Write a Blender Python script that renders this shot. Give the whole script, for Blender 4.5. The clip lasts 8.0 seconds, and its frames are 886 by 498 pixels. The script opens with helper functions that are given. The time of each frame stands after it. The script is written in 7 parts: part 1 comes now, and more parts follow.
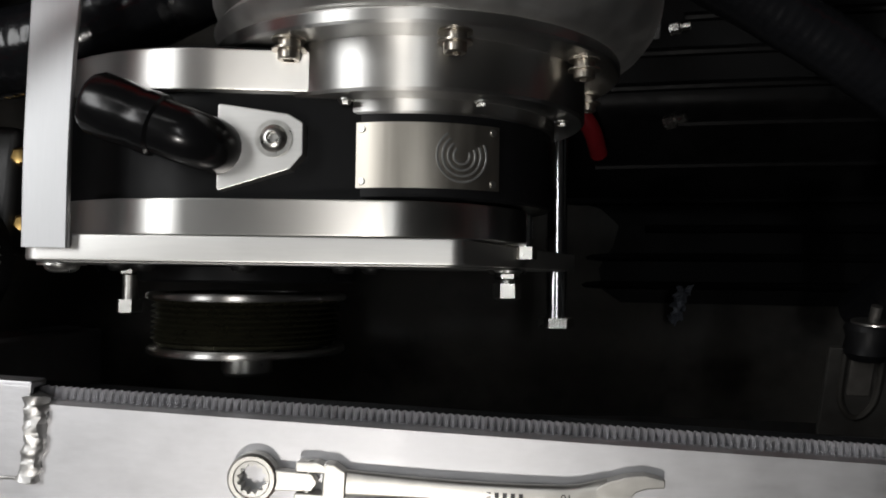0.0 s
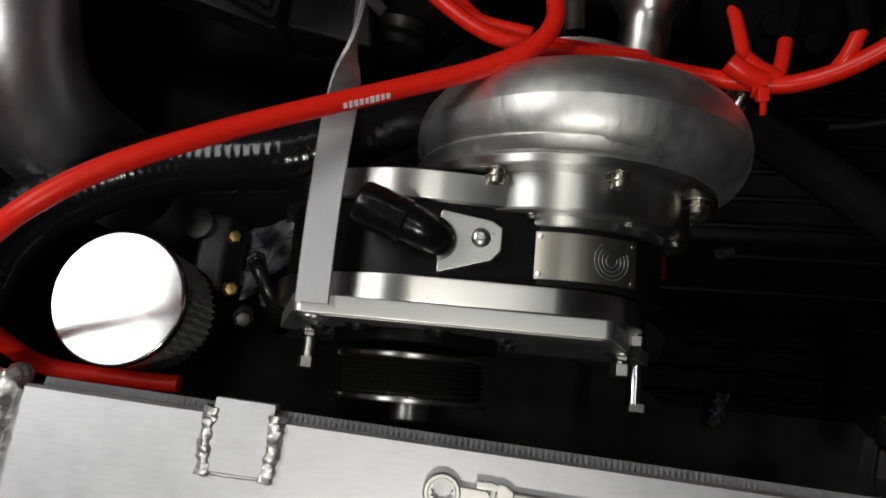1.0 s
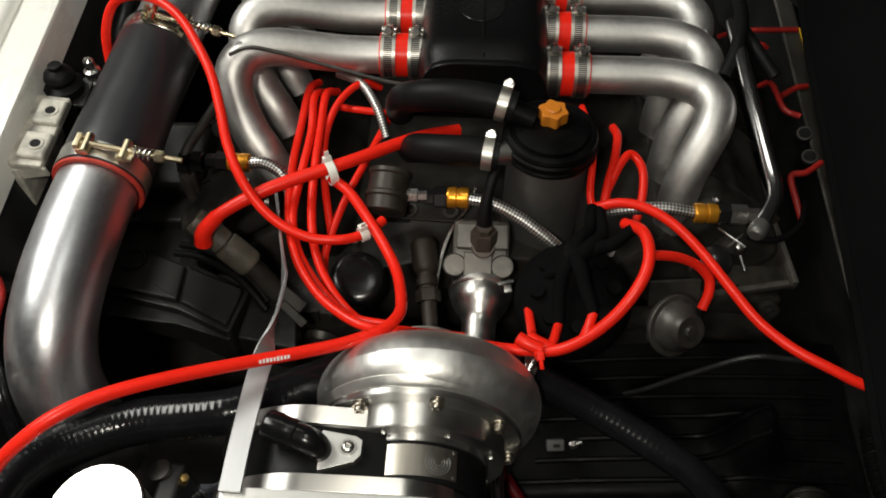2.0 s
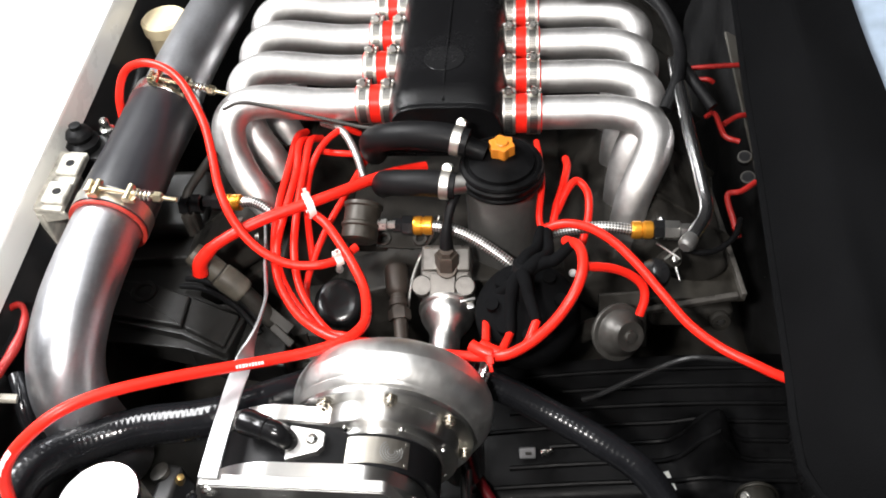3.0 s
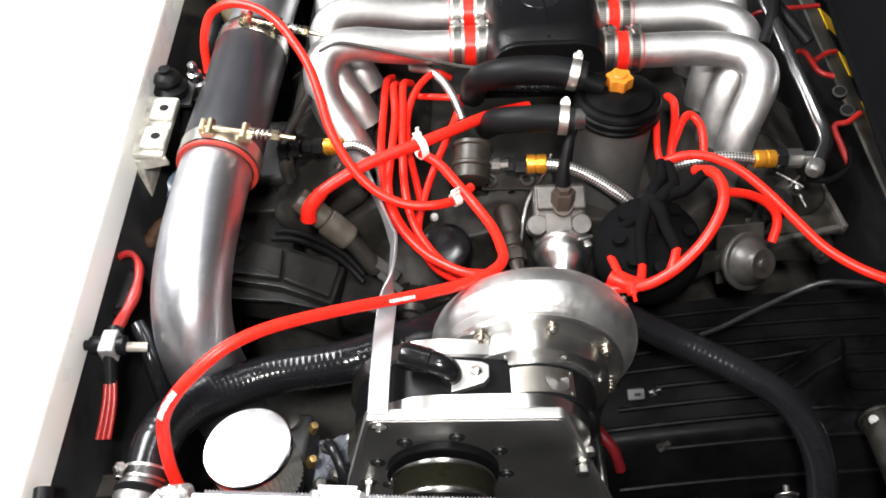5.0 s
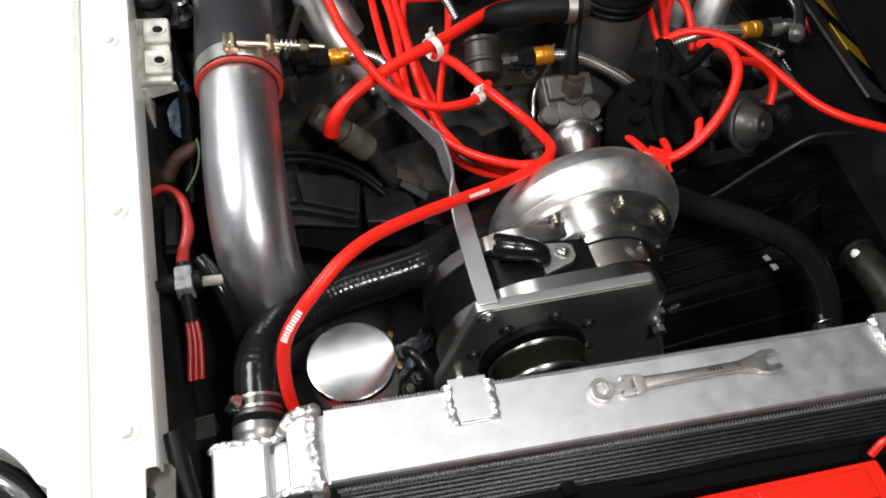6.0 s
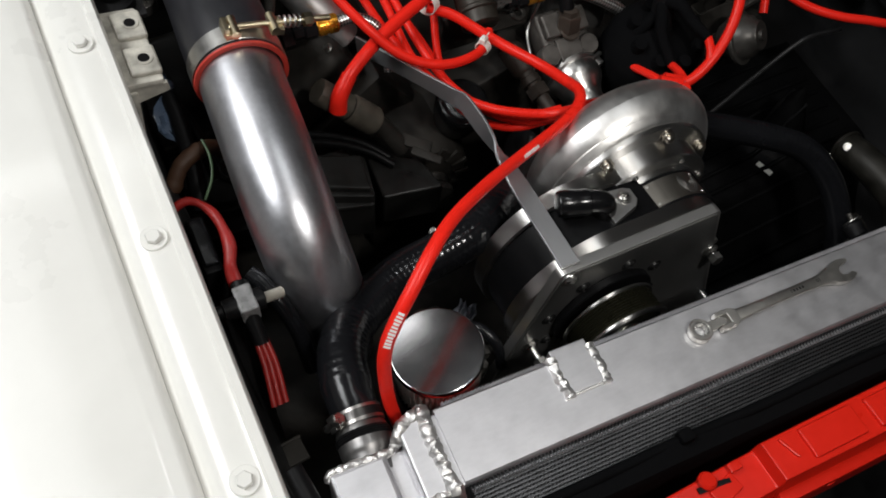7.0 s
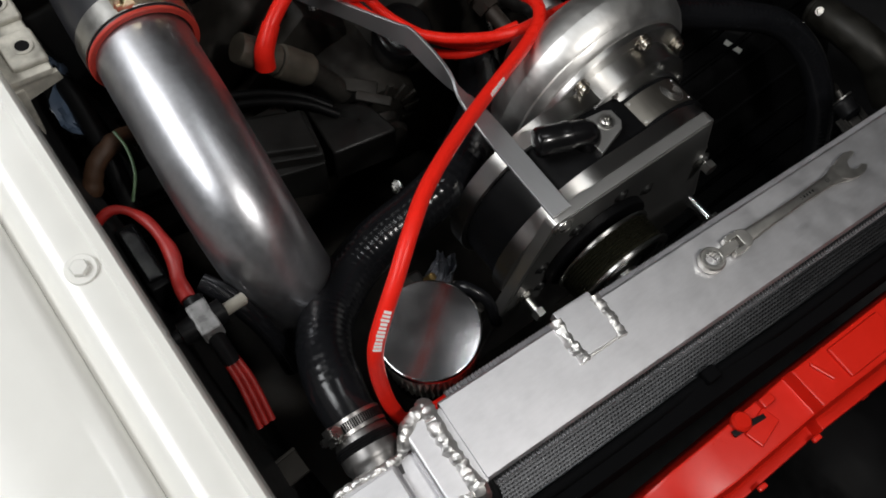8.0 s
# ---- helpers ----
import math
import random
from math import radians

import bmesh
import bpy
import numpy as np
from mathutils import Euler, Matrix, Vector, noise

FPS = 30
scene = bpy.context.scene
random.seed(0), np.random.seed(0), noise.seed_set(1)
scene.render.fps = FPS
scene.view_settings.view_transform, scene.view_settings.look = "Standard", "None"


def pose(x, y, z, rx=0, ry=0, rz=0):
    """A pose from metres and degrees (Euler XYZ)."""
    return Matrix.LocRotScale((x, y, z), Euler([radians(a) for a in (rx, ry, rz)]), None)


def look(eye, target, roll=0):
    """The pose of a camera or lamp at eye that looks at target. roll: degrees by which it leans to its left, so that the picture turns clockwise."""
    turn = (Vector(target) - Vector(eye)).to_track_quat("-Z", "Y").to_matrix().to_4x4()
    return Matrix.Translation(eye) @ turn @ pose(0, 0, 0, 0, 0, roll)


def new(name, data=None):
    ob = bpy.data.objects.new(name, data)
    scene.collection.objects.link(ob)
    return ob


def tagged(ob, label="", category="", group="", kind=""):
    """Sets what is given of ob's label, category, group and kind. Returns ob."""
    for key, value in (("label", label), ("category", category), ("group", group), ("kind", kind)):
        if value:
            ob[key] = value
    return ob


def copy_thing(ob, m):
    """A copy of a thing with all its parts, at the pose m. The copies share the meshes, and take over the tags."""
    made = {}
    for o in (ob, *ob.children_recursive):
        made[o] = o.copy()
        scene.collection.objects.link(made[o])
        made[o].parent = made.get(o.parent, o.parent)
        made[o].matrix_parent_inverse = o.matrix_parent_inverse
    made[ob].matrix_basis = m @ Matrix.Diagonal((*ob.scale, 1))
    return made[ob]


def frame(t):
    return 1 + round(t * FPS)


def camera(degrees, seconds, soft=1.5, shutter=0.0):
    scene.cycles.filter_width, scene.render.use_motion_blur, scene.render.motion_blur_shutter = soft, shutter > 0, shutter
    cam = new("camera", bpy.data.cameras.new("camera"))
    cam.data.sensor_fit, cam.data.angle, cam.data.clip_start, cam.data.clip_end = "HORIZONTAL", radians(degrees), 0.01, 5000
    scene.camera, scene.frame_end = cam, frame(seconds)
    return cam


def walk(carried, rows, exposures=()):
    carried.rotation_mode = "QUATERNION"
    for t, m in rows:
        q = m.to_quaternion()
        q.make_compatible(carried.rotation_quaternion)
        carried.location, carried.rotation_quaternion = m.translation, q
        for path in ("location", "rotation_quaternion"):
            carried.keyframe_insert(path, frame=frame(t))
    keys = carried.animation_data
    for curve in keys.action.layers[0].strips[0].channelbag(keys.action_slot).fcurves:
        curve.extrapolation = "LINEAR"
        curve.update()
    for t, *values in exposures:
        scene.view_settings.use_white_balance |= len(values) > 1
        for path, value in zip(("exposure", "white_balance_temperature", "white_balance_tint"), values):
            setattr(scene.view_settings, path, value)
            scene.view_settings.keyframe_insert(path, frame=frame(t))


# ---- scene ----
cam = camera(59.0, 8.0, soft=1.8)
PATH = [
    (0, (0.0051, 0.0817, 1.1674), (-0.0579, 0.1491, -0.8304), -42.33),
    (0.5, (-0.05, 0.0561, 1.2272), (-0.0995, 0.2288, -0.7647), -12.28),
    (1, (-0.0845, 0.0481, 1.2806), (-0.1171, 0.4177, -0.6847), 0.13),
    (1.2, (-0.088, 0.02, 1.3129), (-0.0385, 0.7091, -0.5639), 8.81),
    (1.5, (-0.0545, -0.0274, 1.3775), (-0.0172, 0.9159, -0.3857), 3.47),
    (1.7, (-0.0509, -0.062, 1.4198), (-0.0301, 0.9898, -0.2812), 2.04),
    (2, (0.0169, -0.1236, 1.466), (-0.0381, 1.0987, -0.1161), 0.25),
    (2.2, (0.0637, -0.1536, 1.4947), (-0.0505, 1.1385, -0.0277), -2.72),
    (3.3, (0.117, -0.217, 1.514), (-0.068, 1.109, 0.028), -5.8),
    (3.5, (0.114, -0.223, 1.512), (-0.067, 1.092, 0.016), -5.4),
    (4, (0.116, -0.23, 1.513), (-0.058, 1.061, -0.004), -5.5),
    (4.2, (0.116, -0.239, 1.508), (-0.089, 1.067, 0.007), -6.1),
    (5.3, (-0.2249, -0.2552, 1.4596), (-0.0384, 1.0539, -0.0409), 1.46),
    (5.4, (-0.277, -0.259, 1.464), (0.011, 0.986, -0.074), 4.0),
    (5.5, (-0.315, -0.256, 1.464), (0.047, 0.955, -0.085), 5.7),
    (6, (-0.311, -0.251, 1.449), (0.049, 0.882, -0.16), 4.5),
    (6.5, (-0.319, -0.218, 1.433), (0.0, 0.863, -0.22), 2.8),
    (6.8, (-0.388, -0.181, 1.421), (0.094, 0.838, -0.231), 5.4),
    (7, (-0.441, -0.15, 1.423), (0.147, 0.761, -0.258), 7.1),
    (7.2, (-0.472, -0.127, 1.415), (0.259, 0.632, -0.284), 12.4),
    (7.5, (-0.468, -0.09, 1.399), (0.324, 0.543, -0.324), 16.6),
    (8, (-0.41, -0.065, 1.381), (0.164, 0.581, -0.422), 5.4),
]
EXPOSURES = [(0, -1.36, 6550, 10), (0.5, -1.3, 6550, 10), (1.0, -1.54, 6750, 8), (1.3, -1.68, 7100, 6), (1.6, -1.46, 7150, 6), (2, -0.6, 7050, 6), (2.3, 0.1, 6800, 10), (3.3, 1.14, 6500, 11), (4.2, 1.22, 6500, 11), (5.3, 1.03, 6450, 11), (5.8, 0.32, 6450, 11), (6.5, -0.5, 6500, 10), (7, -0.9, 6500, 10), (8, -1.04, 6500, 10)]
walk(cam, [(t, look(eye, target, roll)) for t, eye, target, roll in PATH], EXPOSURES)

# ---- world and lamps ----
world = bpy.data.worlds.new("world")
scene.world = world
world.use_nodes = True
world.node_tree.nodes["Background"].inputs[0].default_value = (0.75, 0.85, 1.0, 1)
world.node_tree.nodes["Background"].inputs[1].default_value = 0.03


def flood(name, place, target, size, size_y, watts, tint):
    data = bpy.data.lights.new(name, "AREA")
    data.shape, data.size, data.size_y, data.energy, data.color = "RECTANGLE", size, size_y, watts, tint
    ob = new(name, data)
    ob.matrix_world = look(place, target)
    return ob


LAMP_A, LAMP_B, LAMP_C, LAMP_D = (-0.12, -0.36, 1.78), (-1.40, 0.70, 2.50), (-0.44, 1.27, 2.66), (0.10, 0.20, 2.66)
flood("work_lamp_light", LAMP_A, (-0.05, 0.25, 0.85), 0.10, 0.10, 10.8, (1.0, 0.97, 0.93))
flood("panel_lamp_light", LAMP_B, (-1.40, 0.70, 0.0), 0.70, 1.30, 54, (0.96, 0.98, 1.0))
flood("tube_lamp_light", LAMP_C, (-0.44, 1.27, 0.0), 0.90, 0.10, 1.4, (0.92, 0.97, 1.0))

flood("long_tube_lamp_light", LAMP_D, (0.10, 0.20, 0.0), 0.06, 0.50, 4.5, (0.95, 0.98, 1.0))

# ---- materials ----


def material(name, base, rough=0.5, metal=0.0, grain=60.0, vary=0.15, bump=0.1, rough_vary=0.1, coat=0.0, stretch=(1, 1, 1), blotch=9.0, tint=None, bump_dist=0.001, spec=0.5):
    """A surface with variation at two scales: fine grain (bump, gloss) and broad blotches (colour, gloss)."""
    m = bpy.data.materials.new(name)
    m.use_nodes = True
    nt = m.node_tree
    bsdf = nt.nodes["Principled BSDF"]
    add, join = nt.nodes.new, nt.links.new
    co = add("ShaderNodeTexCoord")
    mp = add("ShaderNodeMapping")
    mp.inputs["Scale"].default_value = stretch
    join(co.outputs["Object"], mp.inputs["Vector"])
    fine, broad = add("ShaderNodeTexNoise"), add("ShaderNodeTexNoise")
    fine.inputs["Scale"].default_value, fine.inputs["Detail"].default_value = grain, 5
    broad.inputs["Scale"].default_value, broad.inputs["Detail"].default_value = blotch, 6
    join(mp.outputs["Vector"], fine.inputs["Vector"])
    join(co.outputs["Object"], broad.inputs["Vector"])
    mix = add("ShaderNodeMix")
    mix.data_type = "RGBA"
    dark = [c * (1 - vary) for c in base] if tint is None else tint
    mix.inputs["A"].default_value, mix.inputs["B"].default_value = (*dark, 1), (*[min(1, c * (1 + vary * 0.6)) for c in base], 1)
    sum_ = add("ShaderNodeMath")
    sum_.operation = "MULTIPLY_ADD"
    sum_.inputs[1].default_value, sum_.inputs[2].default_value = 0.35, 0.0
    join(fine.outputs["Fac"], sum_.inputs[0])
    sum2 = add("ShaderNodeMath")
    sum2.operation = "MULTIPLY_ADD"
    sum2.inputs[1].default_value = 0.65
    join(broad.outputs["Fac"], sum2.inputs[0])
    join(sum_.outputs[0], sum2.inputs[2])
    ramp = add("ShaderNodeMapRange")
    ramp.inputs["From Min"].default_value, ramp.inputs["From Max"].default_value = 0.32, 0.68
    join(sum2.outputs[0], ramp.inputs["Value"])
    join(ramp.outputs[0], mix.inputs["Factor"])
    join(mix.outputs["Result"], bsdf.inputs["Base Color"])
    rr = add("ShaderNodeMapRange")
    rr.inputs["From Min"].default_value, rr.inputs["From Max"].default_value = 0.3, 0.7
    rr.inputs["To Min"].default_value, rr.inputs["To Max"].default_value = max(0.03, rough - rough_vary), min(1, rough + rough_vary)
    join(sum2.outputs[0], rr.inputs["Value"])
    join(rr.outputs[0], bsdf.inputs["Roughness"])
    bsdf.inputs["Metallic"].default_value = metal
    bsdf.inputs["Coat Weight"].default_value = coat
    bsdf.inputs["Specular IOR Level"].default_value = spec
    bsdf.inputs["Coat Roughness"].default_value = 0.16 if metal > 0.5 else 0.08
    if bump:
        bp = add("ShaderNodeBump")
        bp.inputs["Strength"].default_value, bp.inputs["Distance"].default_value = bump, bump_dist
        join(fine.outputs["Fac"], bp.inputs["Height"])
        join(bp.outputs["Normal"], bsdf.inputs["Normal"])
    return m


def turned(m, amount=0.8):
    """Lathe-turned metal: fine grooves round the y axis smear highlights along it."""
    nt = m.node_tree
    bsdf = nt.nodes["Principled BSDF"]
    tangent = nt.nodes.new("ShaderNodeTangent")
    tangent.direction_type, tangent.axis = "RADIAL", "Y"
    nt.links.new(tangent.outputs[0], bsdf.inputs["Tangent"])
    bsdf.inputs["Anisotropic"].default_value = amount
    bsdf.inputs["Anisotropic Rotation"].default_value = 0.25
    return m


ALU = turned(material("machined_aluminium", (0.68, 0.67, 0.65), 0.38, 1.0, 60, 0.08, 0.0, 0.03, blotch=20), 0.95)
BACKALU = turned(material("satin_turned_aluminium", (0.72, 0.71, 0.69), 0.42, 1.0, 60, 0.10, 0.0, 0.04, blotch=24), 0.95)
ALU_EDGE = material("brushed_plate_aluminium", (0.68, 0.67, 0.65), 0.40, 1.0, 70, 0.07, 0.04, 0.05, stretch=(1, 12, 12), bump_dist=0.0003)
CAST = material("polished_cast_aluminium", (0.74, 0.73, 0.71), 0.42, 1.0, 170, 0.12, 0.26, 0.07, blotch=36, bump_dist=0.0009, stretch=(1, 0.4, 1))
PIPE = material("polished_aluminium_pipe", (0.55, 0.555, 0.58), 0.38, 1.0, 220, 0.16, 0.10, 0.07, blotch=18, bump_dist=0.0005)
RUNNER = material("brushed_aluminium_runner", (0.62, 0.605, 0.59), 0.50, 1.0, 160, 0.16, 0.14, 0.08, blotch=20, bump_dist=0.0004)
RADALU = material("satin_sheet_aluminium", (0.66, 0.655, 0.67), 0.50, 1.0, 110, 0.10, 0.20, 0.05, blotch=60, stretch=(1, 3, 3), bump_dist=0.0004)
WELD = material("bright_weld_metal", (0.78, 0.77, 0.75), 0.46, 1.0, 300, 0.12, 0.2, 0.08, bump_dist=0.0005)
STEEL = material("zinc_plated_steel", (0.62, 0.61, 0.58), 0.3, 1.0, 200, 0.15, 0.1, 0.1, bump_dist=0.0003)
TOOL = material("satin_chrome_tool_steel", (0.66, 0.64, 0.60), 0.38, 1.0, 200, 0.15, 0.1, 0.08, bump_dist=0.0003)
CHROME = material("chrome_plate", (0.75, 0.75, 0.76), 0.16, 1.0, 80, 0.1, 0.03, 0.06, bump_dist=0.0003)
YELLOWZINC = material("yellow_zinc_plate", (0.74, 0.64, 0.44), 0.30, 1.0, 150, 0.2, 0.1, 0.1, bump_dist=0.0003)
GOLD = material("gold_anodised_aluminium", (0.85, 0.36, 0.035), 0.3, 0.75, 100, 0.15, 0.05, 0.08)
PLATEFACE = material("dull_grey_plate_face", (0.42, 0.42, 0.41), 0.46, 1.0, 120, 0.25, 0.1, 0.1, stretch=(10, 1, 1), bump_dist=0.0004)
ANODISED = material("black_anodised_aluminium", (0.005, 0.005, 0.0055), 0.42, 0.0, 200, 0.3, 0.06, 0.1, bump_dist=0.0003, spec=0.13)
BLACKGLOSS = material("glossy_black_coating", (0.008, 0.008, 0.0085), 0.22, 0.0, 200, 0.3, 0.08, 0.08, bump_dist=0.0004)
WRINKLE = material("black_wrinkle_paint", (0.0055, 0.0055, 0.006), 0.24, 0.0, 420, 0.3, 0.8, 0.08, bump_dist=0.0009, spec=0.2)
BANDSTEEL = material("pale_clamp_band", (0.60, 0.575, 0.53), 0.38, 1.0, 200, 0.12, 0.05, 0.06, bump_dist=0.0003)
DULLBAND = material("dull_clamp_band", (0.42, 0.40, 0.38), 0.34, 1.0, 200, 0.2, 0.05, 0.06, bump_dist=0.0003)
BROWNCAN = material("grimy_brown_can", (0.040, 0.034, 0.027), 0.45, 0.4, 120, 0.4, 0.2, 0.15, blotch=40)
PALEBLUE = material("pale_blue_grey_sheen_paint", (0.36, 0.44, 0.54), 0.35, 0.0, 40, 0.35, 0.03, 0.1, blotch=12)
RUBBER = material("black_rubber", (0.0065, 0.0065, 0.007), 0.46, 0.0, 150, 0.3, 0.12, 0.12, bump_dist=0.0005, spec=0.13)
SILICONE = material("black_silicone_hose", (0.0075, 0.0078, 0.009), 0.20, 0.0, 90, 0.3, 0.45, 0.08, bump_dist=0.0009, spec=0.34)
SLEEVEBLACK = material("soft_sheen_silicone", (0.022, 0.0225, 0.026), 0.36, 0.0, 120, 0.25, 0.12, 0.08, bump_dist=0.0005, spec=0.6)
PLASTIC = material("black_plastic", (0.0042, 0.0042, 0.0045), 0.46, 0.0, 120, 0.6, 0.25, 0.18, bump_dist=0.0007, spec=0.08, blotch=20)
CLOTH = material("black_cloth", (0.0040, 0.0041, 0.0045), 0.9, 0.0, 500, 0.3, 0.5, 0.08, bump_dist=0.001, spec=0.04)
INNERWING = material("dusty_black_inner_wing", (0.019, 0.019, 0.0195), 0.42, 0.0, 90, 0.45, 0.2, 0.15, bump_dist=0.0007, blotch=14, spec=0.35)
LIPRED = material("dull_red_liner", (0.50, 0.045, 0.030), 0.45, 0.0, 120, 0.3, 0.05)
GREASE = material("oily_dark_cast_metal", (0.029, 0.0265, 0.023), 0.55, 0.1, 70, 0.7, 0.4, 0.2, blotch=18, bump_dist=0.002, spec=0.25)
GREYCAST = material("stained_grey_casting", (0.115, 0.106, 0.096), 0.38, 0.35, 120, 0.35, 0.35, 0.15, blotch=30, bump_dist=0.001)
GREYPLATE = material("tarnished_zinc_can", (0.074, 0.070, 0.064), 0.45, 0.6, 150, 0.3, 0.15, 0.12, blotch=30)
RED = material("red_silicone", (0.86, 0.021, 0.011), 0.32, 0.0, 150, 0.12, 0.06, 0.08, bump_dist=0.0004, spec=0.26)
REDPLASTIC = material("red_moulded_plastic", (0.64, 0.0155, 0.0065), 0.32, 0.0, 120, 0.1, 0.04, 0.08, bump_dist=0.0004, spec=0.35)
WHITE = material("cream_white_car_paint", (0.86, 0.855, 0.81), 0.3, 0.0, 40, 0.03, 0.02, 0.06, coat=0.5, blotch=5)
WHITEDIRTY = material("grubby_white_paint", (0.50, 0.48, 0.42), 0.5, 0.0, 90, 0.6, 0.4, 0.12, blotch=55)
MARK = material("white_print", (0.85, 0.85, 0.83), 0.5, 0, 100, 0.1, 0)
CABLETIE = material("white_cable_tie", (0.85, 0.84, 0.78), 0.45, 0, 100, 0.1, 0.05)
ORANGE = material("orange_plastic", (0.62, 0.20, 0.02), 0.4, 0, 100, 0.15, 0.05)
YELLOW = material("yellow_tape", (0.80, 0.46, 0.02), 0.4, 0, 100, 0.15, 0.05)
CONCRETE = material("grey_concrete", (0.28, 0.27, 0.26), 0.7, 0, 40, 0.3, 0.3, 0.1, blotch=2)
WALLPAINT = material("grey_wall_paint", (0.30, 0.30, 0.30), 0.7, 0, 30, 0.1, 0.1, 0.1, blotch=2)
BLUEFILM = material("crumpled_blue_film", (0.07, 0.10, 0.15), 0.3, 0, 100, 0.3, 0.1)
BRONZE = material("dull_bronze_loom", (0.055, 0.024, 0.010), 0.6, 0.0, 100, 0.3, 0.2)
GREENWIRE = material("green_wire", (0.05, 0.10, 0.04), 0.45, 0, 100, 0.1, 0.02)
SCREWDARK = material("blackened_steel_screw", (0.05, 0.05, 0.05), 0.4, 0.8, 200, 0.2, 0.05)
BEIGE = material("dirty_beige_plastic", (0.080, 0.070, 0.054), 0.5, 0.0, 60, 0.6, 0.15, 0.1, blotch=40)
BRASS = material("dull_brass", (0.40, 0.27, 0.10), 0.35, 0.9, 120, 0.2, 0.1)
PALEFILM = material("pale_grey_blue_plastic", (0.20, 0.215, 0.25), 0.3, 0.0, 60, 0.35, 0.15, blotch=40)
FILTERCAP = material("brushed_chrome_cap", (0.50, 0.495, 0.505), 0.16, 1.0, 160, 0.16, 0.05, 0.035, stretch=(1, 10, 1), blotch=55, bump_dist=0.0003)
DULLPIPE = material("olive_stained_metal", (0.021, 0.0195, 0.0155), 0.5, 0.5, 80, 0.5, 0.4, 0.15, blotch=45)
DUCTBLACK = material("dusty_black_duct_plastic", (0.017, 0.0166, 0.0158), 0.42, 0.0, 90, 0.55, 0.3, 0.16, bump_dist=0.0006, spec=0.3, blotch=16)
HEADGREY = material("dusty_brown_casting", (0.055, 0.050, 0.042), 0.45, 0.4, 90, 0.45, 0.3, 0.15, blotch=30)
DUSTYPANEL = material("dusty_grey_panel_paint", (0.085, 0.08, 0.07), 0.5, 0.0, 90, 0.35, 0.2, 0.12, blotch=22)


def braid():
    m = material("braided_stainless_hose", (0.72, 0.71, 0.69), 0.42, 1.0, 200, 0.2, 0.0)
    nt = m.node_tree
    uv = nt.nodes.new("ShaderNodeUVMap")
    mp = nt.nodes.new("ShaderNodeMapping")
    mp.inputs["Scale"].default_value = (16, 420, 1)
    chk = nt.nodes.new("ShaderNodeTexChecker")
    chk.inputs["Scale"].default_value = 1.0
    rot = nt.nodes.new("ShaderNodeVectorRotate")
    rot.inputs["Angle"].default_value = 0.785
    nt.links.new(uv.outputs[0], mp.inputs[0])
    nt.links.new(mp.outputs[0], rot.inputs["Vector"])
    nt.links.new(rot.outputs[0], chk.inputs[0])
    bp = nt.nodes.new("ShaderNodeBump")
    bp.inputs["Strength"].default_value, bp.inputs["Distance"].default_value = 0.9, 0.0008
    nt.links.new(chk.outputs["Fac"], bp.inputs["Height"])
    nt.links.new(bp.outputs[0], nt.nodes["Principled BSDF"].inputs["Normal"])
    chk.inputs["Color1"].default_value, chk.inputs["Color2"].default_value = (0.86, 0.85, 0.83, 1), (0.17, 0.165, 0.155, 1)
    nt.links.new(chk.outputs["Color"], nt.nodes["Principled BSDF"].inputs["Base Color"])
    return m


FIN = material("dark_cooling_fins", (0.12, 0.122, 0.127), 0.42, 0.9, 200, 0.4, 0.1, 0.1)
BRAID = braid()
LAMPGLOW = bpy.data.materials.new("lamp_diffuser")
LAMPGLOW.use_nodes = True
LAMPGLOW.node_tree.nodes["Principled BSDF"].inputs["Emission Color"].default_value = (1, 0.97, 0.92, 1)
LAMPGLOW.node_tree.nodes["Principled BSDF"].inputs["Emission Strength"].default_value = 4.0

# ---- building helpers ----


def thing(name, at, label, category, group="", kind=""):
    ob = new(name)
    ob.location = at
    ob.empty_display_size = 0.02
    return tagged(ob, label, category, group, kind)


def under(ob, parent):
    ob.parent = parent
    if parent.type == "EMPTY":
        ob.matrix_parent_inverse = Matrix.Translation(parent.location).inverted()
    return ob


def face_weighted(me):
    """Normals that keep large flat faces flat beside small bevels."""
    polys = me.polygons
    near = [[] for _ in me.vertices]
    area = [p.area for p in polys]
    norm = [p.normal.copy() for p in polys]
    for p in polys:
        for v in p.vertices:
            near[v].append(p.index)
    limit, out = math.cos(radians(38)), []
    for p in polys:
        for v in p.vertices:
            n = Vector()
            for q in near[v]:
                if norm[q].dot(norm[p.index]) > limit:
                    n += norm[q] * area[q]
            out.append(n.normalized() if n.length > 1e-12 else norm[p.index])
    me.normals_split_custom_set(out)


def mesh_of(name, bm, mat, flat=False):
    bmesh.ops.recalc_face_normals(bm, faces=bm.faces)
    me = bpy.data.meshes.new(name)
    bm.to_mesh(me)
    bm.free()
    me.materials.append(mat)
    if not flat:
        me.shade_smooth()
        me.set_sharp_from_angle(angle=radians(38))
        if len(me.polygons) < 2500:
            face_weighted(me)
    return me


def part(name, bm, mat, parent=None, label="", flat=False):
    """Links a bmesh in world places as ONE mesh object under a thing or a part."""
    ob = new(name, mesh_of(name, bm, mat, flat))
    if parent is not None:
        under(ob, parent)
    if label:
        ob["label"] = label
    return ob


def put(name, me, m, parent, label=""):
    """One more object on a shared mesh, at the pose m."""
    ob = new(name, me)
    under(ob, parent)
    ob.matrix_basis = m
    if label:
        ob["label"] = label
    return ob


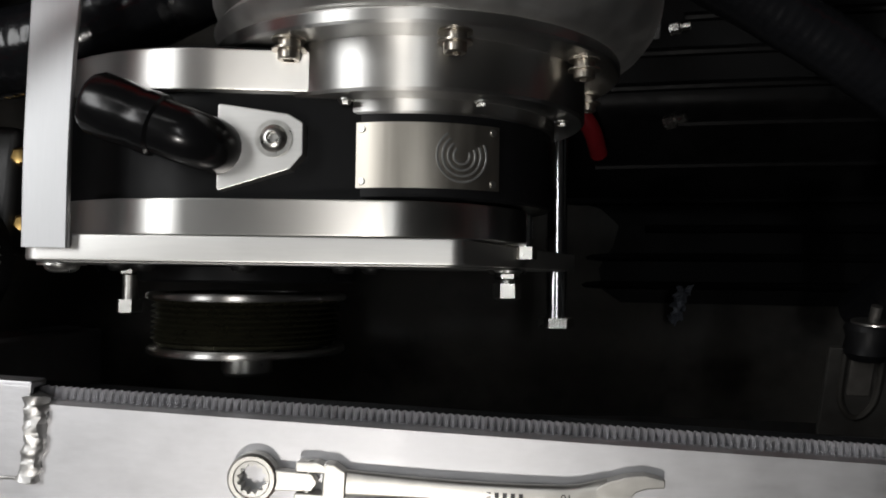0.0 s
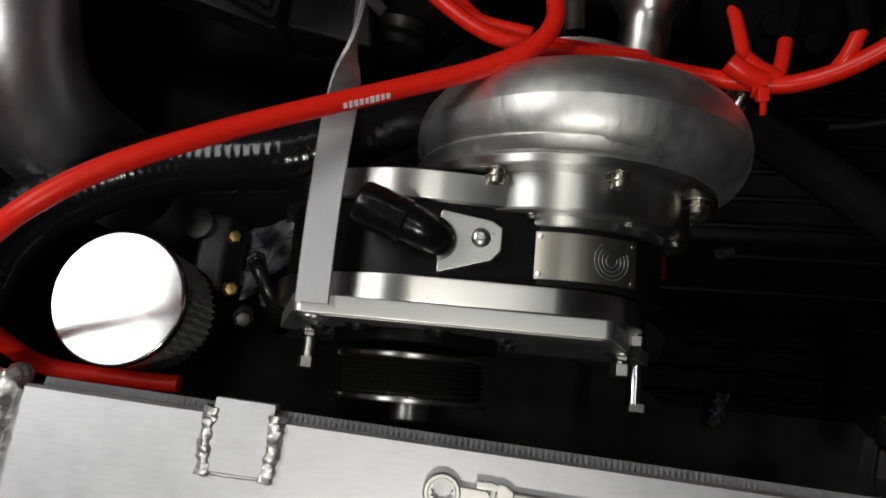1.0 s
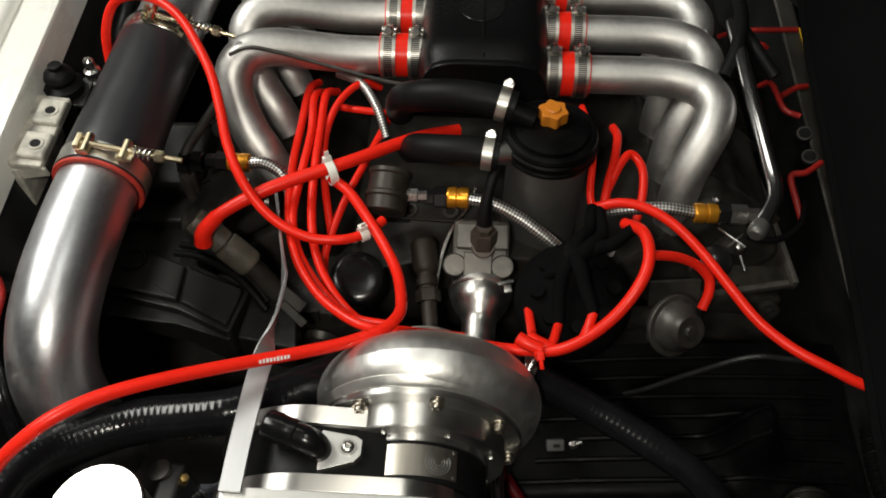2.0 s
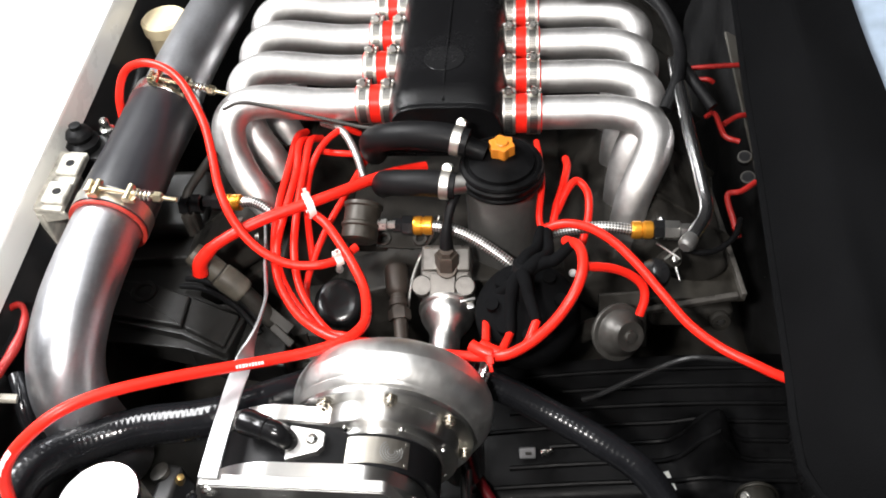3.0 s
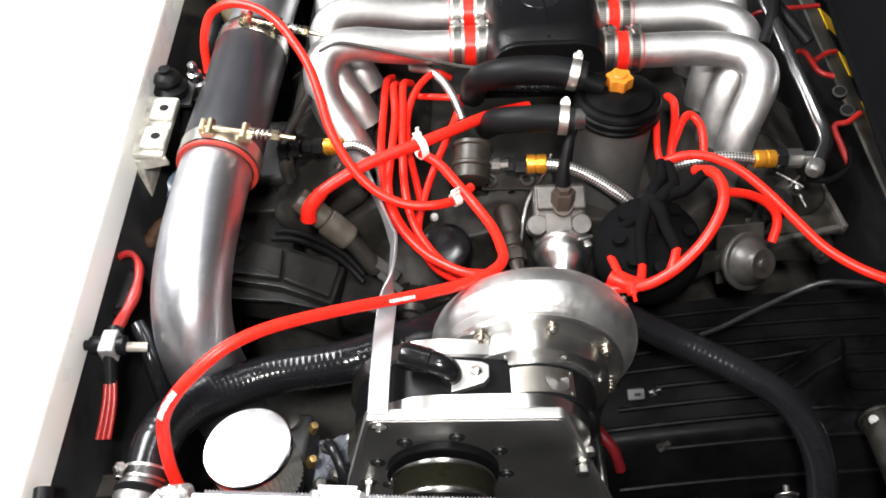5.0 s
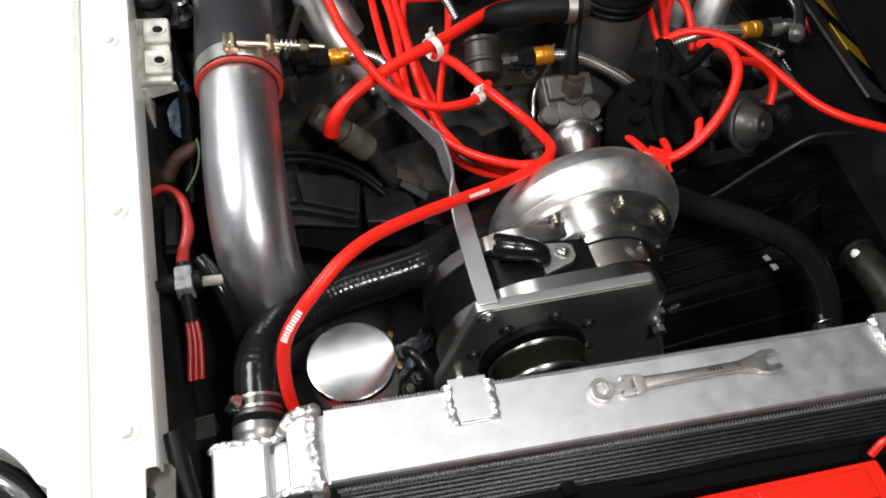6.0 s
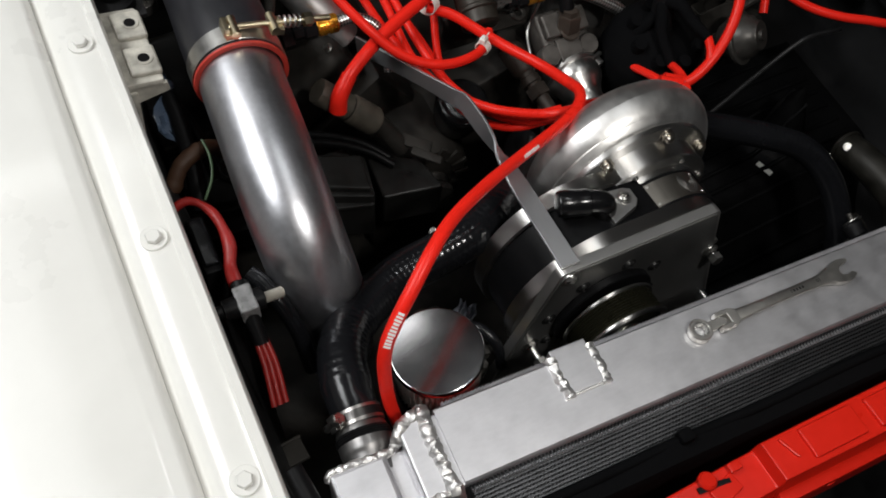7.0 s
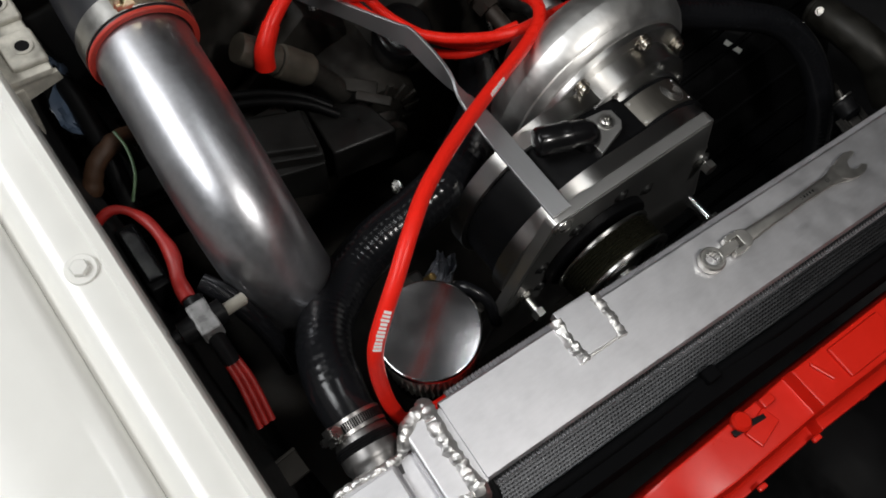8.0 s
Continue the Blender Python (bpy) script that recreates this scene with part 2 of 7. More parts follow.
def aim(place, axis, spin=0.0):
    return Matrix.Translation(place) @ Vector(axis).normalized().to_track_quat("Z", "Y").to_matrix().to_4x4() @ Matrix.Rotation(spin, 4, "Z")


def glide(pts, sub=5):
    """Points on a Catmull-Rom curve through pts."""
    p = [Vector(q) for q in pts]
    if len(p) < 3 or sub < 2:
        return p
    p = [2 * p[0] - p[1]] + p + [2 * p[-1] - p[-2]]
    out = []
    for i in range(1, len(p) - 2):
        a, b, c, d = p[i - 1:i + 3]
        for k in range(sub):
            t = k / sub
            out.append(0.5 * (2 * b + (c - a) * t + (2 * a - 5 * b + 4 * c - d) * t * t + (3 * b - a - 3 * c + d) * t ** 3))
    return out + [p[-2]]


def even(pts, step):
    """The same curve at even steps."""
    out, left = [pts[0]], step
    for a, b in zip(pts, pts[1:]):
        length = (b - a).length
        while length > left:
            a = a.lerp(b, left / length)
            out.append(a)
            length, left = (b - a).length, step
        left -= length
    return out


def frames(pts):
    """Tangent and two cross directions along the points, without twist."""
    out, n = [], None
    for i, p in enumerate(pts):
        t = (pts[min(i + 1, len(pts) - 1)] - pts[max(i - 1, 0)]).normalized()
        if n is None:
            n = t.orthogonal().normalized() if abs(t.z) > 0.9 else t.cross(Vector((0, 0, 1))).normalized()
        n = (n - t * n.dot(t)).normalized()
        out.append((t, n, t.cross(n)))
    return out


def tube(pts, r, seg=14, sub=5, caps=True, step=None, bm=None, wall=0.0):
    """A round tube along the points. r: a number, or a function of the way along (0 to 1) and the metres."""
    bm = bm or bmesh.new()
    p = glide(pts, sub)
    if step:
        p = even(p, step)
    uv = bm.loops.layers.uv.verify()
    rows, far = [], [0.0]
    for a, b in zip(p, p[1:]):
        far.append(far[-1] + (b - a).length)
    fr = frames(p)
    for q, (t, n, b), d in zip(p, fr, far):
        rr = r(d / far[-1], d) if callable(r) else r
        rows.append([bm.verts.new(q + (n * math.cos(a) + b * math.sin(a)) * rr) for a in (2 * math.pi * k / seg for k in range(seg))])
    for i in range(len(rows) - 1):
        for k in range(seg):
            f = bm.faces.new((rows[i][k], rows[i][(k + 1) % seg], rows[i + 1][(k + 1) % seg], rows[i + 1][k]))
            for lp, (u, v) in zip(f.loops, ((k / seg, far[i]), ((k + 1) / seg, far[i]), ((k + 1) / seg, far[i + 1]), (k / seg, far[i + 1]))):
                lp[uv].uv = (u, v)
    if caps:
        for row, q, s in ((rows[0], p[0], fr[0][0]), (rows[-1], p[-1], -fr[-1][0])):
            if wall:
                inner = [bm.verts.new(q + (v.co - q) * (1 - wall)) for v in row]
                deep = [bm.verts.new(v.co + s * 0.02) for v in inner]
                for k in range(seg):
                    j = (k + 1) % seg
                    bm.faces.new((row[k], row[j], inner[j], inner[k]))
                    bm.faces.new((inner[k], inner[j], deep[j], deep[k]))
                bm.faces.new(deep)
            else:
                bm.faces.new(row)
    return bm


def lathe(profile, place, axis, seg=32, bm=None, turn=2 * math.pi, start=0.0):
    """A body of revolution. profile: (radius, height) along the axis from place."""
    bm = bm or bmesh.new()
    m = aim(place, axis)
    rows = []
    full = abs(turn - 2 * math.pi) < 1e-6
    n = seg if full else seg + 1
    for r, h in profile:
        if r < 1e-6:
            rows.append([bm.verts.new(m @ Vector((0, 0, h)))] * n)
        else:
            rows.append([bm.verts.new(m @ Vector((r * math.cos(start + turn * k / seg), r * math.sin(start + turn * k / seg), h))) for k in range(n)])
    for a, b in zip(rows, rows[1:]):
        for k in range(seg):
            j = (k + 1) % n
            quad = []
            for v in (a[k], a[j], b[j], b[k]):
                if v not in quad:
                    quad.append(v)
            if len(quad) > 2:
                bm.faces.new(quad)
    return bm


def rim(r0, r1, h0, h1, place, axis, seg=32, c=0.001, bm=None, turn=2 * math.pi, start=0.0):
    """A ring with bevelled edges (r0 = 0: a disc)."""
    if r0 > 0:
        prof = [(r0, h0 + c), (r0 + c, h0), (r1 - c, h0), (r1, h0 + c), (r1, h1 - c), (r1 - c, h1), (r0 + c, h1), (r0, h1 - c), (r0, h0 + c)]
    else:
        prof = [(0, h0), (r1 - c, h0), (r1, h0 + c), (r1, h1 - c), (r1 - c, h1), (0, h1)]
    return lathe(prof, place, axis, seg, bm, turn, start)


def box(w, d, h, m=None, bevel=0.001, segs=2, bm=None):
    """A bevelled block, centred on m."""
    b = bmesh.new()
    bmesh.ops.create_cube(b, size=1.0, matrix=Matrix.Diagonal((w, d, h, 1)))
    if bevel:
        bmesh.ops.bevel(b, geom=b.edges[:], offset=bevel, segments=segs, affect="EDGES", profile=0.5)
    if m is not None:
        bmesh.ops.transform(b, matrix=m, verts=b.verts)
    return b if bm is None else merge(bm, b)


def merge(bm, other):
    me = bpy.data.meshes.new("joined")
    other.to_mesh(me)
    other.free()
    bm.from_mesh(me)
    bpy.data.meshes.remove(me)
    return bm


def prism(poly, depth, m, bevel=0.0, segs=2, holes=()):
    """A plate of the outline poly (x, y), from 0 to depth along m's z."""
    bm = bmesh.new()
    f = bm.faces.new([bm.verts.new((x, y, 0)) for x, y in poly])
    ext = bmesh.ops.extrude_face_region(bm, geom=[f])
    bmesh.ops.translate(bm, vec=(0, 0, depth), verts=[v for v in ext["geom"] if isinstance(v, bmesh.types.BMVert)])
    if bevel:
        bmesh.ops.bevel(bm, geom=[e for e in bm.edges if abs(e.verts[0].co.z - e.verts[1].co.z) < 1e-7], offset=bevel, segments=segs, affect="EDGES", profile=0.5)
    bmesh.ops.transform(bm, matrix=m, verts=bm.verts)
    return bm


def rounded(poly, r, n=6):
    """Rounds the corners of an outline."""
    out, k = [], len(poly)
    for i in range(k):
        p, a, b = Vector(poly[i]), Vector(poly[i - 1]), Vector(poly[(i + 1) % k])
        rr = r[i] if isinstance(r, (list, tuple)) else r
        if rr <= 0:
            out.append(tuple(p))
            continue
        u, v = (a - p).normalized(), (b - p).normalized()
        half = math.acos(max(-1, min(1, u.dot(v)))) / 2
        d = min(rr / math.tan(half), (a - p).length * 0.48, (b - p).length * 0.48)
        p0, p1 = p + u * d, p + v * d
        for s in range(n + 1):
            t = s / n
            out.append(tuple((1 - t) ** 2 * p0 + 2 * t * (1 - t) * p + t * t * p1))
    return out


def hull_outline(c0, r0, c1, r1, n=24):
    """The outline round two circles."""
    pts = [(c[0] + r * math.cos(2 * math.pi * k / n), c[1] + r * math.sin(2 * math.pi * k / n)) for c, r in ((c0, r0), (c1, r1)) for k in range(n)]
    pts = sorted(set(pts))

    def half(seq):
        h = []
        for p in seq:
            while len(h) > 1 and (h[-1][0] - h[-2][0]) * (p[1] - h[-2][1]) - (h[-1][1] - h[-2][1]) * (p[0] - h[-2][0]) <= 1e-12:
                h.pop()
            h.append(p)
        return h[:-1]
    return half(pts) + half(pts[::-1])


def sheet(f, nu, nv, thick=0.0):
    """A surface f(u, v), u and v from 0 to 1, with thickness downwards along its normals."""
    bm = bmesh.new()
    g = [[bm.verts.new(f(i / nu, j / nv)) for j in range(nv + 1)] for i in range(nu + 1)]
    for i in range(nu):
        for j in range(nv):
            bm.faces.new((g[i][j], g[i + 1][j], g[i + 1][j + 1], g[i][j + 1]))
    if thick:
        bm.normal_update()
        bmesh.ops.solidify(bm, geom=bm.faces[:], thickness=thick)
    return bm


def hex_head(r=0.006, h=0.004, washer=0.009):
    bm = lathe([(0, 0), (washer, 0), (washer, 0.0012), (washer - 0.0006, 0.0018), (r * 0.9, 0.0018)], (0, 0, 0), (0, 0, 1), 20)
    lathe([(r, 0.0018), (r, h), (r * 0.86, h + 0.0009), (0, h + 0.0009)], (0, 0, 0), (0, 0, 1), 6, bm)
    return bm


def socket_head(r=0.0045, h=0.0045):
    bm = lathe([(r * 1.5, 0), (r * 1.5, 0.0008), (r, 0.0008), (r, h - 0.0005), (r - 0.0005, h), (r * 0.55, h)], (0, 0, 0), (0, 0, 1), 20)
    lathe([(r * 0.55, h), (r * 0.5, h - 0.002), (0, h - 0.0022)], (0, 0, 0), (0, 0, 1), 6, bm)
    return bm


def button_head(r=0.0055):
    bm = lathe([(r * 1.35, 0), (r * 1.35, 0.0007), (r, 0.0007), (r * 0.92, 0.0019), (r * 0.7, 0.0028), (r * 0.45, 0.0031)], (0, 0, 0), (0, 0, 1), 20)
    lathe([(r * 0.45, 0.0031), (r * 0.4, 0.0012), (0, 0.0011)], (0, 0, 0), (0, 0, 1), 6, bm)
    return bm


HOSEBLACK = material("matt_black_hose_end", (0.006, 0.006, 0.0065), 0.20, 0.0, 150, 0.3, 0.15, 0.08, bump_dist=0.0005, spec=0.4)
PULLEYRIB = material("oiled_dark_steel_ribs", (0.06, 0.058, 0.038), 0.27, 0.8, 200, 0.3, 0.05, 0.08)
NAMEPLATE = material("bronze_grey_name_plate", (0.36, 0.335, 0.295), 0.36, 1.0, 40, 0.15, 0.08, 0.06, stretch=(9, 0.6, 9), bump_dist=0.0005)
BRONZEZINC = material("dulled_yellow_zinc_screw", (0.50, 0.46, 0.40), 0.32, 1.0, 200, 0.2, 0.1, 0.1)
BRONZESOCKET = mesh_of("bronze_socket_head", socket_head(), BRONZEZINC)
HEX = mesh_of("hex_head", hex_head(), STEEL)
HEXSMALL = mesh_of("small_hex_head", hex_head(0.004, 0.0034, 0.0055), STEEL)
BUTTON = mesh_of("button_head", button_head(), STEEL)
DARKBUTTON = mesh_of("dark_button_head", button_head(), SCREWDARK)
WHITEBOLT = mesh_of("painted_hex_head", hex_head(0.0062, 0.0052, 0.0108), WHITE)


def band_clamp(place, axis, r, parent=None, spin=0.0, width=0.012, name="hose_clamp", label="bright steel worm-drive hose clamp with slotted band", group="hose clamps", screw_len=0.016, band=None):
    """A worm-drive hose clamp round a hose: band with slots, housing and screw."""
    t = thing(name, place, label, "hose clamp", group) if parent is None else part(name, rim(r, r + 0.0012, -width / 2, width / 2, place, axis, 36, 0.0003), band or BANDSTEEL, parent)
    m = aim(place, axis, spin)
    if parent is None:
        part("band", rim(r, r + 0.0012, -width / 2, width / 2, place, axis, 36, 0.0003), band or BANDSTEEL, t)
    bm = box(0.006, screw_len * 0.8, width * 1.05, m @ Matrix.Translation((r + 0.003, 0, 0)), 0.001)
    part("screw_housing", bm, STEEL, t)
    bm = tube([m @ Vector((r + 0.0048, -screw_len * 0.75, 0)), m @ Vector((r + 0.0048, screw_len * 0.6, 0))], 0.0031, 10, 1)
    lathe([(0.0058, 0), (0.0058, 0.0045), (0.0046, 0.006), (0, 0.006)], m @ Vector((r + 0.0048, screw_len * 0.5, 0)), m.to_3x3() @ Vector((0, 1, 0)), 6, bm)
    part("screw", bm, STEEL, t)
    bm = bmesh.new()
    for k in range(24):
        a = 0.55 + k * 0.085
        box(0.0006, 0.0013, width * 0.55, m @ Matrix.Rotation(a, 4, "Z") @ Matrix.Translation((r + 0.00115, 0, 0)), 0, bm=bm)
    part("slotting", bm, RUBBER, t, "dark slots")
    return t


def weld(pts, r, parent, step=0.0045, name="weld_bead", flat=0.6):
    """A weld bead: a low ridge with overlapping ripples, thicker here and there."""
    rng = random.Random(len(pts) * 7 + int(r * 1e5))
    swell = [rng.uniform(0.90, 1.10) for _ in range(200)]

    def ripple(u, d):
        k = d / step
        i = int(k) % 199
        f = k % 1.0
        return 1.12 * r * (swell[i] * (1 - f) + swell[i + 1] * f) * (0.93 + 0.07 * math.sqrt(max(0, 1 - f * f))) * (1 if 0.02 < u < 0.98 else 0.6)
    bm = tube(pts, ripple, 14, 6, step=step / 5)
    seed = Vector((r * 900, len(pts), 0))
    for v in bm.verts:
        v.co += Vector((noise.noise(v.co * 190 + seed), noise.noise(v.co * 190 - seed), 0.8 * noise.noise(v.co * 260))) * r * 0.36
        v.co.z -= r * 0.35
    return part(name, bm, WELD, parent, "rippled bright weld bead")


def bars(pts, r, at, toward, count, size, parent, name="printed_mark"):
    """Plain bars of print along a hose, on the side that faces `toward`."""
    p = even(glide(pts, 8), size[0] * 1.45)
    fr = frames(p)
    i0 = int(at * len(p))
    for i in range(i0, min(i0 + count, len(p))):
        t = fr[i][0]
        n = Vector(toward)
        n = (n - t * n.dot(t)).normalized()
        m = Matrix((t, n.cross(t), n)).transposed().to_4x4()
        wide, tall = size[0] * (0.85 + 0.2 * (i * 5 % 3) / 2), size[1] * (0.8 + 0.2 * (i * 7 % 4) / 3)
        part(name, box(wide, tall, 0.0006, Matrix.Translation(p[i] + n * r) @ m, 0), MARK, parent, "white printed bar")


# ---- the garage ----


def slab(name, x0, x1, y0, y1, z0, z1, mat, label, category):
    bm = box(x1 - x0, y1 - y0, z1 - z0, pose((x0 + x1) / 2, (y0 + y1) / 2, (z0 + z1) / 2), 0)
    return tagged(part(name, bm, mat), label, category, kind="structure")


slab("floor", -3.2, 3.2, -3.2, 5.2, -0.15, 0, CONCRETE, "bare grey concrete garage floor under the car", "floor")
slab("ceiling", -3.2, 3.2, -3.2, 5.2, 2.8, 2.9, WALLPAINT, "plain grey garage ceiling above the car", "ceiling")
slab("wall_west", -3.35, -3.2, -3.2, 5.2, 0, 2.8, WALLPAINT, "plain grey painted garage wall", "wall")
slab("wall_east", 3.2, 3.35, -3.2, 5.2, 0, 2.8, WALLPAINT, "plain grey painted garage wall", "wall")
slab("wall_south", -3.2, 3.2, -3.35, -3.2, 0, 2.8, WALLPAINT, "plain grey painted garage wall", "wall")
slab("wall_north", -3.2, 3.2, 5.2, 5.35, 0, 2.8, WALLPAINT, "plain grey painted garage wall", "wall")


def lamp_fixture(place, w, d):
    t = thing("ceiling_lamp", (place[0], place[1], 2.8), "white metal hanging lamp fixture, switched on", "lamp")
    x, y, z = place
    part("housing", box(w + 0.06, d + 0.06, 0.05, pose(x, y, z + 0.05), 0.006), WHITE, t)
    part("diffuser", box(w, d, 0.012, pose(x, y, z + 0.02), 0.002), LAMPGLOW, t, "glowing diffuser")
    for s in (-1, 1):
        part("hanger", tube([(x + s * w * 0.3, y, z + 0.07), (x + s * w * 0.3, y, 2.8)], 0.004, 8, 1), STEEL, t)


lamp_fixture(LAMP_A, 0.12, 0.12)
lamp_fixture(LAMP_B, 0.74, 1.34)
lamp_fixture(LAMP_C, 0.92, 0.12)
lamp_fixture(LAMP_D, 0.08, 0.52)

# ---- the car's body round the engine bay ----
SLOPE = 0.117


def wing_z(y):
    return 0.8816 + SLOPE * y


def left_wing():
    """The wing's top: a flanged gutter rail beside the bay, then the crown of the outer panel falling to the side."""
    t = thing("front_wing", (-0.6, 0.5, 0), "cream-white painted front wing with a bolted gutter rail", "car wing")
    rail = [(-0.436, -0.040), (-0.436, -0.003), (-0.4385, 0.0008), (-0.4445, 0.0012), (-0.4468, -0.0012), (-0.4492, -0.0008), (-0.455, 0.0), (-0.464, 0.0), (-0.471, -0.0010), (-0.477, -0.0036), (-0.4815, -0.0068), (-0.4845, -0.0088), (-0.4868, -0.0088)]

    def rail_at(k, v):
        """The rail's inner lip stops short at a notch; its flat runs on to the front."""
        y0 = 0.0 if k < 5 else -0.08
        y = y0 + v * (1.25 - y0)
        return Vector((rail[k][0], y, wing_z(y) + rail[k][1]))
    part("gutter_rail", sheet(lambda u, v: rail_at(round(u * 12), v), 12, 30, -0.0015), WHITE, t)
    prof = [(-0.4870, -0.0088), (-0.4885, -0.001), (-0.4925, 0.0035), (-0.505, 0.007), (-0.54, 0.010), (-0.60, 0.010), (-0.66, 0.004), (-0.71, -0.012), (-0.745, -0.04), (-0.765, -0.085), (-0.775, -0.15), (-0.785, -0.3), (-0.79, -0.5)]
    cols = [prof[0], prof[1], prof[2]] + [tuple(Vector(a).lerp(Vector(b), k / 5)) for a, b in zip(prof[2:], prof[3:]) for k in range(1, 6)]
    n = len(cols) - 1

    def front(x):
        """The panel's front edge, scooped round the headlamp."""
        if x > -0.506:
            return -0.08
        d = 0.0081 - (x + 0.60) ** 2
        return 0.0 + (max(0.0, -0.034 + math.sqrt(d)) if d > 0 else 0.0)

    def skin(u, v):
        x, dz = cols[round(u * n)]
        y = front(x) + v * (1.25 - front(x))
        return Vector((x, y, wing_z(y) + dz - 0.004 * max(0, 1 - v * 60)))
    part("outer_panel", sheet(skin, n, 60, -0.0012), WHITE, t)
    part("front_lip", sheet(lambda u, v: Vector((cols[round(u * n)][0], front(cols[round(u * n)][0]) - v * 0.003, wing_z(front(cols[round(u * n)][0])) + cols[round(u * n)][1] - 0.004 - v * 0.03)), n, 3, -0.0012), WHITE, t)
    for y in (0.031, 0.229, 0.431, 0.64, 0.85, 1.06):
        put("wing_bolt", WHITEBOLT, aim((-0.459, y, wing_z(y)), (0, -SLOPE, 1), y * 7), t, "white-painted hex bolt with flange")
    return t


left_wing()


def front_bracket():
    t = thing("mount_bracket", (-0.448, -0.01, 0.80), "grubby bare bracket with a bolt hole below the gutter rail", "bracket")
    part("plate", prism(rounded([(-0.03, -0.05), (0.016, -0.05), (0.016, 0.006), (-0.01, 0.014), (-0.03, 0.006)], 0.008), 0.004, pose(-0.443, -0.002, 0.866, -12, 0, 0), 0.0008), BEIGE, t)
    part("hole", rim(0.0, 0.0065, 0, 0.001, (-0.448, -0.018, 0.8735), (0, -0.2, 1), 20, 0.0003), RUBBER, t, "dark bolt hole")
    part("edge_seal", tube([(-0.428, 0.03, 0.868), (-0.424, 0.0, 0.862), (-0.418, -0.04, 0.85), (-0.414, -0.10, 0.83)], 0.008, 12, 5), RUBBER, t)


front_bracket()


def headlamp():
    """A round lamp set back under the wing's scooped edge, tilted upwards."""
    t = thing("headlamp", (-0.605, -0.03, 0.70), "round headlamp with chrome bezel under the wing", "headlamp")
    c, n = (-0.603, -0.034, 0.842), (0, -0.5, 0.86)
    part("seal", lathe([(0.0856, -0.004), (0.0890, -0.004), (0.0893, 0.001), (0.0880, 0.003), (0.0856, 0.003)], c, n, 56), RUBBER, t, "black rubber ring")
    part("bezel", lathe([(0.066, -0.02), (0.0855, -0.012), (0.0868, 0.002), (0.0845, 0.0105), (0.0825, 0.0118), (0.0805, 0.0095), (0.0790, 0.0105), (0.0735, 0.0165), (0.0715, 0.0165), (0.0690, 0.009), (0.066, -0.02)], c, n, 72), CHROME, t, "bright chrome ring with a stepped groove")
    part("lens", lathe([(0.0665, -0.004), (0.05, 0.008), (0.03, 0.014), (0, 0.017)], c, n, 40), PALELENS, t, "pale lens")
    part("bowl", lathe([(0.0885, 0.0), (0.086, -0.04), (0.06, -0.09), (0.03, -0.11), (0, -0.115)], c, n, 40), PLASTIC, t)


PALELENS = material("pale_lamp_lens", (0.45, 0.46, 0.47), 0.2, 0.0, 60, 0.15, 0.02, 0.05)
headlamp()


def bay_wall(name, x0, x1, label):
    """An inner wing: a black panel with pressed ribs, down to the chassis rail."""
    def f(u, v):
        y, z = -0.02 + 1.27 * u, 0.40 + v * (wing_z(-0.02 + 1.27 * u) - 0.44)
        wob = 0.006 * math.sin(y * 27) * math.sin(v * 3.1) + 0.004 * (math.sin(v * 24) > 0.6)
        return Vector((x0 + (x1 - x0) * (1 - v) + (wob if x0 < 0 else -wob), y, z))
    return tagged(part(name, sheet(f, 40, 28, 0.003), INNERWING), label, "inner wing", kind="structure")


bay_wall("wall_1", -0.4385, -0.40, "black painted inner wing panel of the engine bay")
bay_wall("wall_2", 0.50, 0.46, "black painted inner wing panel of the engine bay")
slab("wall_3", -0.9, 0.96, 1.25, 1.27, 0.35, 1.02, PLASTIC, "black bulkhead closing the back of the engine bay", "bulkhead")


def undertray():
    """The bay's dark floor, dished and ribbed."""
    def f(u, v):
        x, y = -0.46 + 0.98 * u, -0.04 + 1.3 * v
        return Vector((x, y, 0.47 + 0.05 * (2 * u - 1) ** 2 + 0.004 * math.sin(y * 60) + 0.006 * noise.noise(Vector((x * 9, y * 9, 0)))))
    return tagged(part("undertray", sheet(f, 50, 70, 0.004), GREASE), "dirty black tray under the engine", "undertray", kind="structure")


undertray()


def right_wing():
    t = thing("front_wing", (0.65, 0.5, 0), "pale blue-grey front wing, mostly under a black cover", "car wing")
    prof = [(0.478, -0.04), (0.478, -0.006), (0.484, 0.0), (0.53, 0.0), (0.545, 0.006), (0.60, 0.01), (0.68, 0.006), (0.74, -0.01), (0.78, -0.045), (0.80, -0.1), (0.81, -0.25), (0.815, -0.5)]
    part("outer_panel", sheet(lambda u, v: Vector((prof[round(u * 11)][0], v * 1.25, wing_z(v * 1.25) + prof[round(u * 11)][1])), 11, 30, -0.0012), PALEBLUE, t)
    return t


right_wing()


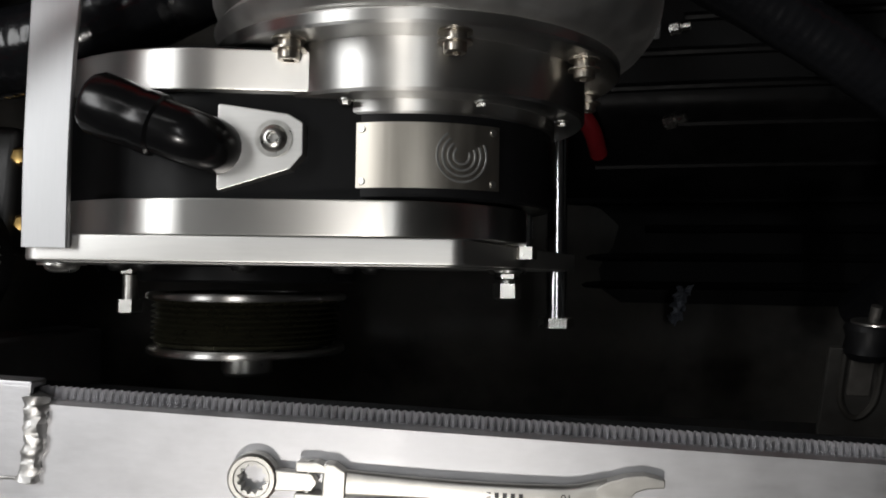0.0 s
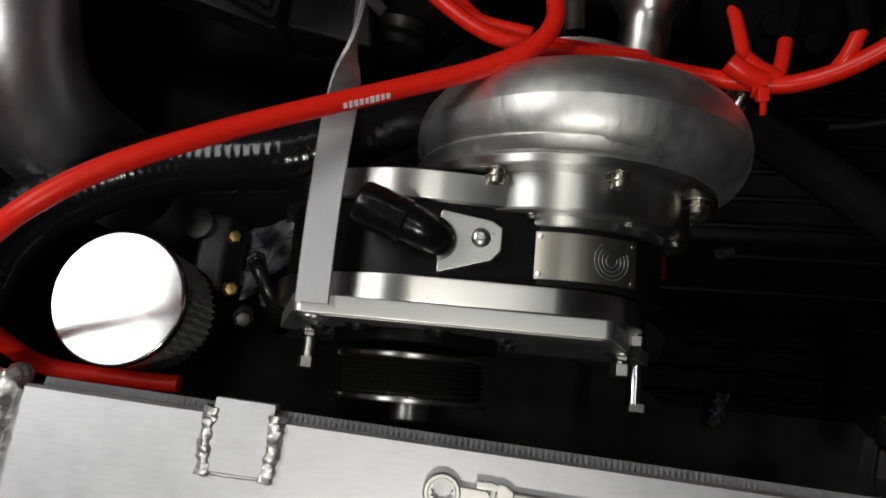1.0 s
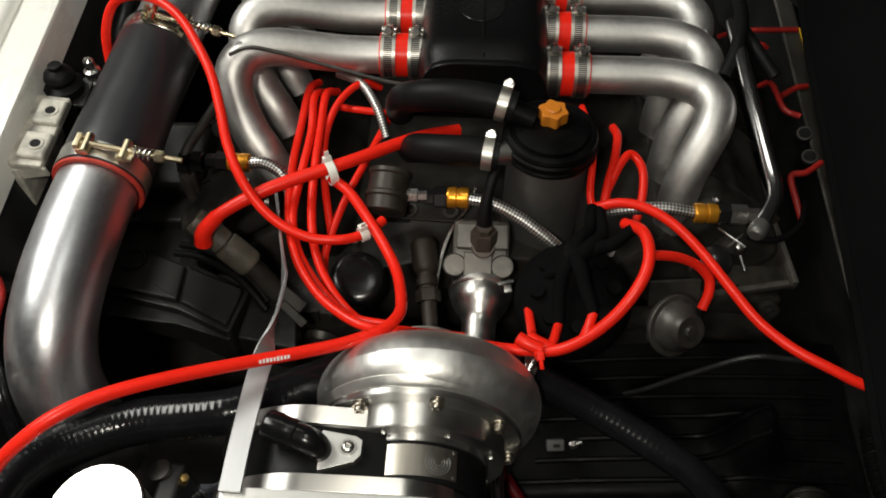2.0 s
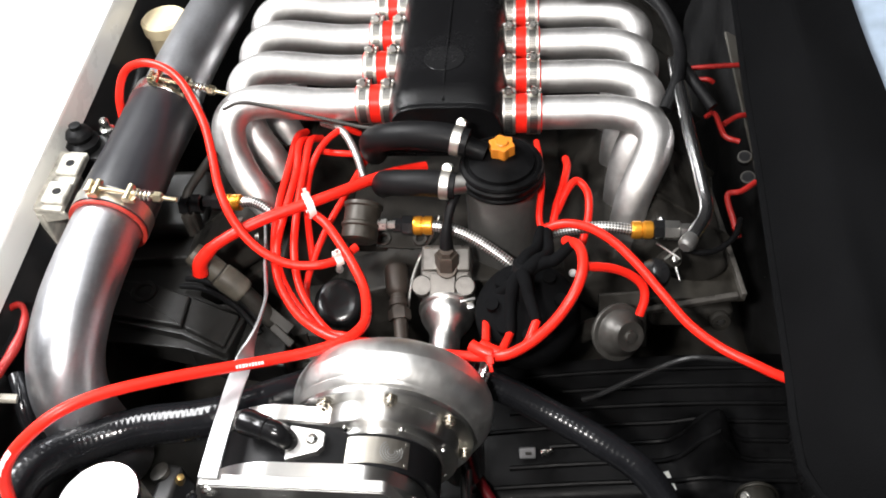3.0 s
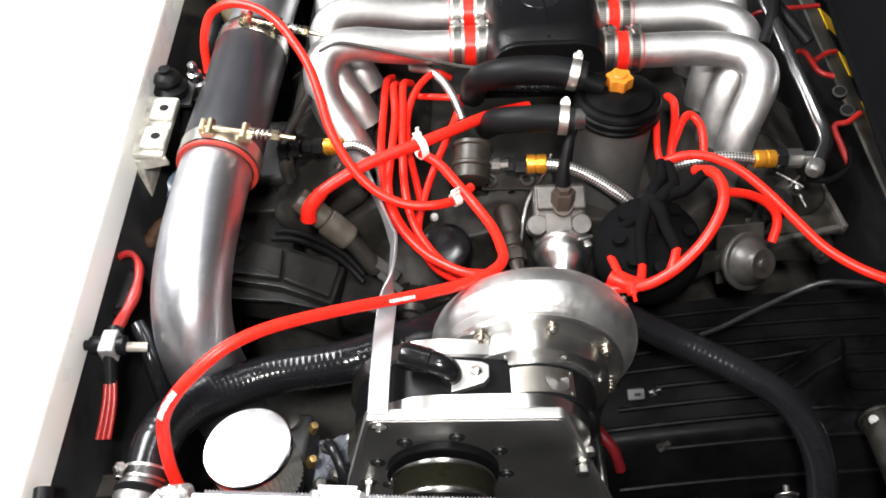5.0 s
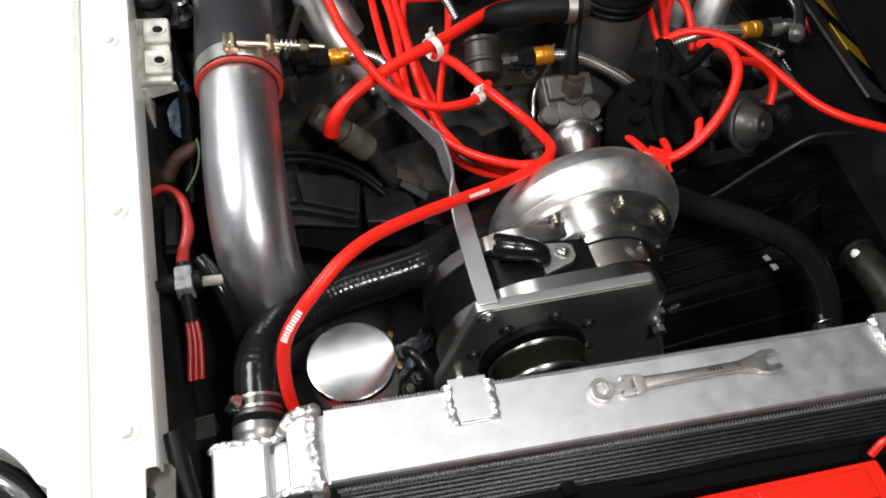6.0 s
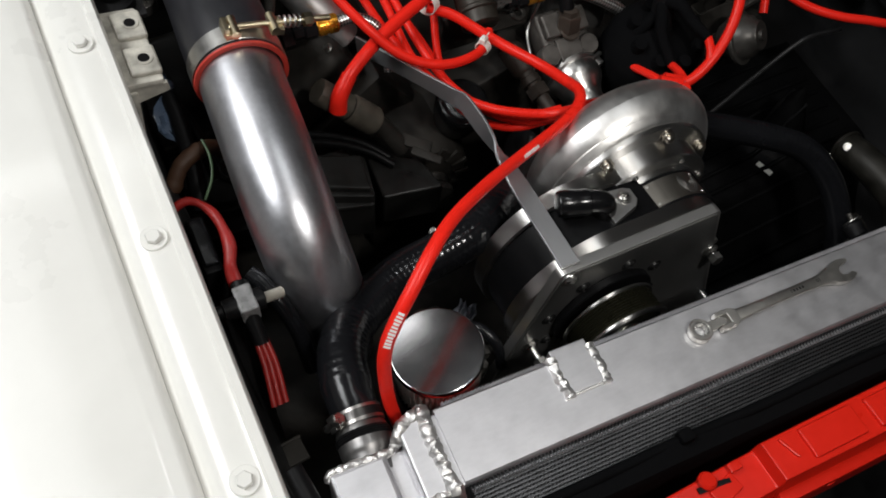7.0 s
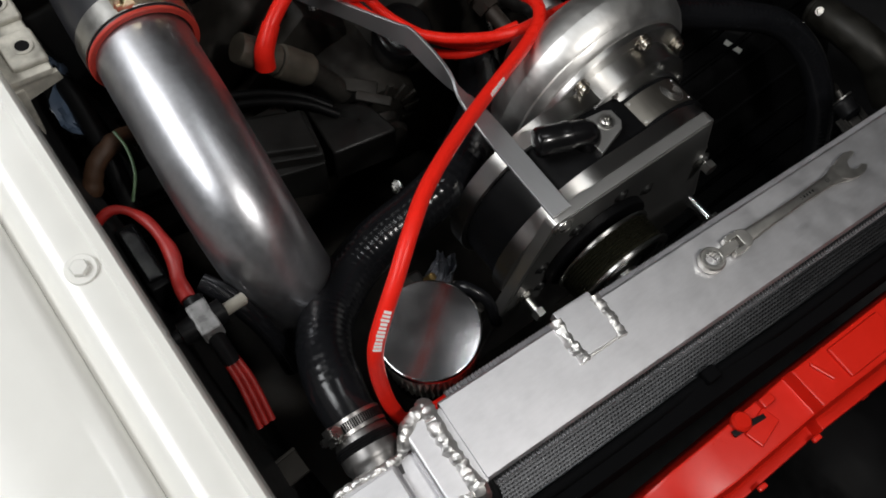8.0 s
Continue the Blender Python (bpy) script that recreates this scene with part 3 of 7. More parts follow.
def wing_cover():
    """The black cover that hangs over the wing into the bay, with a rounded front corner."""
    def f(u, v):
        # u: from the edge in the bay outwards, v: from the front to the back
        y = 0.06 + 1.2 * v
        edge = 0.372 + 0.075 * v
        corner = max(0.0, 0.10 - (y - 0.06))
        edge += 0.10 - math.sqrt(max(0, 0.01 - corner * corner)) if corner > 0 else 0
        x = edge + (0.522 - edge) * u + 0.0 * v
        drop = 0.075 * (1 - min(1, u / 0.42)) ** 2
        return Vector((x, y, wing_z(y) + 0.014 - drop + 0.004 * noise.noise(Vector((x * 12, y * 7, 1))) + 0.0025 * math.sin(x * 60 + y * 9)))
    t = thing("wing_cover", (0.47, 0.6, 0.9), "black soft wing cover draped over the car's wing", "wing cover")
    part("sheet", sheet(f, 26, 70, 0.006), CLOTH, t)
    part("hem", tube([f(0, v / 24) + Vector((-0.001, 0, -0.003)) for v in range(25)], 0.005, 8, 2), CLOTH, t)
    return t


wing_cover()


def hazard_strip():
    """Slanted yellow and black tape on a dusty grey panel beside the wing."""
    t = thing("striped_strip", (0.43, 0.5, 0.8), "yellow and black slanted warning tape on a dusty grey panel", "warning strip")
    a, b = Vector((0.468, 0.352, 0.774)), Vector((0.480, 0.82, 0.802))
    d = (b - a).normalized()
    m = Matrix.Translation(a) @ d.to_track_quat("X", "Z").to_matrix().to_4x4() @ Matrix.Rotation(0.5, 4, "X")
    n, w = 9, 0.023
    step = (b - a).length / n
    part("backing", box((b - a).length + 0.05, 0.082, 0.004, m @ Matrix.Translation(((b - a).length / 2, 0.015, -0.0045)), 0.001), DUSTYPANEL, t, "dusty grey panel")
    for k in range(n):
        x, slant = k * step, 0.020
        bm = prism([(x - slant, -w), (x - slant + step * 0.985, -w), (x + slant + step * 0.985, w), (x + slant, w)], 0.002, m @ Matrix.Translation((0, 0, -0.002)), 0.0003)
        part("stripe", bm, YELLOW if k % 2 else PLASTIC, t, "yellow stripe" if k % 2 else "black stripe")


hazard_strip()

# ---- the engine ----


def engine():
    t = thing("engine", (0.03, 0.7, 0.5), "grimy dark V8 engine block with valve covers", "engine")
    part("block", box(0.40, 0.66, 0.22, pose(0.03, 0.78, 0.60), 0.03, 3), GREASE, t)
    # the valley and front cover
    part("front_cover", prism(rounded([(-0.20, 0.47), (-0.21, 0.60), (-0.10, 0.74), (0.0, 0.775), (0.09, 0.775), (0.17, 0.73), (0.27, 0.60), (0.26, 0.47)], 0.03), 0.07, Matrix(((1, 0, 0, 0), (0, 0, -1, 0.47), (0, 1, 0, 0), (0, 0, 0, 1))), 0.006), GREASE, t)
    for s, name in ((-1, "left"), (1, "right")):
        x = 0.03 + s * 0.235
        m = pose(x, 0.74, 0.70, 0, s * 38, 0)
        part("cylinder_head", box(0.15, 0.62, 0.10, m, 0.012), GREASE, t)
        m2 = pose(x + s * 0.052, 0.735, 0.765, 0, s * 38, 0)
        part("valve_cover", box(0.13, 0.60, 0.065, m2, 0.02, 4), GREASE, t)
        for k in range(5):
            part("cover_rib", box(0.135, 0.006, 0.07, m2 @ Matrix.Translation((0, -0.24 + 0.12 * k, 0)), 0.002), GREASE, t)
        for k in range(6):
            put("cover_bolt", HEXSMALL, m2 @ Matrix.Translation((-s * 0.058, -0.28 + 0.11 * k, 0.028)), t)
    # the ledge and lugs of the right head's front
    part("head_lug", box(0.10, 0.05, 0.035, pose(0.335, 0.420, 0.706, 0, 4, 3), 0.008, 3), GREASE, t)
    part("lug_ear", lathe([(0.012, 0), (0.012, 0.012), (0.006, 0.013), (0.0055, 0.006), (0, 0.006)], (0.368, 0.398, 0.708), (0.1, -1, 0.3), 20), GREASE, t)
    part("lug_plate", box(0.118, 0.008, 0.008, pose(0.331, 0.400, 0.733, 0, -2, 11), 0.002), GREYCAST, t, "worn bare edge")
    part("cover_top", box(0.122, 0.19, 0.010, pose(0.333, 0.502, 0.729, 0, 3, 4), 0.003), HEADGREY, t, "dusty grey-brown casting")
    part("cover_edge", box(0.007, 0.19, 0.016, pose(0.390, 0.506, 0.730, 0, 3, 4), 0.002), GREYCAST, t, "worn bare edge")
    put("lug_bolt", HEXSMALL, aim((0.368, 0.389, 0.712), (0.1, -1, 0.3)), t)
    for q in ((-0.115, 0.45, 0.735), (-0.02, 0.46, 0.775), (0.09, 0.47, 0.78), (0.19, 0.45, 0.73)):
        put("cover_bolt", HEXSMALL, aim(q, (0, -0.6, 1)), t)
    return t


engine()


def ribbed_height(x, y):
    """The ribbed panel's height: rising to the back, falling away at the front, with one soft mound."""
    u, v = (x - 0.02) / 0.45, (y - 0.06) / 0.33
    w = min(1.0, max(0.0, (0.215 - y) / 0.075))
    mound = 0.095 * math.exp(-((x - 0.346) ** 2 + (y - 0.260) ** 2) / (2 * 0.017 ** 2))
    return 0.605 + 0.035 * v - 0.06 * (1 - u) ** 2 - 0.105 * w * w * (3 - 2 * w) + mound


def ribbed_cover():
    """The black ribbed panel low in the bay on the battery side."""
    t = thing("ribbed_panel", (0.30, 0.22, 0.6), "black plastic panel with parallel moulded ribs", "panel")
    part("panel", sheet(lambda u, v: Vector((0.02 + 0.45 * u, 0.06 + 0.33 * v, ribbed_height(0.02 + 0.45 * u, 0.06 + 0.33 * v))), 72, 56, 0.006), PLASTIC, t)
    for k in range(13):
        y = 0.075 + 0.0245 * k
        xs = [0.06 + 0.05 * (k * 7 % 3) + (0.39 - 0.05 * (k * 7 % 3)) * i / 20 for i in range(21)]
        part("rib", tube([(x, y + 0.004 * (x - 0.06), ribbed_height(x, y + 0.004 * (x - 0.06)) + 0.001) for x in xs], 0.0034, 8, 1), PLASTIC, t)


ribbed_cover()


def air_duct_box():
    """The dusty black ducting beside the large pipe: a stepped box with bevelled lids."""
    t = thing("duct_box", (-0.30, 0.38, 0.66), "dusty black plastic duct box with flat stepped lids", "duct box")
    body = [(-0.425, 0.368), (-0.300, 0.342), (-0.236, 0.313), (-0.224, 0.370), (-0.292, 0.404), (-0.300, 0.52), (-0.425, 0.52)]
    part("body", prism(rounded(body, 0.006, 4), 0.075, pose(0, 0, 0.660), 0.003), DUCTBLACK, t)
    part("ledge", prism(rounded([(-0.425, 0.342), (-0.300, 0.330), (-0.2365, 0.3115), (-0.236, 0.40), (-0.425, 0.40)], 0.004, 3), 0.006, pose(0, 0, 0.717), 0.0018), DUCTBLACK, t, "lower flange with worn edge")
    for poly in ([(-0.2965, 0.3475), (-0.2385, 0.3195), (-0.2300, 0.3670), (-0.2985, 0.3960)], [(-0.420, 0.372), (-0.3005, 0.3490), (-0.3025, 0.3965), (-0.36, 0.418), (-0.420, 0.424)]):
        part("lid", prism(rounded(poly, 0.003, 4), 0.009, pose(0, 0, 0.7345), 0.0026, 3), DUCTBLACK, t, "raised flat lid")
    part("side_lid", prism(rounded([(-0.222, 0.372), (-0.168, 0.350), (-0.160, 0.300), (-0.228, 0.312)], 0.004, 4), 0.05, pose(0, 0, 0.680), 0.003, 3), DUCTBLACK, t, "lower flat lid")
    part("round_boss", rim(0.0105, 0.0175, 0.0, 0.0045, (-0.365, 0.402, 0.7425), (0, 0, 1), 32, 0.0016), DUCTBLACK, t, "round moulded ring")
    part("back_step", prism(rounded([(-0.425, 0.452), (-0.318, 0.456), (-0.306, 0.47), (-0.306, 0.56), (-0.425, 0.56)], 0.006, 4), 0.085, pose(0, 0, 0.665), 0.004, 3), DUCTBLACK, t, "raised rear step")
    part("rear_rise", box(0.11, 0.09, 0.06, pose(-0.352, 0.535, 0.765, 24, 0, 4), 0.012, 4), DUCTBLACK, t)
    for k in range(2):
        part("ridge_cable", tube([(-0.318 + 0.004 * k, 0.412 + 0.012 * k, 0.745), (-0.285, 0.404 + 0.012 * k, 0.750), (-0.250, 0.386 + 0.012 * k, 0.750), (-0.222, 0.366 + 0.012 * k, 0.746), (-0.200, 0.345 + 0.012 * k, 0.735)], 0.0042, 10, 6), RUBBER, t, "black cable along the lid")
    part("clip_bracket", box(0.040, 0.014, 0.007, pose(-0.172, 0.352, 0.752, 20, 14, -34), 0.002), GREASE, t, "dusty bent clip")
    part("clip_bracket", box(0.036, 0.010, 0.006, pose(-0.166, 0.333, 0.748, 20, 14, -38), 0.002), GREASE, t, "dusty bent clip")


air_duct_box()


def alternator():
    t = thing("alternator", (-0.13, 0.33, 0.62), "dark cast alternator with slotted case and pulley", "alternator")
    c = (-0.15, 0.36, 0.66)
    part("case", lathe([(0, 0), (0.05, 0.002), (0.06, 0.012), (0.064, 0.03), (0.064, 0.085), (0.058, 0.1), (0.03, 0.108), (0, 0.108)], c, (0.05, 1, 0.02), 40), GREASE, t)
    for k in range(16):
        part("fin", box(0.02, 0.007, 0.004, aim(c, (0.05, 1, 0.02), k * math.pi / 8) @ Matrix.Translation((0.048, 0, 0.0)), 0.001), GREASE, t)
    part("pulley", lathe([(0, -0.03), (0.024, -0.03), (0.027, -0.024), (0.022, -0.016), (0.027, -0.008), (0.02, 0), (0, 0)], c, (0.05, 1, 0.02), 28), GREYPLATE, t)


alternator()
# ---- radiator ----
RAD = pose(-0.305, 0.0345, 0.845, 0, 0, -2.97)


def rad(x, y, z=0.0):
    return RAD @ Vector((x, y, z))


def at_rad(x, y, z=0.0):
    return RAD @ Matrix.Translation((x, y, z))


def radiator():
    t = thing("radiator", (-0.02, 0.0, 0.30), "bare aluminium crossflow radiator with welded end tanks", "radiator")
    length, deep = 0.70, 0.0625
    # the folded top channel, open underneath, with a return lip on the engine's side
    prof = [(-deep, -0.012), (-deep, -0.0016), (-deep + 0.0016, 0.0), (-0.0016, 0.0), (0.0, -0.0016), (0.0, -0.010)]
    part("top_channel", sheet(lambda u, v: rad(-0.008 + v * (length + 0.016), prof[round(u * 5)][0], prof[round(u * 5)][1]), 5, 24, -0.002), RADALU, t, "satin sheet with scuffs")
    # the core: flat tubes with folded fins between
    rows, pitch = 48, 0.0043

    def lean(z):
        """The core leans forward below its channel."""
        return max(-0.024, 0.55 * (z + 0.008))
    for k in range(rows):
        z = -0.0125 - k * pitch
        part("core_tube", box(length + 0.004, 0.060, 0.0010, at_rad(length / 2, -0.034 + lean(z), z), 0, 1), FIN, t)
    bm = bmesh.new()
    n = 440
    for k in range(rows):
        z0, z1 = -0.0125 - k * pitch + 0.0008, -0.0125 - (k - 1) * pitch - 0.0008
        prev = None
        for i in range(n + 1):
            x = -0.010 + (length + 0.02) * i / n
            z = z0 if i % 2 else z1
            pair = (bm.verts.new(rad(x, -0.0632 + lean(z), z)), bm.verts.new(rad(x, -0.0055 + lean(z), z)))
            if prev:
                bm.faces.new((prev[0], pair[0], pair[1], prev[1]))
            prev = pair
    tagged(part("fin_matrix", bm, FIN, t, "fine folded cooling fins", flat=True), kind="stuff")
    bm, prev = bmesh.new(), None
    for i in range(n + 1):
        x = (length) * i / n
        z = -0.0085 if i % 2 else -0.0040
        pair = (bm.verts.new(rad(x, -0.001, z)), bm.verts.new(rad(x, 0.0050, z - 0.001)))
        if prev:
            bm.faces.new((prev[0], pair[0], pair[1], prev[1]))
        prev = pair
    tagged(part("rear_fin_edge", bm, RADALU, t, "bright sawtooth fin edge", flat=True), kind="stuff")
    bm, prev = bmesh.new(), None
    for i in range(n + 1):
        x = -0.004 + (length + 0.008) * i / n
        z = -0.0145 if i % 2 else -0.0095
        pair = (bm.verts.new(rad(x, -0.058, z)), bm.verts.new(rad(x, -0.0675, z - 0.001)))
        if prev:
            bm.faces.new((prev[0], pair[0], pair[1], prev[1]))
        prev = pair
    tagged(part("front_fin_edge", bm, RADALU, t, "bright sawtooth fin edge", flat=True), kind="stuff")
    # end tanks: a weld ridge at the channel's end, the header bar, a groove, then the box tank
    for s in (-1, 1):
        def at(d, y, z):
            return (-0.008 - d if s < 0 else length + 0.008 + d, y, z)
        part("header", box(0.019, 0.062, 0.41, at_rad(*at(0.0225, -0.033, -0.204)), 0.003, 3), RADALU, t, "upright header bar")
        part("end_fill", box(0.016, 0.060, 0.40, at_rad(*at(0.006, -0.033, -0.2025)), 0.002), RADALU, t)
        part("groove_floor", box(0.024, 0.048, 0.39, at_rad(*at(0.038, -0.040, -0.207)), 0.002), RADALU, t)
        tank = part("end_tank", box(0.046, 0.052, 0.40, at_rad(*at(0.069, -0.042, -0.2035)), 0.004, 3), RADALU, t, "welded box tank")
        part("tank_cap", box(0.039, 0.044, 0.003, at_rad(*at(0.069, -0.042, -0.0028)), 0.0012), RADALU, t)
        weld([rad(*at(0.009, 0.003, -0.014)), rad(*at(0.009, 0.001, 0.0)), rad(*at(0.011, -0.02, 0.0022)), rad(*at(0.010, -0.045, 0.002)), rad(*at(0.009, -0.066, 0.0)), rad(*at(0.010, -0.068, -0.03))], 0.0056, t, 0.004)
        weld([rad(*at(0.006, 0.001, -0.002)), rad(*at(0.016, 0.001, 0.001)), rad(*at(0.027, -0.003, 0.001)), rad(*at(0.034, -0.010, -0.002)), rad(*at(0.036, -0.014, -0.006))], 0.0046, t, 0.004)
        weld([rad(*at(0.034, -0.013, -0.008)), rad(*at(0.046, -0.0165, -0.006)), rad(*at(0.066, -0.0160, -0.005)), rad(*at(0.089, -0.0155, -0.006)), rad(*at(0.0915, -0.022, -0.008))], 0.0032, t, 0.003)
        weld([rad(*at(0.014, -0.0645, -0.001)), rad(*at(0.032, -0.064, -0.001)), rad(*at(0.044, -0.064, -0.010))], 0.0036, t, 0.0035)
    # hose neck on the end tank
    a, b = Vector((-0.3675, 0.043, 0.822)), Vector((-0.3625, 0.090, 0.826))
    NECKDARK = material("dull_tarnished_neck", (0.24, 0.235, 0.23), 0.40, 1.0, 90, 0.3, 0.1, 0.12, blotch=40)
    part("hose_neck", lathe([(0.0172, -0.02), (0.0172, 0.030), (0.015, 0.030), (0.015, -0.02)], a, b - a, 32), NECKDARK, t)
    part("neck_flange", lathe([(0, -0.030), (0.019, -0.030), (0.0195, -0.014), (0.0212, -0.011), (0.0217, -0.008), (0.0217, 0.002), (0.0212, 0.006), (0.020, 0.010), (0.0, 0.010)], a, b - a, 44), NECKDARK, t)
    part("neck_collar", lathe([(0.0217, -0.002)] + [(0.0222 + (0.0006 if k % 2 else 0), -0.001 + 0.0008 * k) for k in range(7)] + [(0.0212, 0.0055)], a, b - a, 60), RUBBER, t)
    # mounting tabs
    for x in (0.1145, 0.516):
        m = at_rad(x, 0, 0)
        tab = bmesh.new()
        box(0.033, 0.038, 0.003, m @ Matrix.Translation((0, -0.0125, 0.0022)), 0.0008, bm=tab)
        box(0.033, 0.003, 0.012, m @ Matrix.Translation((0, 0.0065, -0.0025)), 0.0008, bm=tab)
        part("mount_tab", tab, RADALU, t, "folded tab welded on")
        for s in (-1, 1):
            weld([rad(x + s * 0.0175, 0.003, 0.002), rad(x + s * 0.0178, -0.016, 0.002), rad(x + s * 0.0165, -0.034, 0.0015)], 0.0046, t, 0.0042)
        weld([rad(x - 0.015, -0.0322, 0.001), rad(x + 0.015, -0.0322, 0.001)], 0.0011, t, 0.002)
    return t


radiator()


def wrench():
    """A flex-head ratchet wrench lying across the radiator's top."""
    m = Matrix.Translation(Vector((-0.0805, -0.0012, 0.8452))) @ Matrix.Rotation(radians(-2.4), 4, "Z")
    t = thing("wrench", (-0.01, 0.0, 0.845), "satin chrome flex-head ratchet wrench lying on the radiator", "wrench")
    part("ratchet_ring", lathe([(0.0072, 0.0), (0.0092, 0.0), (0.0102, 0.001), (0.0102, 0.0066), (0.0092, 0.0078), (0.0076, 0.0078), (0.0072, 0.0074), (0.0072, 0.0)], m.translation, (0, 0, 1), 40), TOOL, t)
    bm = bmesh.new()
    loops = [[bm.verts.new(m @ Vector((q * math.cos(k * math.pi / 24), q * math.sin(k * math.pi / 24), z))) for k in range(48) for q in (0.0074 if z_in else (0.0051 if k % 4 < 2 else 0.0061),)] for z, z_in in ((0.0006, True), (0.0072, True), (0.0072, False), (0.0006, False))]
    for a, b in zip(loops, loops[1:] + loops[:1]):
        for k in range(48):
            bm.faces.new((a[k], a[(k + 1) % 48], b[(k + 1) % 48], b[k]))
    part("toothed_drive", bm, STEEL, t)
    part("tongue", prism(rounded([(0.008, -0.0042), (0.024, -0.0036), (0.0265, 0.0), (0.024, 0.0036), (0.008, 0.0042)], 0.002), 0.0052, m @ Matrix.Translation((0, 0, 0.0016)), 0.0006), TOOL, t)
    fork = bmesh.new()
    for s in (-1, 1):
        merge(fork, prism(rounded([(0.0175, s * 0.0042), (0.0175, s * 0.0082), (0.026, s * 0.0086), (0.031, s * 0.0068), (0.031, s * 0.0042)], 0.0012), 0.0072, m @ Matrix.Translation((0, 0, 0.0008)), 0.0006))
    merge(fork, prism(rounded([(0.0285, -0.0085), (0.0285, 0.0085), (0.033, 0.0082), (0.038, 0.0052), (0.038, -0.0052), (0.033, -0.0082)], 0.002), 0.0074, m @ Matrix.Translation((0, 0, 0.0007)), 0.001))
    part("fork", fork, TOOL, t)
    part("pivot_pin", tube([m @ Vector((0.0225, -0.0088, 0.0045)), m @ Vector((0.0225, 0.0088, 0.0045))], 0.002, 12, 1), STEEL, t)

    def shank(u, v):
        x = 0.034 + 0.108 * u
        w = 0.0043 + 0.0014 * (0.5 - u) ** 2 * 4 + 0.003 * max(0, u - 0.88) / 0.12
        a = 2 * math.pi * v
        c, s = math.cos(a), math.sin(a)
        h = 0.0025
        return m @ Vector((x, w * math.copysign(abs(c) ** 0.6, c), 0.0040 + h * math.copysign(abs(s) ** 0.6, s) + 0.0012 * math.sin(u * math.pi)))
    part("shank", sheet(shank, 20, 20), TOOL, t)
    jaw = [(0.124, -0.0052), (0.130, -0.0092), (0.138, -0.0110), (0.1455, -0.0106), (0.1525, -0.0072), (0.1485, -0.0035), (0.1425, -0.0050), (0.1385, -0.0035), (0.1375, 0.0003), (0.1400, 0.0040), (0.1445, 0.0058), (0.1515, 0.0064), (0.1515, 0.0098), (0.1435, 0.0114), (0.136, 0.0104), (0.129, 0.0080), (0.124, 0.0052)]
    part("open_jaw", prism(rounded(jaw, 0.0012, 3), 0.0060, m @ Matrix.Translation((0.0135, 0, 0.0006)), 0.0008), TOOL, t)
    bm = bmesh.new()
    for k in range(6):
        box(0.0017, 0.0022, 0.0003, m @ Matrix.Translation((0.092 + 0.0032 * k, 0.0, 0.0075)), 0, bm=bm)
    part("stamped_mark", bm, SCREWDARK, t, "dark stamped bars")
    text = bpy.data.curves.new("size_mark", "FONT")
    text.body, text.size, text.extrude, text.align_x = "10", 0.0046, 0.0002, "CENTER"
    text.materials.append(SCREWDARK)
    ob = new("size_mark", text)
    under(ob, t)
    ob.matrix_basis = m @ Matrix.Translation((0.126, 0.0018, 0.0070)) @ Matrix.Rotation(math.pi, 4, "Z")
    ob["label"] = "stamped size number"


wrench()


def front_bar():
    """Black crossmember and seal in front of the radiator's core."""
    t = thing("crossmember", (0.0, -0.08, 0.74), "black foam-topped crossmember in front of the radiator", "crossmember")
    part("beam", sheet(lambda u, v: rad(-0.05 + 0.78 * v, [-0.0885, -0.0885, -0.090, -0.104, -0.108, -0.108][round(u * 5)], [-0.16, -0.046, -0.0415, -0.045, -0.054, -0.2][round(u * 5)] + 0.002 * noise.noise(Vector((v * 40, u, 0)))), 5, 60, -0.002), CLOTH, t)
    part("seal_strip", tube([rad(-0.03 + 0.1 * k, -0.0895 - 0.0015 * (k % 2), -0.0415 + 0.0015 * math.sin(k * 2.1)) for k in range(8)], 0.0045, 10, 5), CLOTH, t)
    m = rad(0.185, -0.089, -0.038)
    part("clip", box(0.014, 0.012, 0.01, Matrix.Translation(m), 0.003), CLOTH, t)


front_bar()


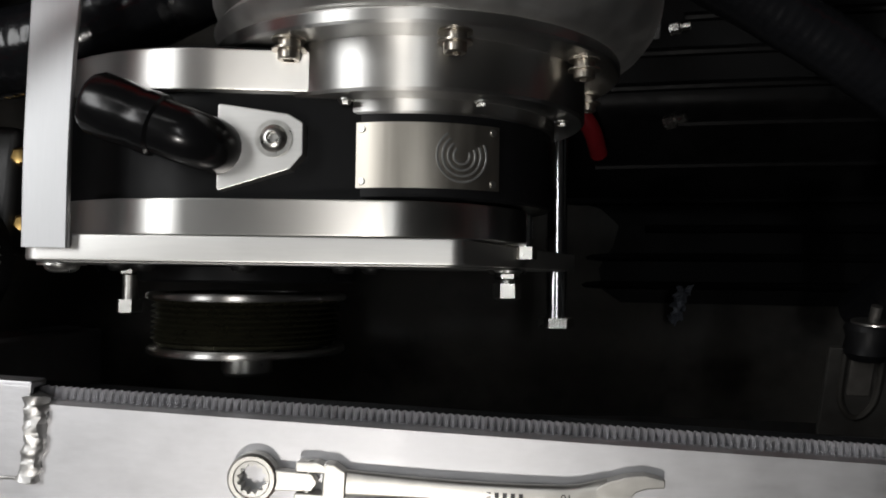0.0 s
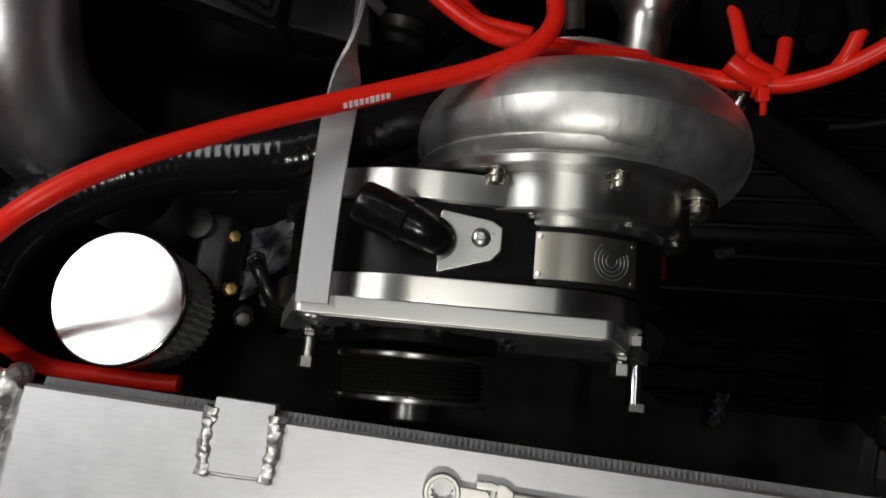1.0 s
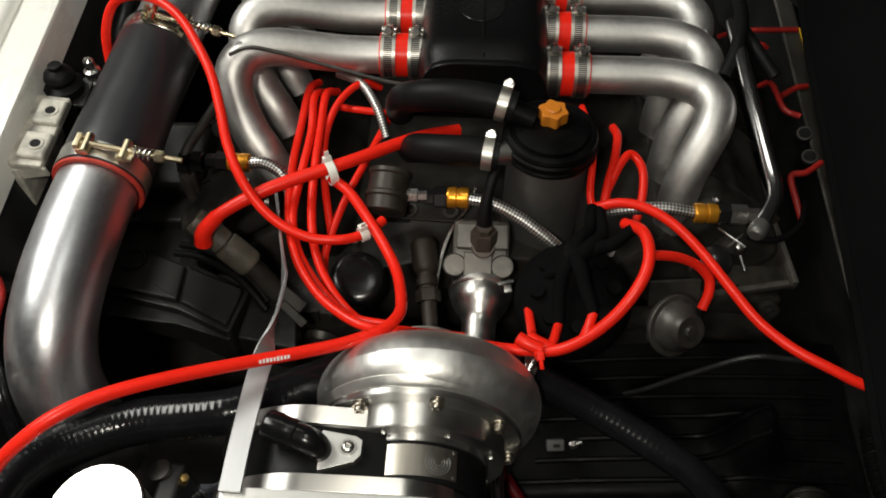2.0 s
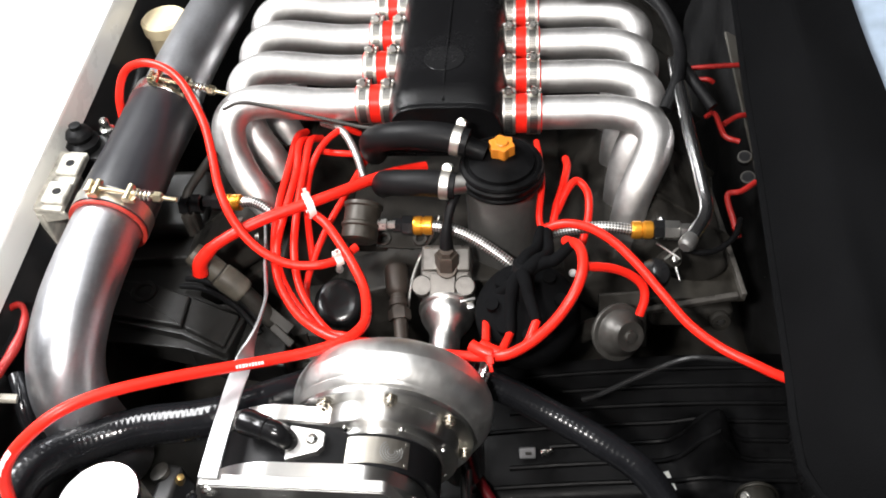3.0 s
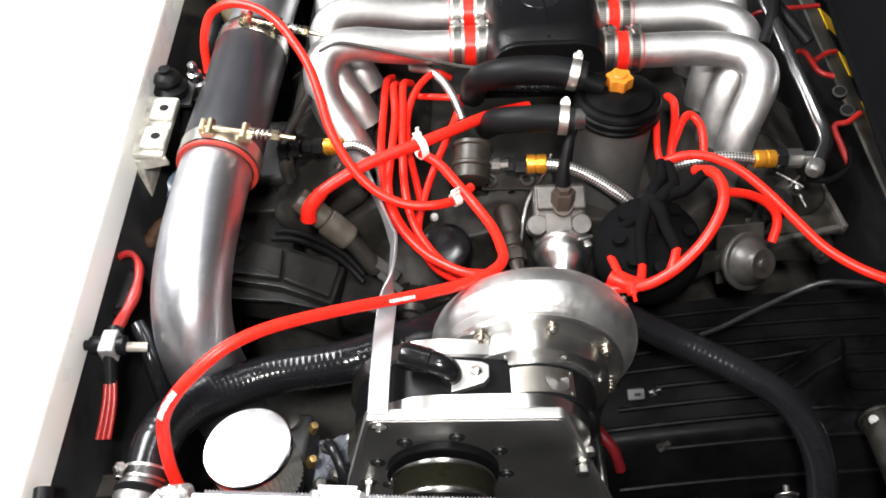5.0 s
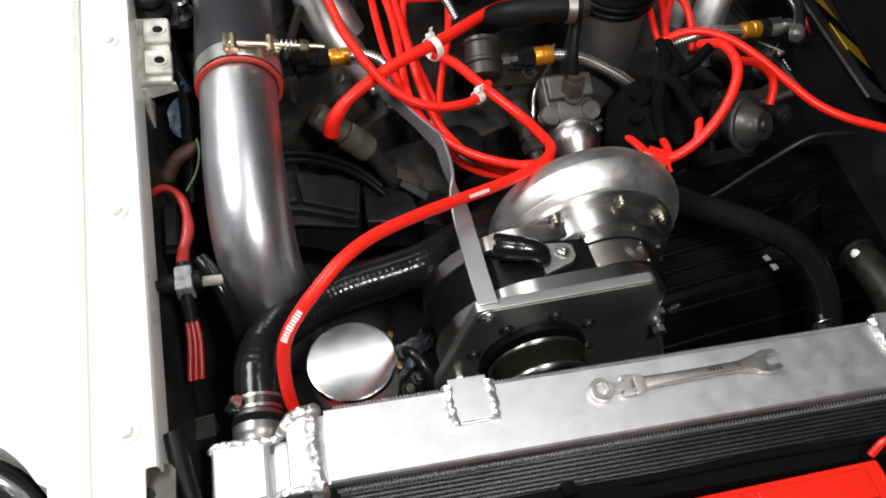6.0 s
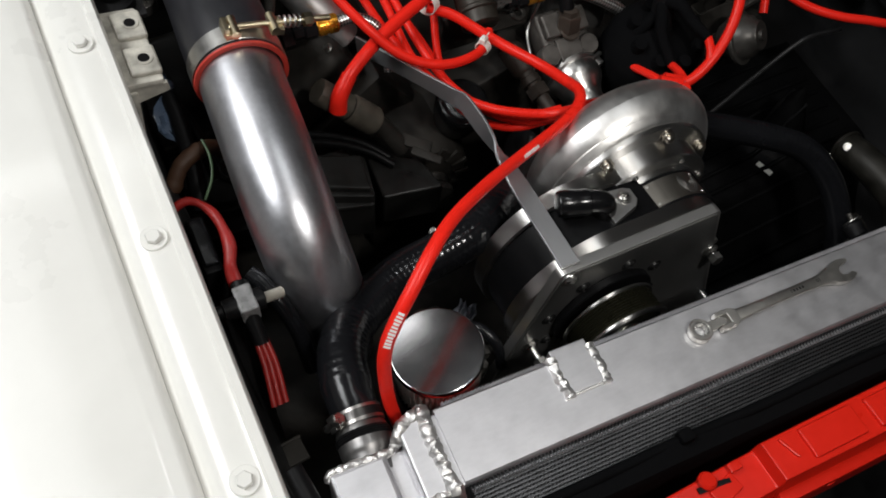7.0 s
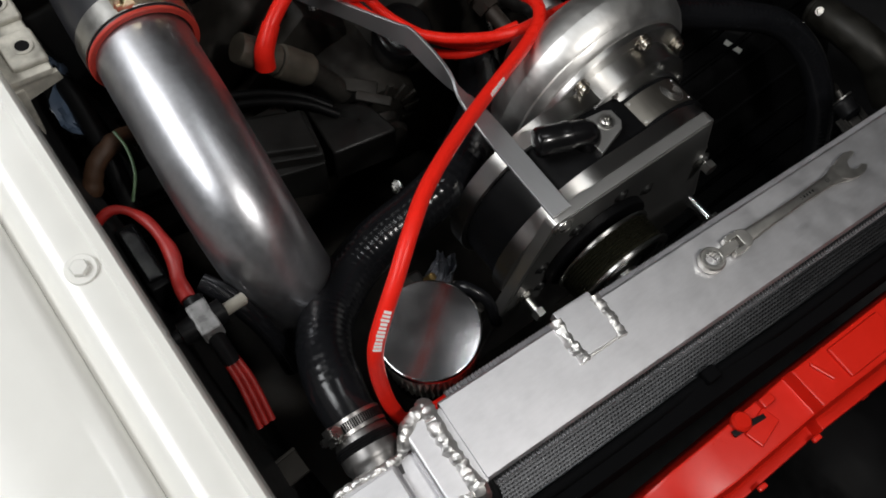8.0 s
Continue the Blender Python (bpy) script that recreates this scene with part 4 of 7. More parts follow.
def red_shroud():
    """The red plastic moulding in front of the crossmember: a low shelf round the latch, a step, then the main terrace."""
    t = thing("plastic_shroud", (-0.05, -0.15, 0.70), "glossy red stepped plastic shroud in front of the radiator", "shroud")
    stations = [(-0.240, 0.772, -0.104, -0.112), (-0.234, 0.788, -0.101, -0.121), (-0.222, 0.799, -0.0995, -0.127), (-0.20, 0.808, -0.0985, -0.131), (-0.165, 0.8135, -0.0985, -0.133), (-0.088, 0.8150, -0.0985, -0.133), (-0.0865, 0.8155, -0.0985, -0.133), (-0.084, 0.8285, -0.098, -0.132), (-0.0825, 0.829, -0.098, -0.132), (0.0, 0.830, -0.1005, -0.136), (0.13, 0.832, -0.105, -0.141), (0.133, 0.829, -0.106, -0.140), (0.1335, 0.78, -0.106, -0.140)]

    def f(u, v):
        x, z, y0, y1 = stations[round(u * 12)]
        prof = [(y0, -0.11), (y0, -0.003), (y0 - 0.0008, -0.0008), (y0 - 0.003, 0.0), (y1 + 0.003, 0.0), (y1 + 0.0008, -0.0008), (y1, -0.003), (y1 - 0.004, -0.022), (y1 - 0.007, -0.024), (y1 - 0.013, -0.025), (y1 - 0.014, -0.027), (y1 - 0.015, -0.11)]
        y, d = prof[round(v * 11)]
        return Vector((x, y, z + d))
    part("body", sheet(f, 12, 11, -0.003), REDPLASTIC, t, flat=False)
    part("step_rib", box(0.003, 0.020, 0.004, pose(-0.066, -0.112, 0.8295, 0, 0, 20), 0.001), REDPLASTIC, t)
    part("raised_pad", box(0.055, 0.026, 0.005, pose(-0.024, -0.1165, 0.8305, 0, -1, -2), 0.002), REDPLASTIC, t)
    part("raised_pad", box(0.10, 0.026, 0.006, pose(0.066, -0.121, 0.8315, 0, -1, -2), 0.0025), REDPLASTIC, t)
    part("latch_pad", box(0.026, 0.015, 0.003, pose(-0.126, -0.1155, 0.8155, 0, 0, 14), 0.0014), REDPLASTIC, t)
    part("latch_boss", lathe([(0.0, 0.0), (0.0075, 0.0), (0.0078, 0.005), (0.006, 0.0075), (0.0, 0.0078)], (-0.137, -0.1035, 0.8135), (0.1, 0.1, 1), 20), REDPLASTIC, t)
    part("latch_block", box(0.012, 0.008, 0.008, pose(-0.110, -0.103, 0.8165), 0.0015), REDPLASTIC, t)
    part("latch_slot", box(0.030, 0.005, 0.0022, pose(-0.133, -0.1085, 0.8160, 0, 0, -8), 0.0008), RUBBER, t, "dark slot")
    for x in (-0.15, -0.09, -0.035, 0.03, 0.085):
        part("flange_tab", box(0.008, 0.004, 0.004, pose(x, -0.1475, 0.7985), 0.0012), REDPLASTIC, t)
    part("hook", tube([(0.132, -0.10, 0.826), (0.144, -0.094, 0.838), (0.158, -0.098, 0.838)], 0.0035, 8, 4), REDPLASTIC, t)


red_shroud()


def front_tray():
    """The dark splash tray ahead of the red shroud."""
    def f(u, v):
        x, y = -0.62 + 1.2 * u, -0.13 - 0.42 * v
        return Vector((x, y, 0.66 - 0.05 * v + 0.012 * noise.noise(Vector((x * 7, y * 11, 3))) + 0.006 * math.sin(x * 40)))
    t = tagged(part("splash_tray", sheet(f, 50, 24, 0.004), PLASTIC), "black plastic splash tray behind the bumper", "splash tray", kind="structure")
    return t


front_tray()
slab("wall_4", -0.46, 0.52, -0.57, -0.555, 0.30, 0.66, PLASTIC, "black front panel below the bonnet edge", "front panel")

# ---- supercharger ----
AX, AZ = -0.105, 0.775       # drive pulley's axis
CX, CZ = -0.020, 0.792       # compressor's axis
TOY = Matrix(((1, 0, 0, 0), (0, 0, 1, 0), (0, 1, 0, 0), (0, 0, 0, 1)))   # outline (x, z) pushed along +y


def along_y(y):
    return Matrix.Translation((0, y, 0)) @ TOY


def supercharger():
    t = thing("supercharger", (-0.06, 0.15, 0.60), "centrifugal supercharger of machined aluminium on a thick mounting plate", "supercharger")
    # mounting plate
    outline = rounded([(-0.168, 0.8685), (0.003, 0.8645), (0.030, 0.785), (0.074, 0.66), (0.074, 0.63), (-0.225, 0.63), (-0.210, 0.70)], [0.007, 0.007, 0.02, 0.02, 0.01, 0.01, 0.02])
    part("mounting_plate", prism(outline, 0.0105, along_y(0.0855), 0.0009), ALU_EDGE, t, "thick brushed plate")
    inner = rounded([(-0.1655, 0.8655), (0.001, 0.8615), (0.0275, 0.785), (0.0705, 0.66), (0.0705, 0.633), (-0.221, 0.633), (-0.206, 0.70)], [0.007, 0.007, 0.02, 0.02, 0.01, 0.01, 0.02])
    part("plate_face", prism(inner, 0.0008, along_y(0.0848), 0.0003), PLATEFACE, t, "dull dark grey face")
    # gear housing: front flange, black body, rear flange
    part("front_flange", prism(hull_outline((AX, AZ), 0.0905, (-0.030, 0.8025), 0.0625, 48), 0.0145, along_y(0.0962), 0.001), ALU, t)
    part("gear_housing", prism(hull_outline((AX, AZ), 0.0855, (CX - 0.012, 0.79), 0.062, 48), 0.062, along_y(0.1105), 0.001), ANODISED, t, "black anodised body")
    part("rear_flange", prism(hull_outline((AX, AZ), 0.091, (-0.05, 0.79), 0.07, 48), 0.0165, along_y(0.1535), 0.001), ALU, t)
    # small black neck and name plate over the compressor's shaft
    part("neck_ring", rim(0.0, 0.0640, 0.0, 0.036, (CX, 0.112, CZ), (0, 1, 0), 64, 0.001), ANODISED, t)
    a0, a1 = math.pi / 2 + 0.34, math.pi / 2 - 0.62
    plate = sheet(lambda u, v: Vector((CX + 0.0648 * math.cos(a0 + (a1 - a0) * u), 0.1165 + 0.0265 * v, CZ + 0.0648 * math.sin(a0 + (a1 - a0) * u))), 16, 2, 0.0009)
    name_plate = part("name_plate", plate, NAMEPLATE, t, "curved bronze-grey metal name plate with engraved emblem")
    for u, v in ((0.06, 0.1), (0.06, 0.9), (0.95, 0.1), (0.95, 0.9)):
        a = a0 + (a1 - a0) * u
        n = Vector((math.cos(a), 0, math.sin(a)))
        part("rivet", lathe([(0.0016, 0), (0.0014, 0.0006), (0, 0.0008)], Vector((CX, 0.1165 + 0.0265 * v, CZ)) + n * 0.0648, n, 10), STEEL, name_plate)
    a = a0 + (a1 - a0) * 0.72
    n = Vector((math.cos(a), 0, math.sin(a)))
    emblem = bmesh.new()
    for r in (0.0036, 0.006, 0.0084, 0.0108):
        rim(r - 0.0006, r + 0.0003, 0, 0.0003, Vector((CX, 0.130, CZ)) + n * 0.0647, n, 24, 0.0001, emblem, turn=4.6, start=0.6)
    part("emblem", emblem, PLATEFACE, name_plate, "engraved curved lines")
    part("silver_ring", rim(0.0, 0.0655, 0.0, 0.0065, (CX, 0.1465, CZ), (0, 1, 0), 64, 0.0008), BACKALU, t)
    # compressor back plate
    part("back_plate", rim(0.0, 0.0795, 0.0, 0.022, (CX, 0.1525, CZ), (0, 1, 0), 72, 0.0012), BACKALU, t)
    part("volute_seat", rim(0.0, 0.0955, 0.0, 0.006, (CX, 0.1735, CZ), (0, 1, 0), 72, 0.001), BACKALU, t)
    for k in range(8):
        a = math.radians(77 - 45 * k)
        put("cover_screw", BRONZESOCKET, aim((CX + 0.0865 * math.cos(a), 0.1735, CZ + 0.0865 * math.sin(a)), (0, -1, 0), k), t)
        put("cover_screw_stem", BRONZESOCKET, aim((CX + 0.0865 * math.cos(a), 0.1695, CZ + 0.0865 * math.sin(a)), (0, -1, 0), k), t)
    for k in range(8):
        a = 0.35 + k * math.pi / 4
        put("small_screw", HEXSMALL, aim((CX + 0.071 * math.cos(a), 0.1515, CZ + 0.071 * math.sin(a)), (0, -1, 0), k) @ Matrix.Scale(0.55, 4), t)

    # the volute: a scroll whose tube swells round to its outlet
    def scroll(u, v):
        a = math.radians(-60) - 2 * math.pi * u
        r = 0.0245 + 0.012 * u
        ring = 0.1030 - r + 0.003 * u
        b = 2 * math.pi * v
        c, s = math.cos(b), math.sin(b)
        rad_ = ring + r * c
        return Vector((CX + 0.009 + rad_ * math.cos(a), 0.2085 + 0.0345 * s * (0.82 + 0.18 * u), CZ + 0.004 + rad_ * math.sin(a)))
    part("volute", sheet(scroll, 72, 24), CAST, t, "polished cast scroll housing")
    part("volute_disc", lathe([(0, 0.176), (0.062, 0.176), (0.09, 0.1785), (0.0945, 0.182), (0.098, 0.188), (0.088, 0.20), (0.088, 0.225), (0.06, 0.236), (0.045, 0.245), (0.042, 0.27), (0.036, 0.27), (0.034, 0.24), (0, 0.23)], (CX + 0.004, 0, CZ + 0.003), (0, 1, 0), 64), CAST, t)
    # the outlet tube's black puts the dark shade there into its colour
    part("outlet", tube([(CX + 0.072, 0.216, CZ - 0.05), (CX + 0.074, 0.224, CZ - 0.10), (CX + 0.074, 0.226, CZ - 0.16)], 0.027, 28, 5, wall=0.1), SILICONE, t, "outlet tube, its black standing in for shade")
    # pulley: ribbed drum between two bright rims
    pulley = part("pulley", lathe([(0, 0.004), (0.043, 0.004), (0.0450, 0.006)] + [(0.0445 + (0.0016 if k % 2 else -0.0012), 0.006 + 0.0013 * k) for k in range(16)] + [(0.045, 0.0275), (0.03, 0.029), (0, 0.029)], (AX, 0.0425, AZ), (0, 1, 0), 64), PULLEYRIB, t, "dark ribbed belt pulley")
    part("front_rim", rim(0.0415, 0.0482, 0.0, 0.0032, (AX, 0.0425, AZ), (0, 1, 0), 72, 0.0008), ALU, pulley)
    part("rear_rim", rim(0.04, 0.0488, 0.026, 0.0292, (AX, 0.0425, AZ), (0, 1, 0), 72, 0.0008), ALU, pulley)
    part("hub", lathe([(0, -0.012), (0.011, -0.012), (0.0125, -0.010), (0.0125, 0.0), (0.02, 0.002), (0.02, 0.006), (0, 0.006)], (AX, 0.0425, AZ), (0, 1, 0), 32), STEEL, pulley)
    part("shaft_seat", rim(0.0, 0.053, 0.0, 0.008, (AX, 0.0772, AZ), (0, 1, 0), 64, 0.001), ANODISED, t)
    for k in range(8):
        a = 0.55 + k * math.pi / 4
        put("plate_screw", DARKBUTTON, aim((AX + 0.062 * math.cos(a), 0.0848, AZ + 0.062 * math.sin(a)), (0, -1, 0)), t, "dark button-head screw")
    for x, z in ((-0.1575, 0.858),):
        put("plate_bolt", BUTTON, aim((x, 0.0846, z), (0, -1, 0)) @ Matrix.Scale(1.25, 4), t)
    for x, z, reach in ((0.0245, 0.784, 0.0125), (-0.1775, 0.748, 0.0240)):
        put("plate_bolt", HEX, aim((x, 0.0846, z), (0, -1, 0)), t)
        part("bolt_stem", tube([(x, 0.0846, z), (x, 0.0846 - reach, z)], 0.004, 12, 1), STEEL, t)
        part("nut", lathe([(0.0068, 0), (0.0068, 0.007), (0.005, 0.008), (0, 0.008)], (x, 0.0906 - reach, z), (0, -1, 0), 6), STEEL, t)
    # stand-off tubes behind the plate's free corner
    for x, z, r, y0, y1 in ((0.061, 0.672, 0.0066, 0.056, 0.212), (0.033, 0.785, 0.0035, 0.096, 0.175)):
        part("standoff", tube([(x, y0, z), (x, y1, z)], r, 16, 1), CHROME, t)
        part("standoff_nut", lathe([(r * 1.7, 0), (r * 1.7, 0.006), (0, 0.0065)], (x, y0, z), (0, -1, 0), 6), STEEL, t)
    # oil fitting: clamp plate with its screw, black elbow hose end
    up = 0.861
    poly = [(-0.094, 0.1135), (-0.094, 0.121), (-0.088, 0.124), (-0.085, 0.131), (-0.088, 0.138), (-0.094, 0.1415), (-0.094, 0.1485), (-0.066, 0.1445), (-0.060, 0.141), (-0.060, 0.1285), (-0.065, 0.1225)]
    fit = part("clamp_plate", prism(rounded(poly, 0.0012, 3), 0.009, pose(0, 0, up - 0.006, 0, 0, 0), 0.0007), ALU_EDGE, t, "bright machined clamp plate")
    put("clamp_screw", BUTTON, aim((-0.0715, 0.1345, up + 0.003), (0, 0, 1)), fit)
    elbow = part("hose_end", tube([(-0.095, 0.131, 0.853), (-0.0955, 0.1312, 0.868), (-0.101, 0.133, 0.8755), (-0.110, 0.136, 0.877), (-0.118, 0.139, 0.877)], 0.0110, 20, 6), HOSEBLACK, t, "black anodised elbow fitting")
    part("hose_end_collar", lathe([(0.0, 0), (0.0112, 0), (0.0122, 0.001), (0.0124, 0.006), (0.0119, 0.0075), (0.0122, 0.012), (0.0126, 0.018), (0.0124, 0.026), (0.0110, 0.0285), (0, 0.029)], (-0.111, 0.1363, 0.877), (-0.94, 0.34, -0.02), 24), HOSEBLACK, elbow)
    return t


supercharger()


def brace_strap():
    """The flat bar from the mounting plate back to the engine, twisted on its way."""
    t = thing("brace_strap", (-0.15, 0.25, 0.82), "long bent aluminium strap bracing the supercharger plate", "brace strap")
    p = [Vector(q) for q in ((-0.1575, 0.0905, 0.8695), (-0.1572, 0.13, 0.8705), (-0.1560, 0.175, 0.8705), (-0.1545, 0.210, 0.8700), (-0.1535, 0.236, 0.8690), (-0.1525, 0.262, 0.8675), (-0.1525, 0.293, 0.8650), (-0.1555, 0.306, 0.861), (-0.168, 0.352, 0.848), (-0.184, 0.408, 0.832), (-0.197, 0.452, 0.82))]
    n = [Vector(q).normalized() for q in ((0, 0, 1), (0.02, 0, 1), (0.08, 0, 1), (0.50, 0, 0.86), (0.97, 0, 0.02), (0.94, 0, -0.33), (0.93, 0.02, -0.34), (0.94, 0.10, -0.26), (0.95, 0.25, -0.06), (0.95, 0.25, -0.12), (0.95, 0.25, -0.12))]
    q, nn = glide(p, 5), glide(n, 5)
    bm = bmesh.new()
    rows = []
    for i, (a, b) in enumerate(zip(q, nn)):
        d = (q[min(i + 1, len(q) - 1)] - q[max(i - 1, 0)]).normalized()
        b = (b - d * b.dot(d)).normalized()
        s = d.cross(b)
        rows.append([bm.verts.new(a + s * x + b * z) for x, z in ((-0.0085, 0), (0.0085, 0), (0.009, 0.0005), (0.009, 0.0025), (0.0085, 0.003), (-0.0085, 0.003), (-0.009, 0.0025), (-0.009, 0.0005))])
    for a, b in zip(rows, rows[1:]):
        for k in range(8):
            bm.faces.new((a[k], a[(k + 1) % 8], b[(k + 1) % 8], b[k]))
    bm.faces.new(rows[0]), bm.faces.new(rows[-1])
    part("strap", bm, STRAPALU, t)
    put("strap_bolt", HEXSMALL, aim((-0.196, 0.422, 0.828), (-1, -0.25, 0.18)), t)


STRAPALU = material("dull_flat_bar_aluminium", (0.52, 0.525, 0.535), 0.50, 1.0, 70, 0.08, 0.03, 0.05, stretch=(12, 1, 12), bump_dist=0.0003)
brace_strap()


PLEATS = material("metal_gauze_pleats", (0.50, 0.49, 0.45), 0.45, 0.7, 400, 0.4, 0.3, 0.15)


def breather_filter():
    c, n = Vector((-0.281, 0.088, 0.822)), Vector((-0.06, 0.04, 1.0)).normalized()
    t = thing("breather_filter", c - n * 0.08, "small pleated breather filter with polished metal cap", "air filter")
    part("cap", lathe([(0, 0.0), (0.0390, -0.0001), (0.0404, -0.0008), (0.0410, -0.002), (0.0410, -0.006), (0.0405, -0.0072), (0, -0.0072)], c, n, 56), FILTERCAP, t, "polished flat metal cap")
    bm = bmesh.new()
    m = aim(c, n)
    k = 100
    rows = [[bm.verts.new(m @ Vector(((0.0396 - (0.0026 if i % 2 else 0)) * s * math.cos(2 * math.pi * (i + 0.35 * math.sin(h * 240 + (i // 2) * 1.7)) / k), (0.0396 - (0.0026 if i % 2 else 0)) * s * math.sin(2 * math.pi * (i + 0.35 * math.sin(h * 240 + (i // 2) * 1.7)) / k), h))) for i in range(k)] for h, s in ((-0.0070, 1.0), (-0.02, 0.995), (-0.028, 0.99), (-0.037, 0.985), (-0.046, 0.98), (-0.06, 0.97))]
    for lo, hi in zip(rows, rows[1:]):
        for i in range(k):
            bm.faces.new((lo[i], lo[(i + 1) % k], hi[(i + 1) % k], hi[i]))
    part("pleated_element", bm, PLEATS, t, "fine wavy vertical pleats of metal gauze", flat=True)
    part("base", lathe([(0, -0.06), (0.037, -0.06), (0.0385, -0.062), (0.0385, -0.07), (0.03, -0.074), (0.018, -0.078), (0.018, -0.10), (0, -0.10)], c, n, 40), RUBBER, t)
    band_clamp(c - n * 0.09, n, 0.0185, t, 0.4, 0.01)


breather_filter()

# ---- charge pipe ----
ELBOW = [(-0.3385, 0.398, 0.902), (-0.3425, 0.36, 0.8985), (-0.3455, 0.31, 0.892), (-0.348, 0.268, 0.882), (-0.349, 0.232, 0.866), (-0.348, 0.206, 0.842), (-0.345, 0.192, 0.812), (-0.341, 0.187, 0.775), (-0.338, 0.187, 0.70)]
SLEEVE = [(-0.3402, 0.375, 0.9003), (-0.3385, 0.41, 0.903), (-0.3345, 0.50, 0.908), (-0.331, 0.586, 0.9115)]


def t_bolt_clamp(place, axis, r, spin, bolt_len=0.07, swap=1):
    """A T-bolt band clamp with trunnions, spring and nut."""
    t = thing("t_bolt_clamp", place, "yellow-zinc T-bolt clamp with spring on the sleeve", "hose clamp", "T-bolt clamps")
    part("band", rim(r, r + 0.0012, -0.0095, 0.0095, place, axis, 56, 0.0004), STEEL, t)
    m = aim(place, axis, spin) @ Matrix.Translation((-0.001, 0.011, 0))
    for s in (-1, 1):
        bm = tube([m @ Vector((r + 0.0065, s * 0.0175, -0.0105)), m @ Vector((r + 0.0065, s * 0.0175, 0.0105))], 0.0042, 14, 1)
        box(0.0065, 0.012, 0.018, m @ Matrix.Translation((r + 0.003, s * 0.020, 0)), 0.001, bm=bm)
        part("trunnion", bm, YELLOWZINC, t)
    part("bolt", tube([m @ Vector((r + 0.0068, -0.024, 0)), m @ Vector((r + 0.0068, bolt_len, 0))], 0.0028, 12, 1), YELLOWZINC, t)
    part("bolt_head", box(0.010, 0.005, 0.016, m @ Matrix.Translation((r + 0.0068, -0.025, 0)), 0.001), YELLOWZINC, t)
    coil = [m @ Vector((r + 0.0068 + 0.005 * math.cos(k * 1.05), 0.0235 + 0.0036 * k / 6 * 1.25, 0.005 * math.sin(k * 1.05))) for k in range(28)]
    part("spring", tube(coil, 0.0012, 6, 2), STEEL, t)
    part("nut", lathe([(0.0062, 0), (0.0062, 0.007), (0.0045, 0.009), (0, 0.009)], m @ Vector((r + 0.0068, 0.0455, 0)), m.to_3x3() @ Vector((0, 1, 0)), 6), YELLOWZINC, t)


def charge_pipe():
    t = thing("charge_pipe", (-0.345, 0.25, 0.7), "polished aluminium charge pipe elbow, three inches wide", "intake pipe")
    part("pipe", tube(ELBOW, 0.038, 48, 8), PIPE, t, "polished bent tube")
    a, b = Vector(ELBOW[0]), Vector(ELBOW[1])
    part("end_bead", lathe([(0.0378, 0.004), (0.0400, 0.005), (0.0408, 0.007), (0.0400, 0.009), (0.0378, 0.01)], a, b - a, 48), PIPE, t)
    s = thing("pipe_sleeve", (-0.335, 0.5, 0.86), "black silicone coupling sleeve on the charge pipe", "hose")
    part("sleeve", tube(SLEEVE, lambda u, d: 0.0425 + 0.0006 * math.sin(u * 9) - 0.0004 * (u < 0.02), 48, 6, wall=0.1), SLEEVEBLACK, s)
    part("red_liner", rim(0.0385, 0.0434, 0.0002, 0.0036, Vector(SLEEVE[0]), Vector(SLEEVE[0]) - Vector(SLEEVE[1]), 48, 0.0006), LIPRED, s, "thin dull red inner lip")
    u = thing("charge_pipe", (-0.32, 0.8, 0.87), "polished aluminium charge pipe running to the throttle", "intake pipe")
    part("pipe", tube([(-0.3312, 0.572, 0.911), (-0.3295, 0.600, 0.9125), (-0.327, 0.66, 0.915), (-0.318, 0.78, 0.918), (-0.30, 0.92, 0.918), (-0.25, 1.04, 0.915), (-0.16, 1.10, 0.91)], 0.038, 44, 6), PIPE, u)
    ax = Vector(SLEEVE[1]) - Vector(SLEEVE[0])
    t_bolt_clamp(Vector(SLEEVE[0]) + ax * 0.32, ax, 0.0428, CLAMP_SPIN)
    t_bolt_clamp(Vector((-0.3315, 0.572, 0.911)), ax, 0.0428, CLAMP_SPIN + 0.1)


CLAMP_SPIN = 1.75
charge_pipe()

# ---- coolant hoses ----
COOLANT = [(-0.3655, 0.058, 0.824), (-0.3635, 0.085, 0.8265), (-0.357, 0.112, 0.824), (-0.344, 0.135, 0.815), (-0.327, 0.152, 0.806), (-0.299, 0.169, 0.80), (-0.264, 0.180, 0.799), (-0.224, 0.184, 0.802), (-0.187, 0.190, 0.805), (-0.15, 0.21, 0.80), (-0.10, 0.25, 0.775), (-0.06, 0.30, 0.75)]


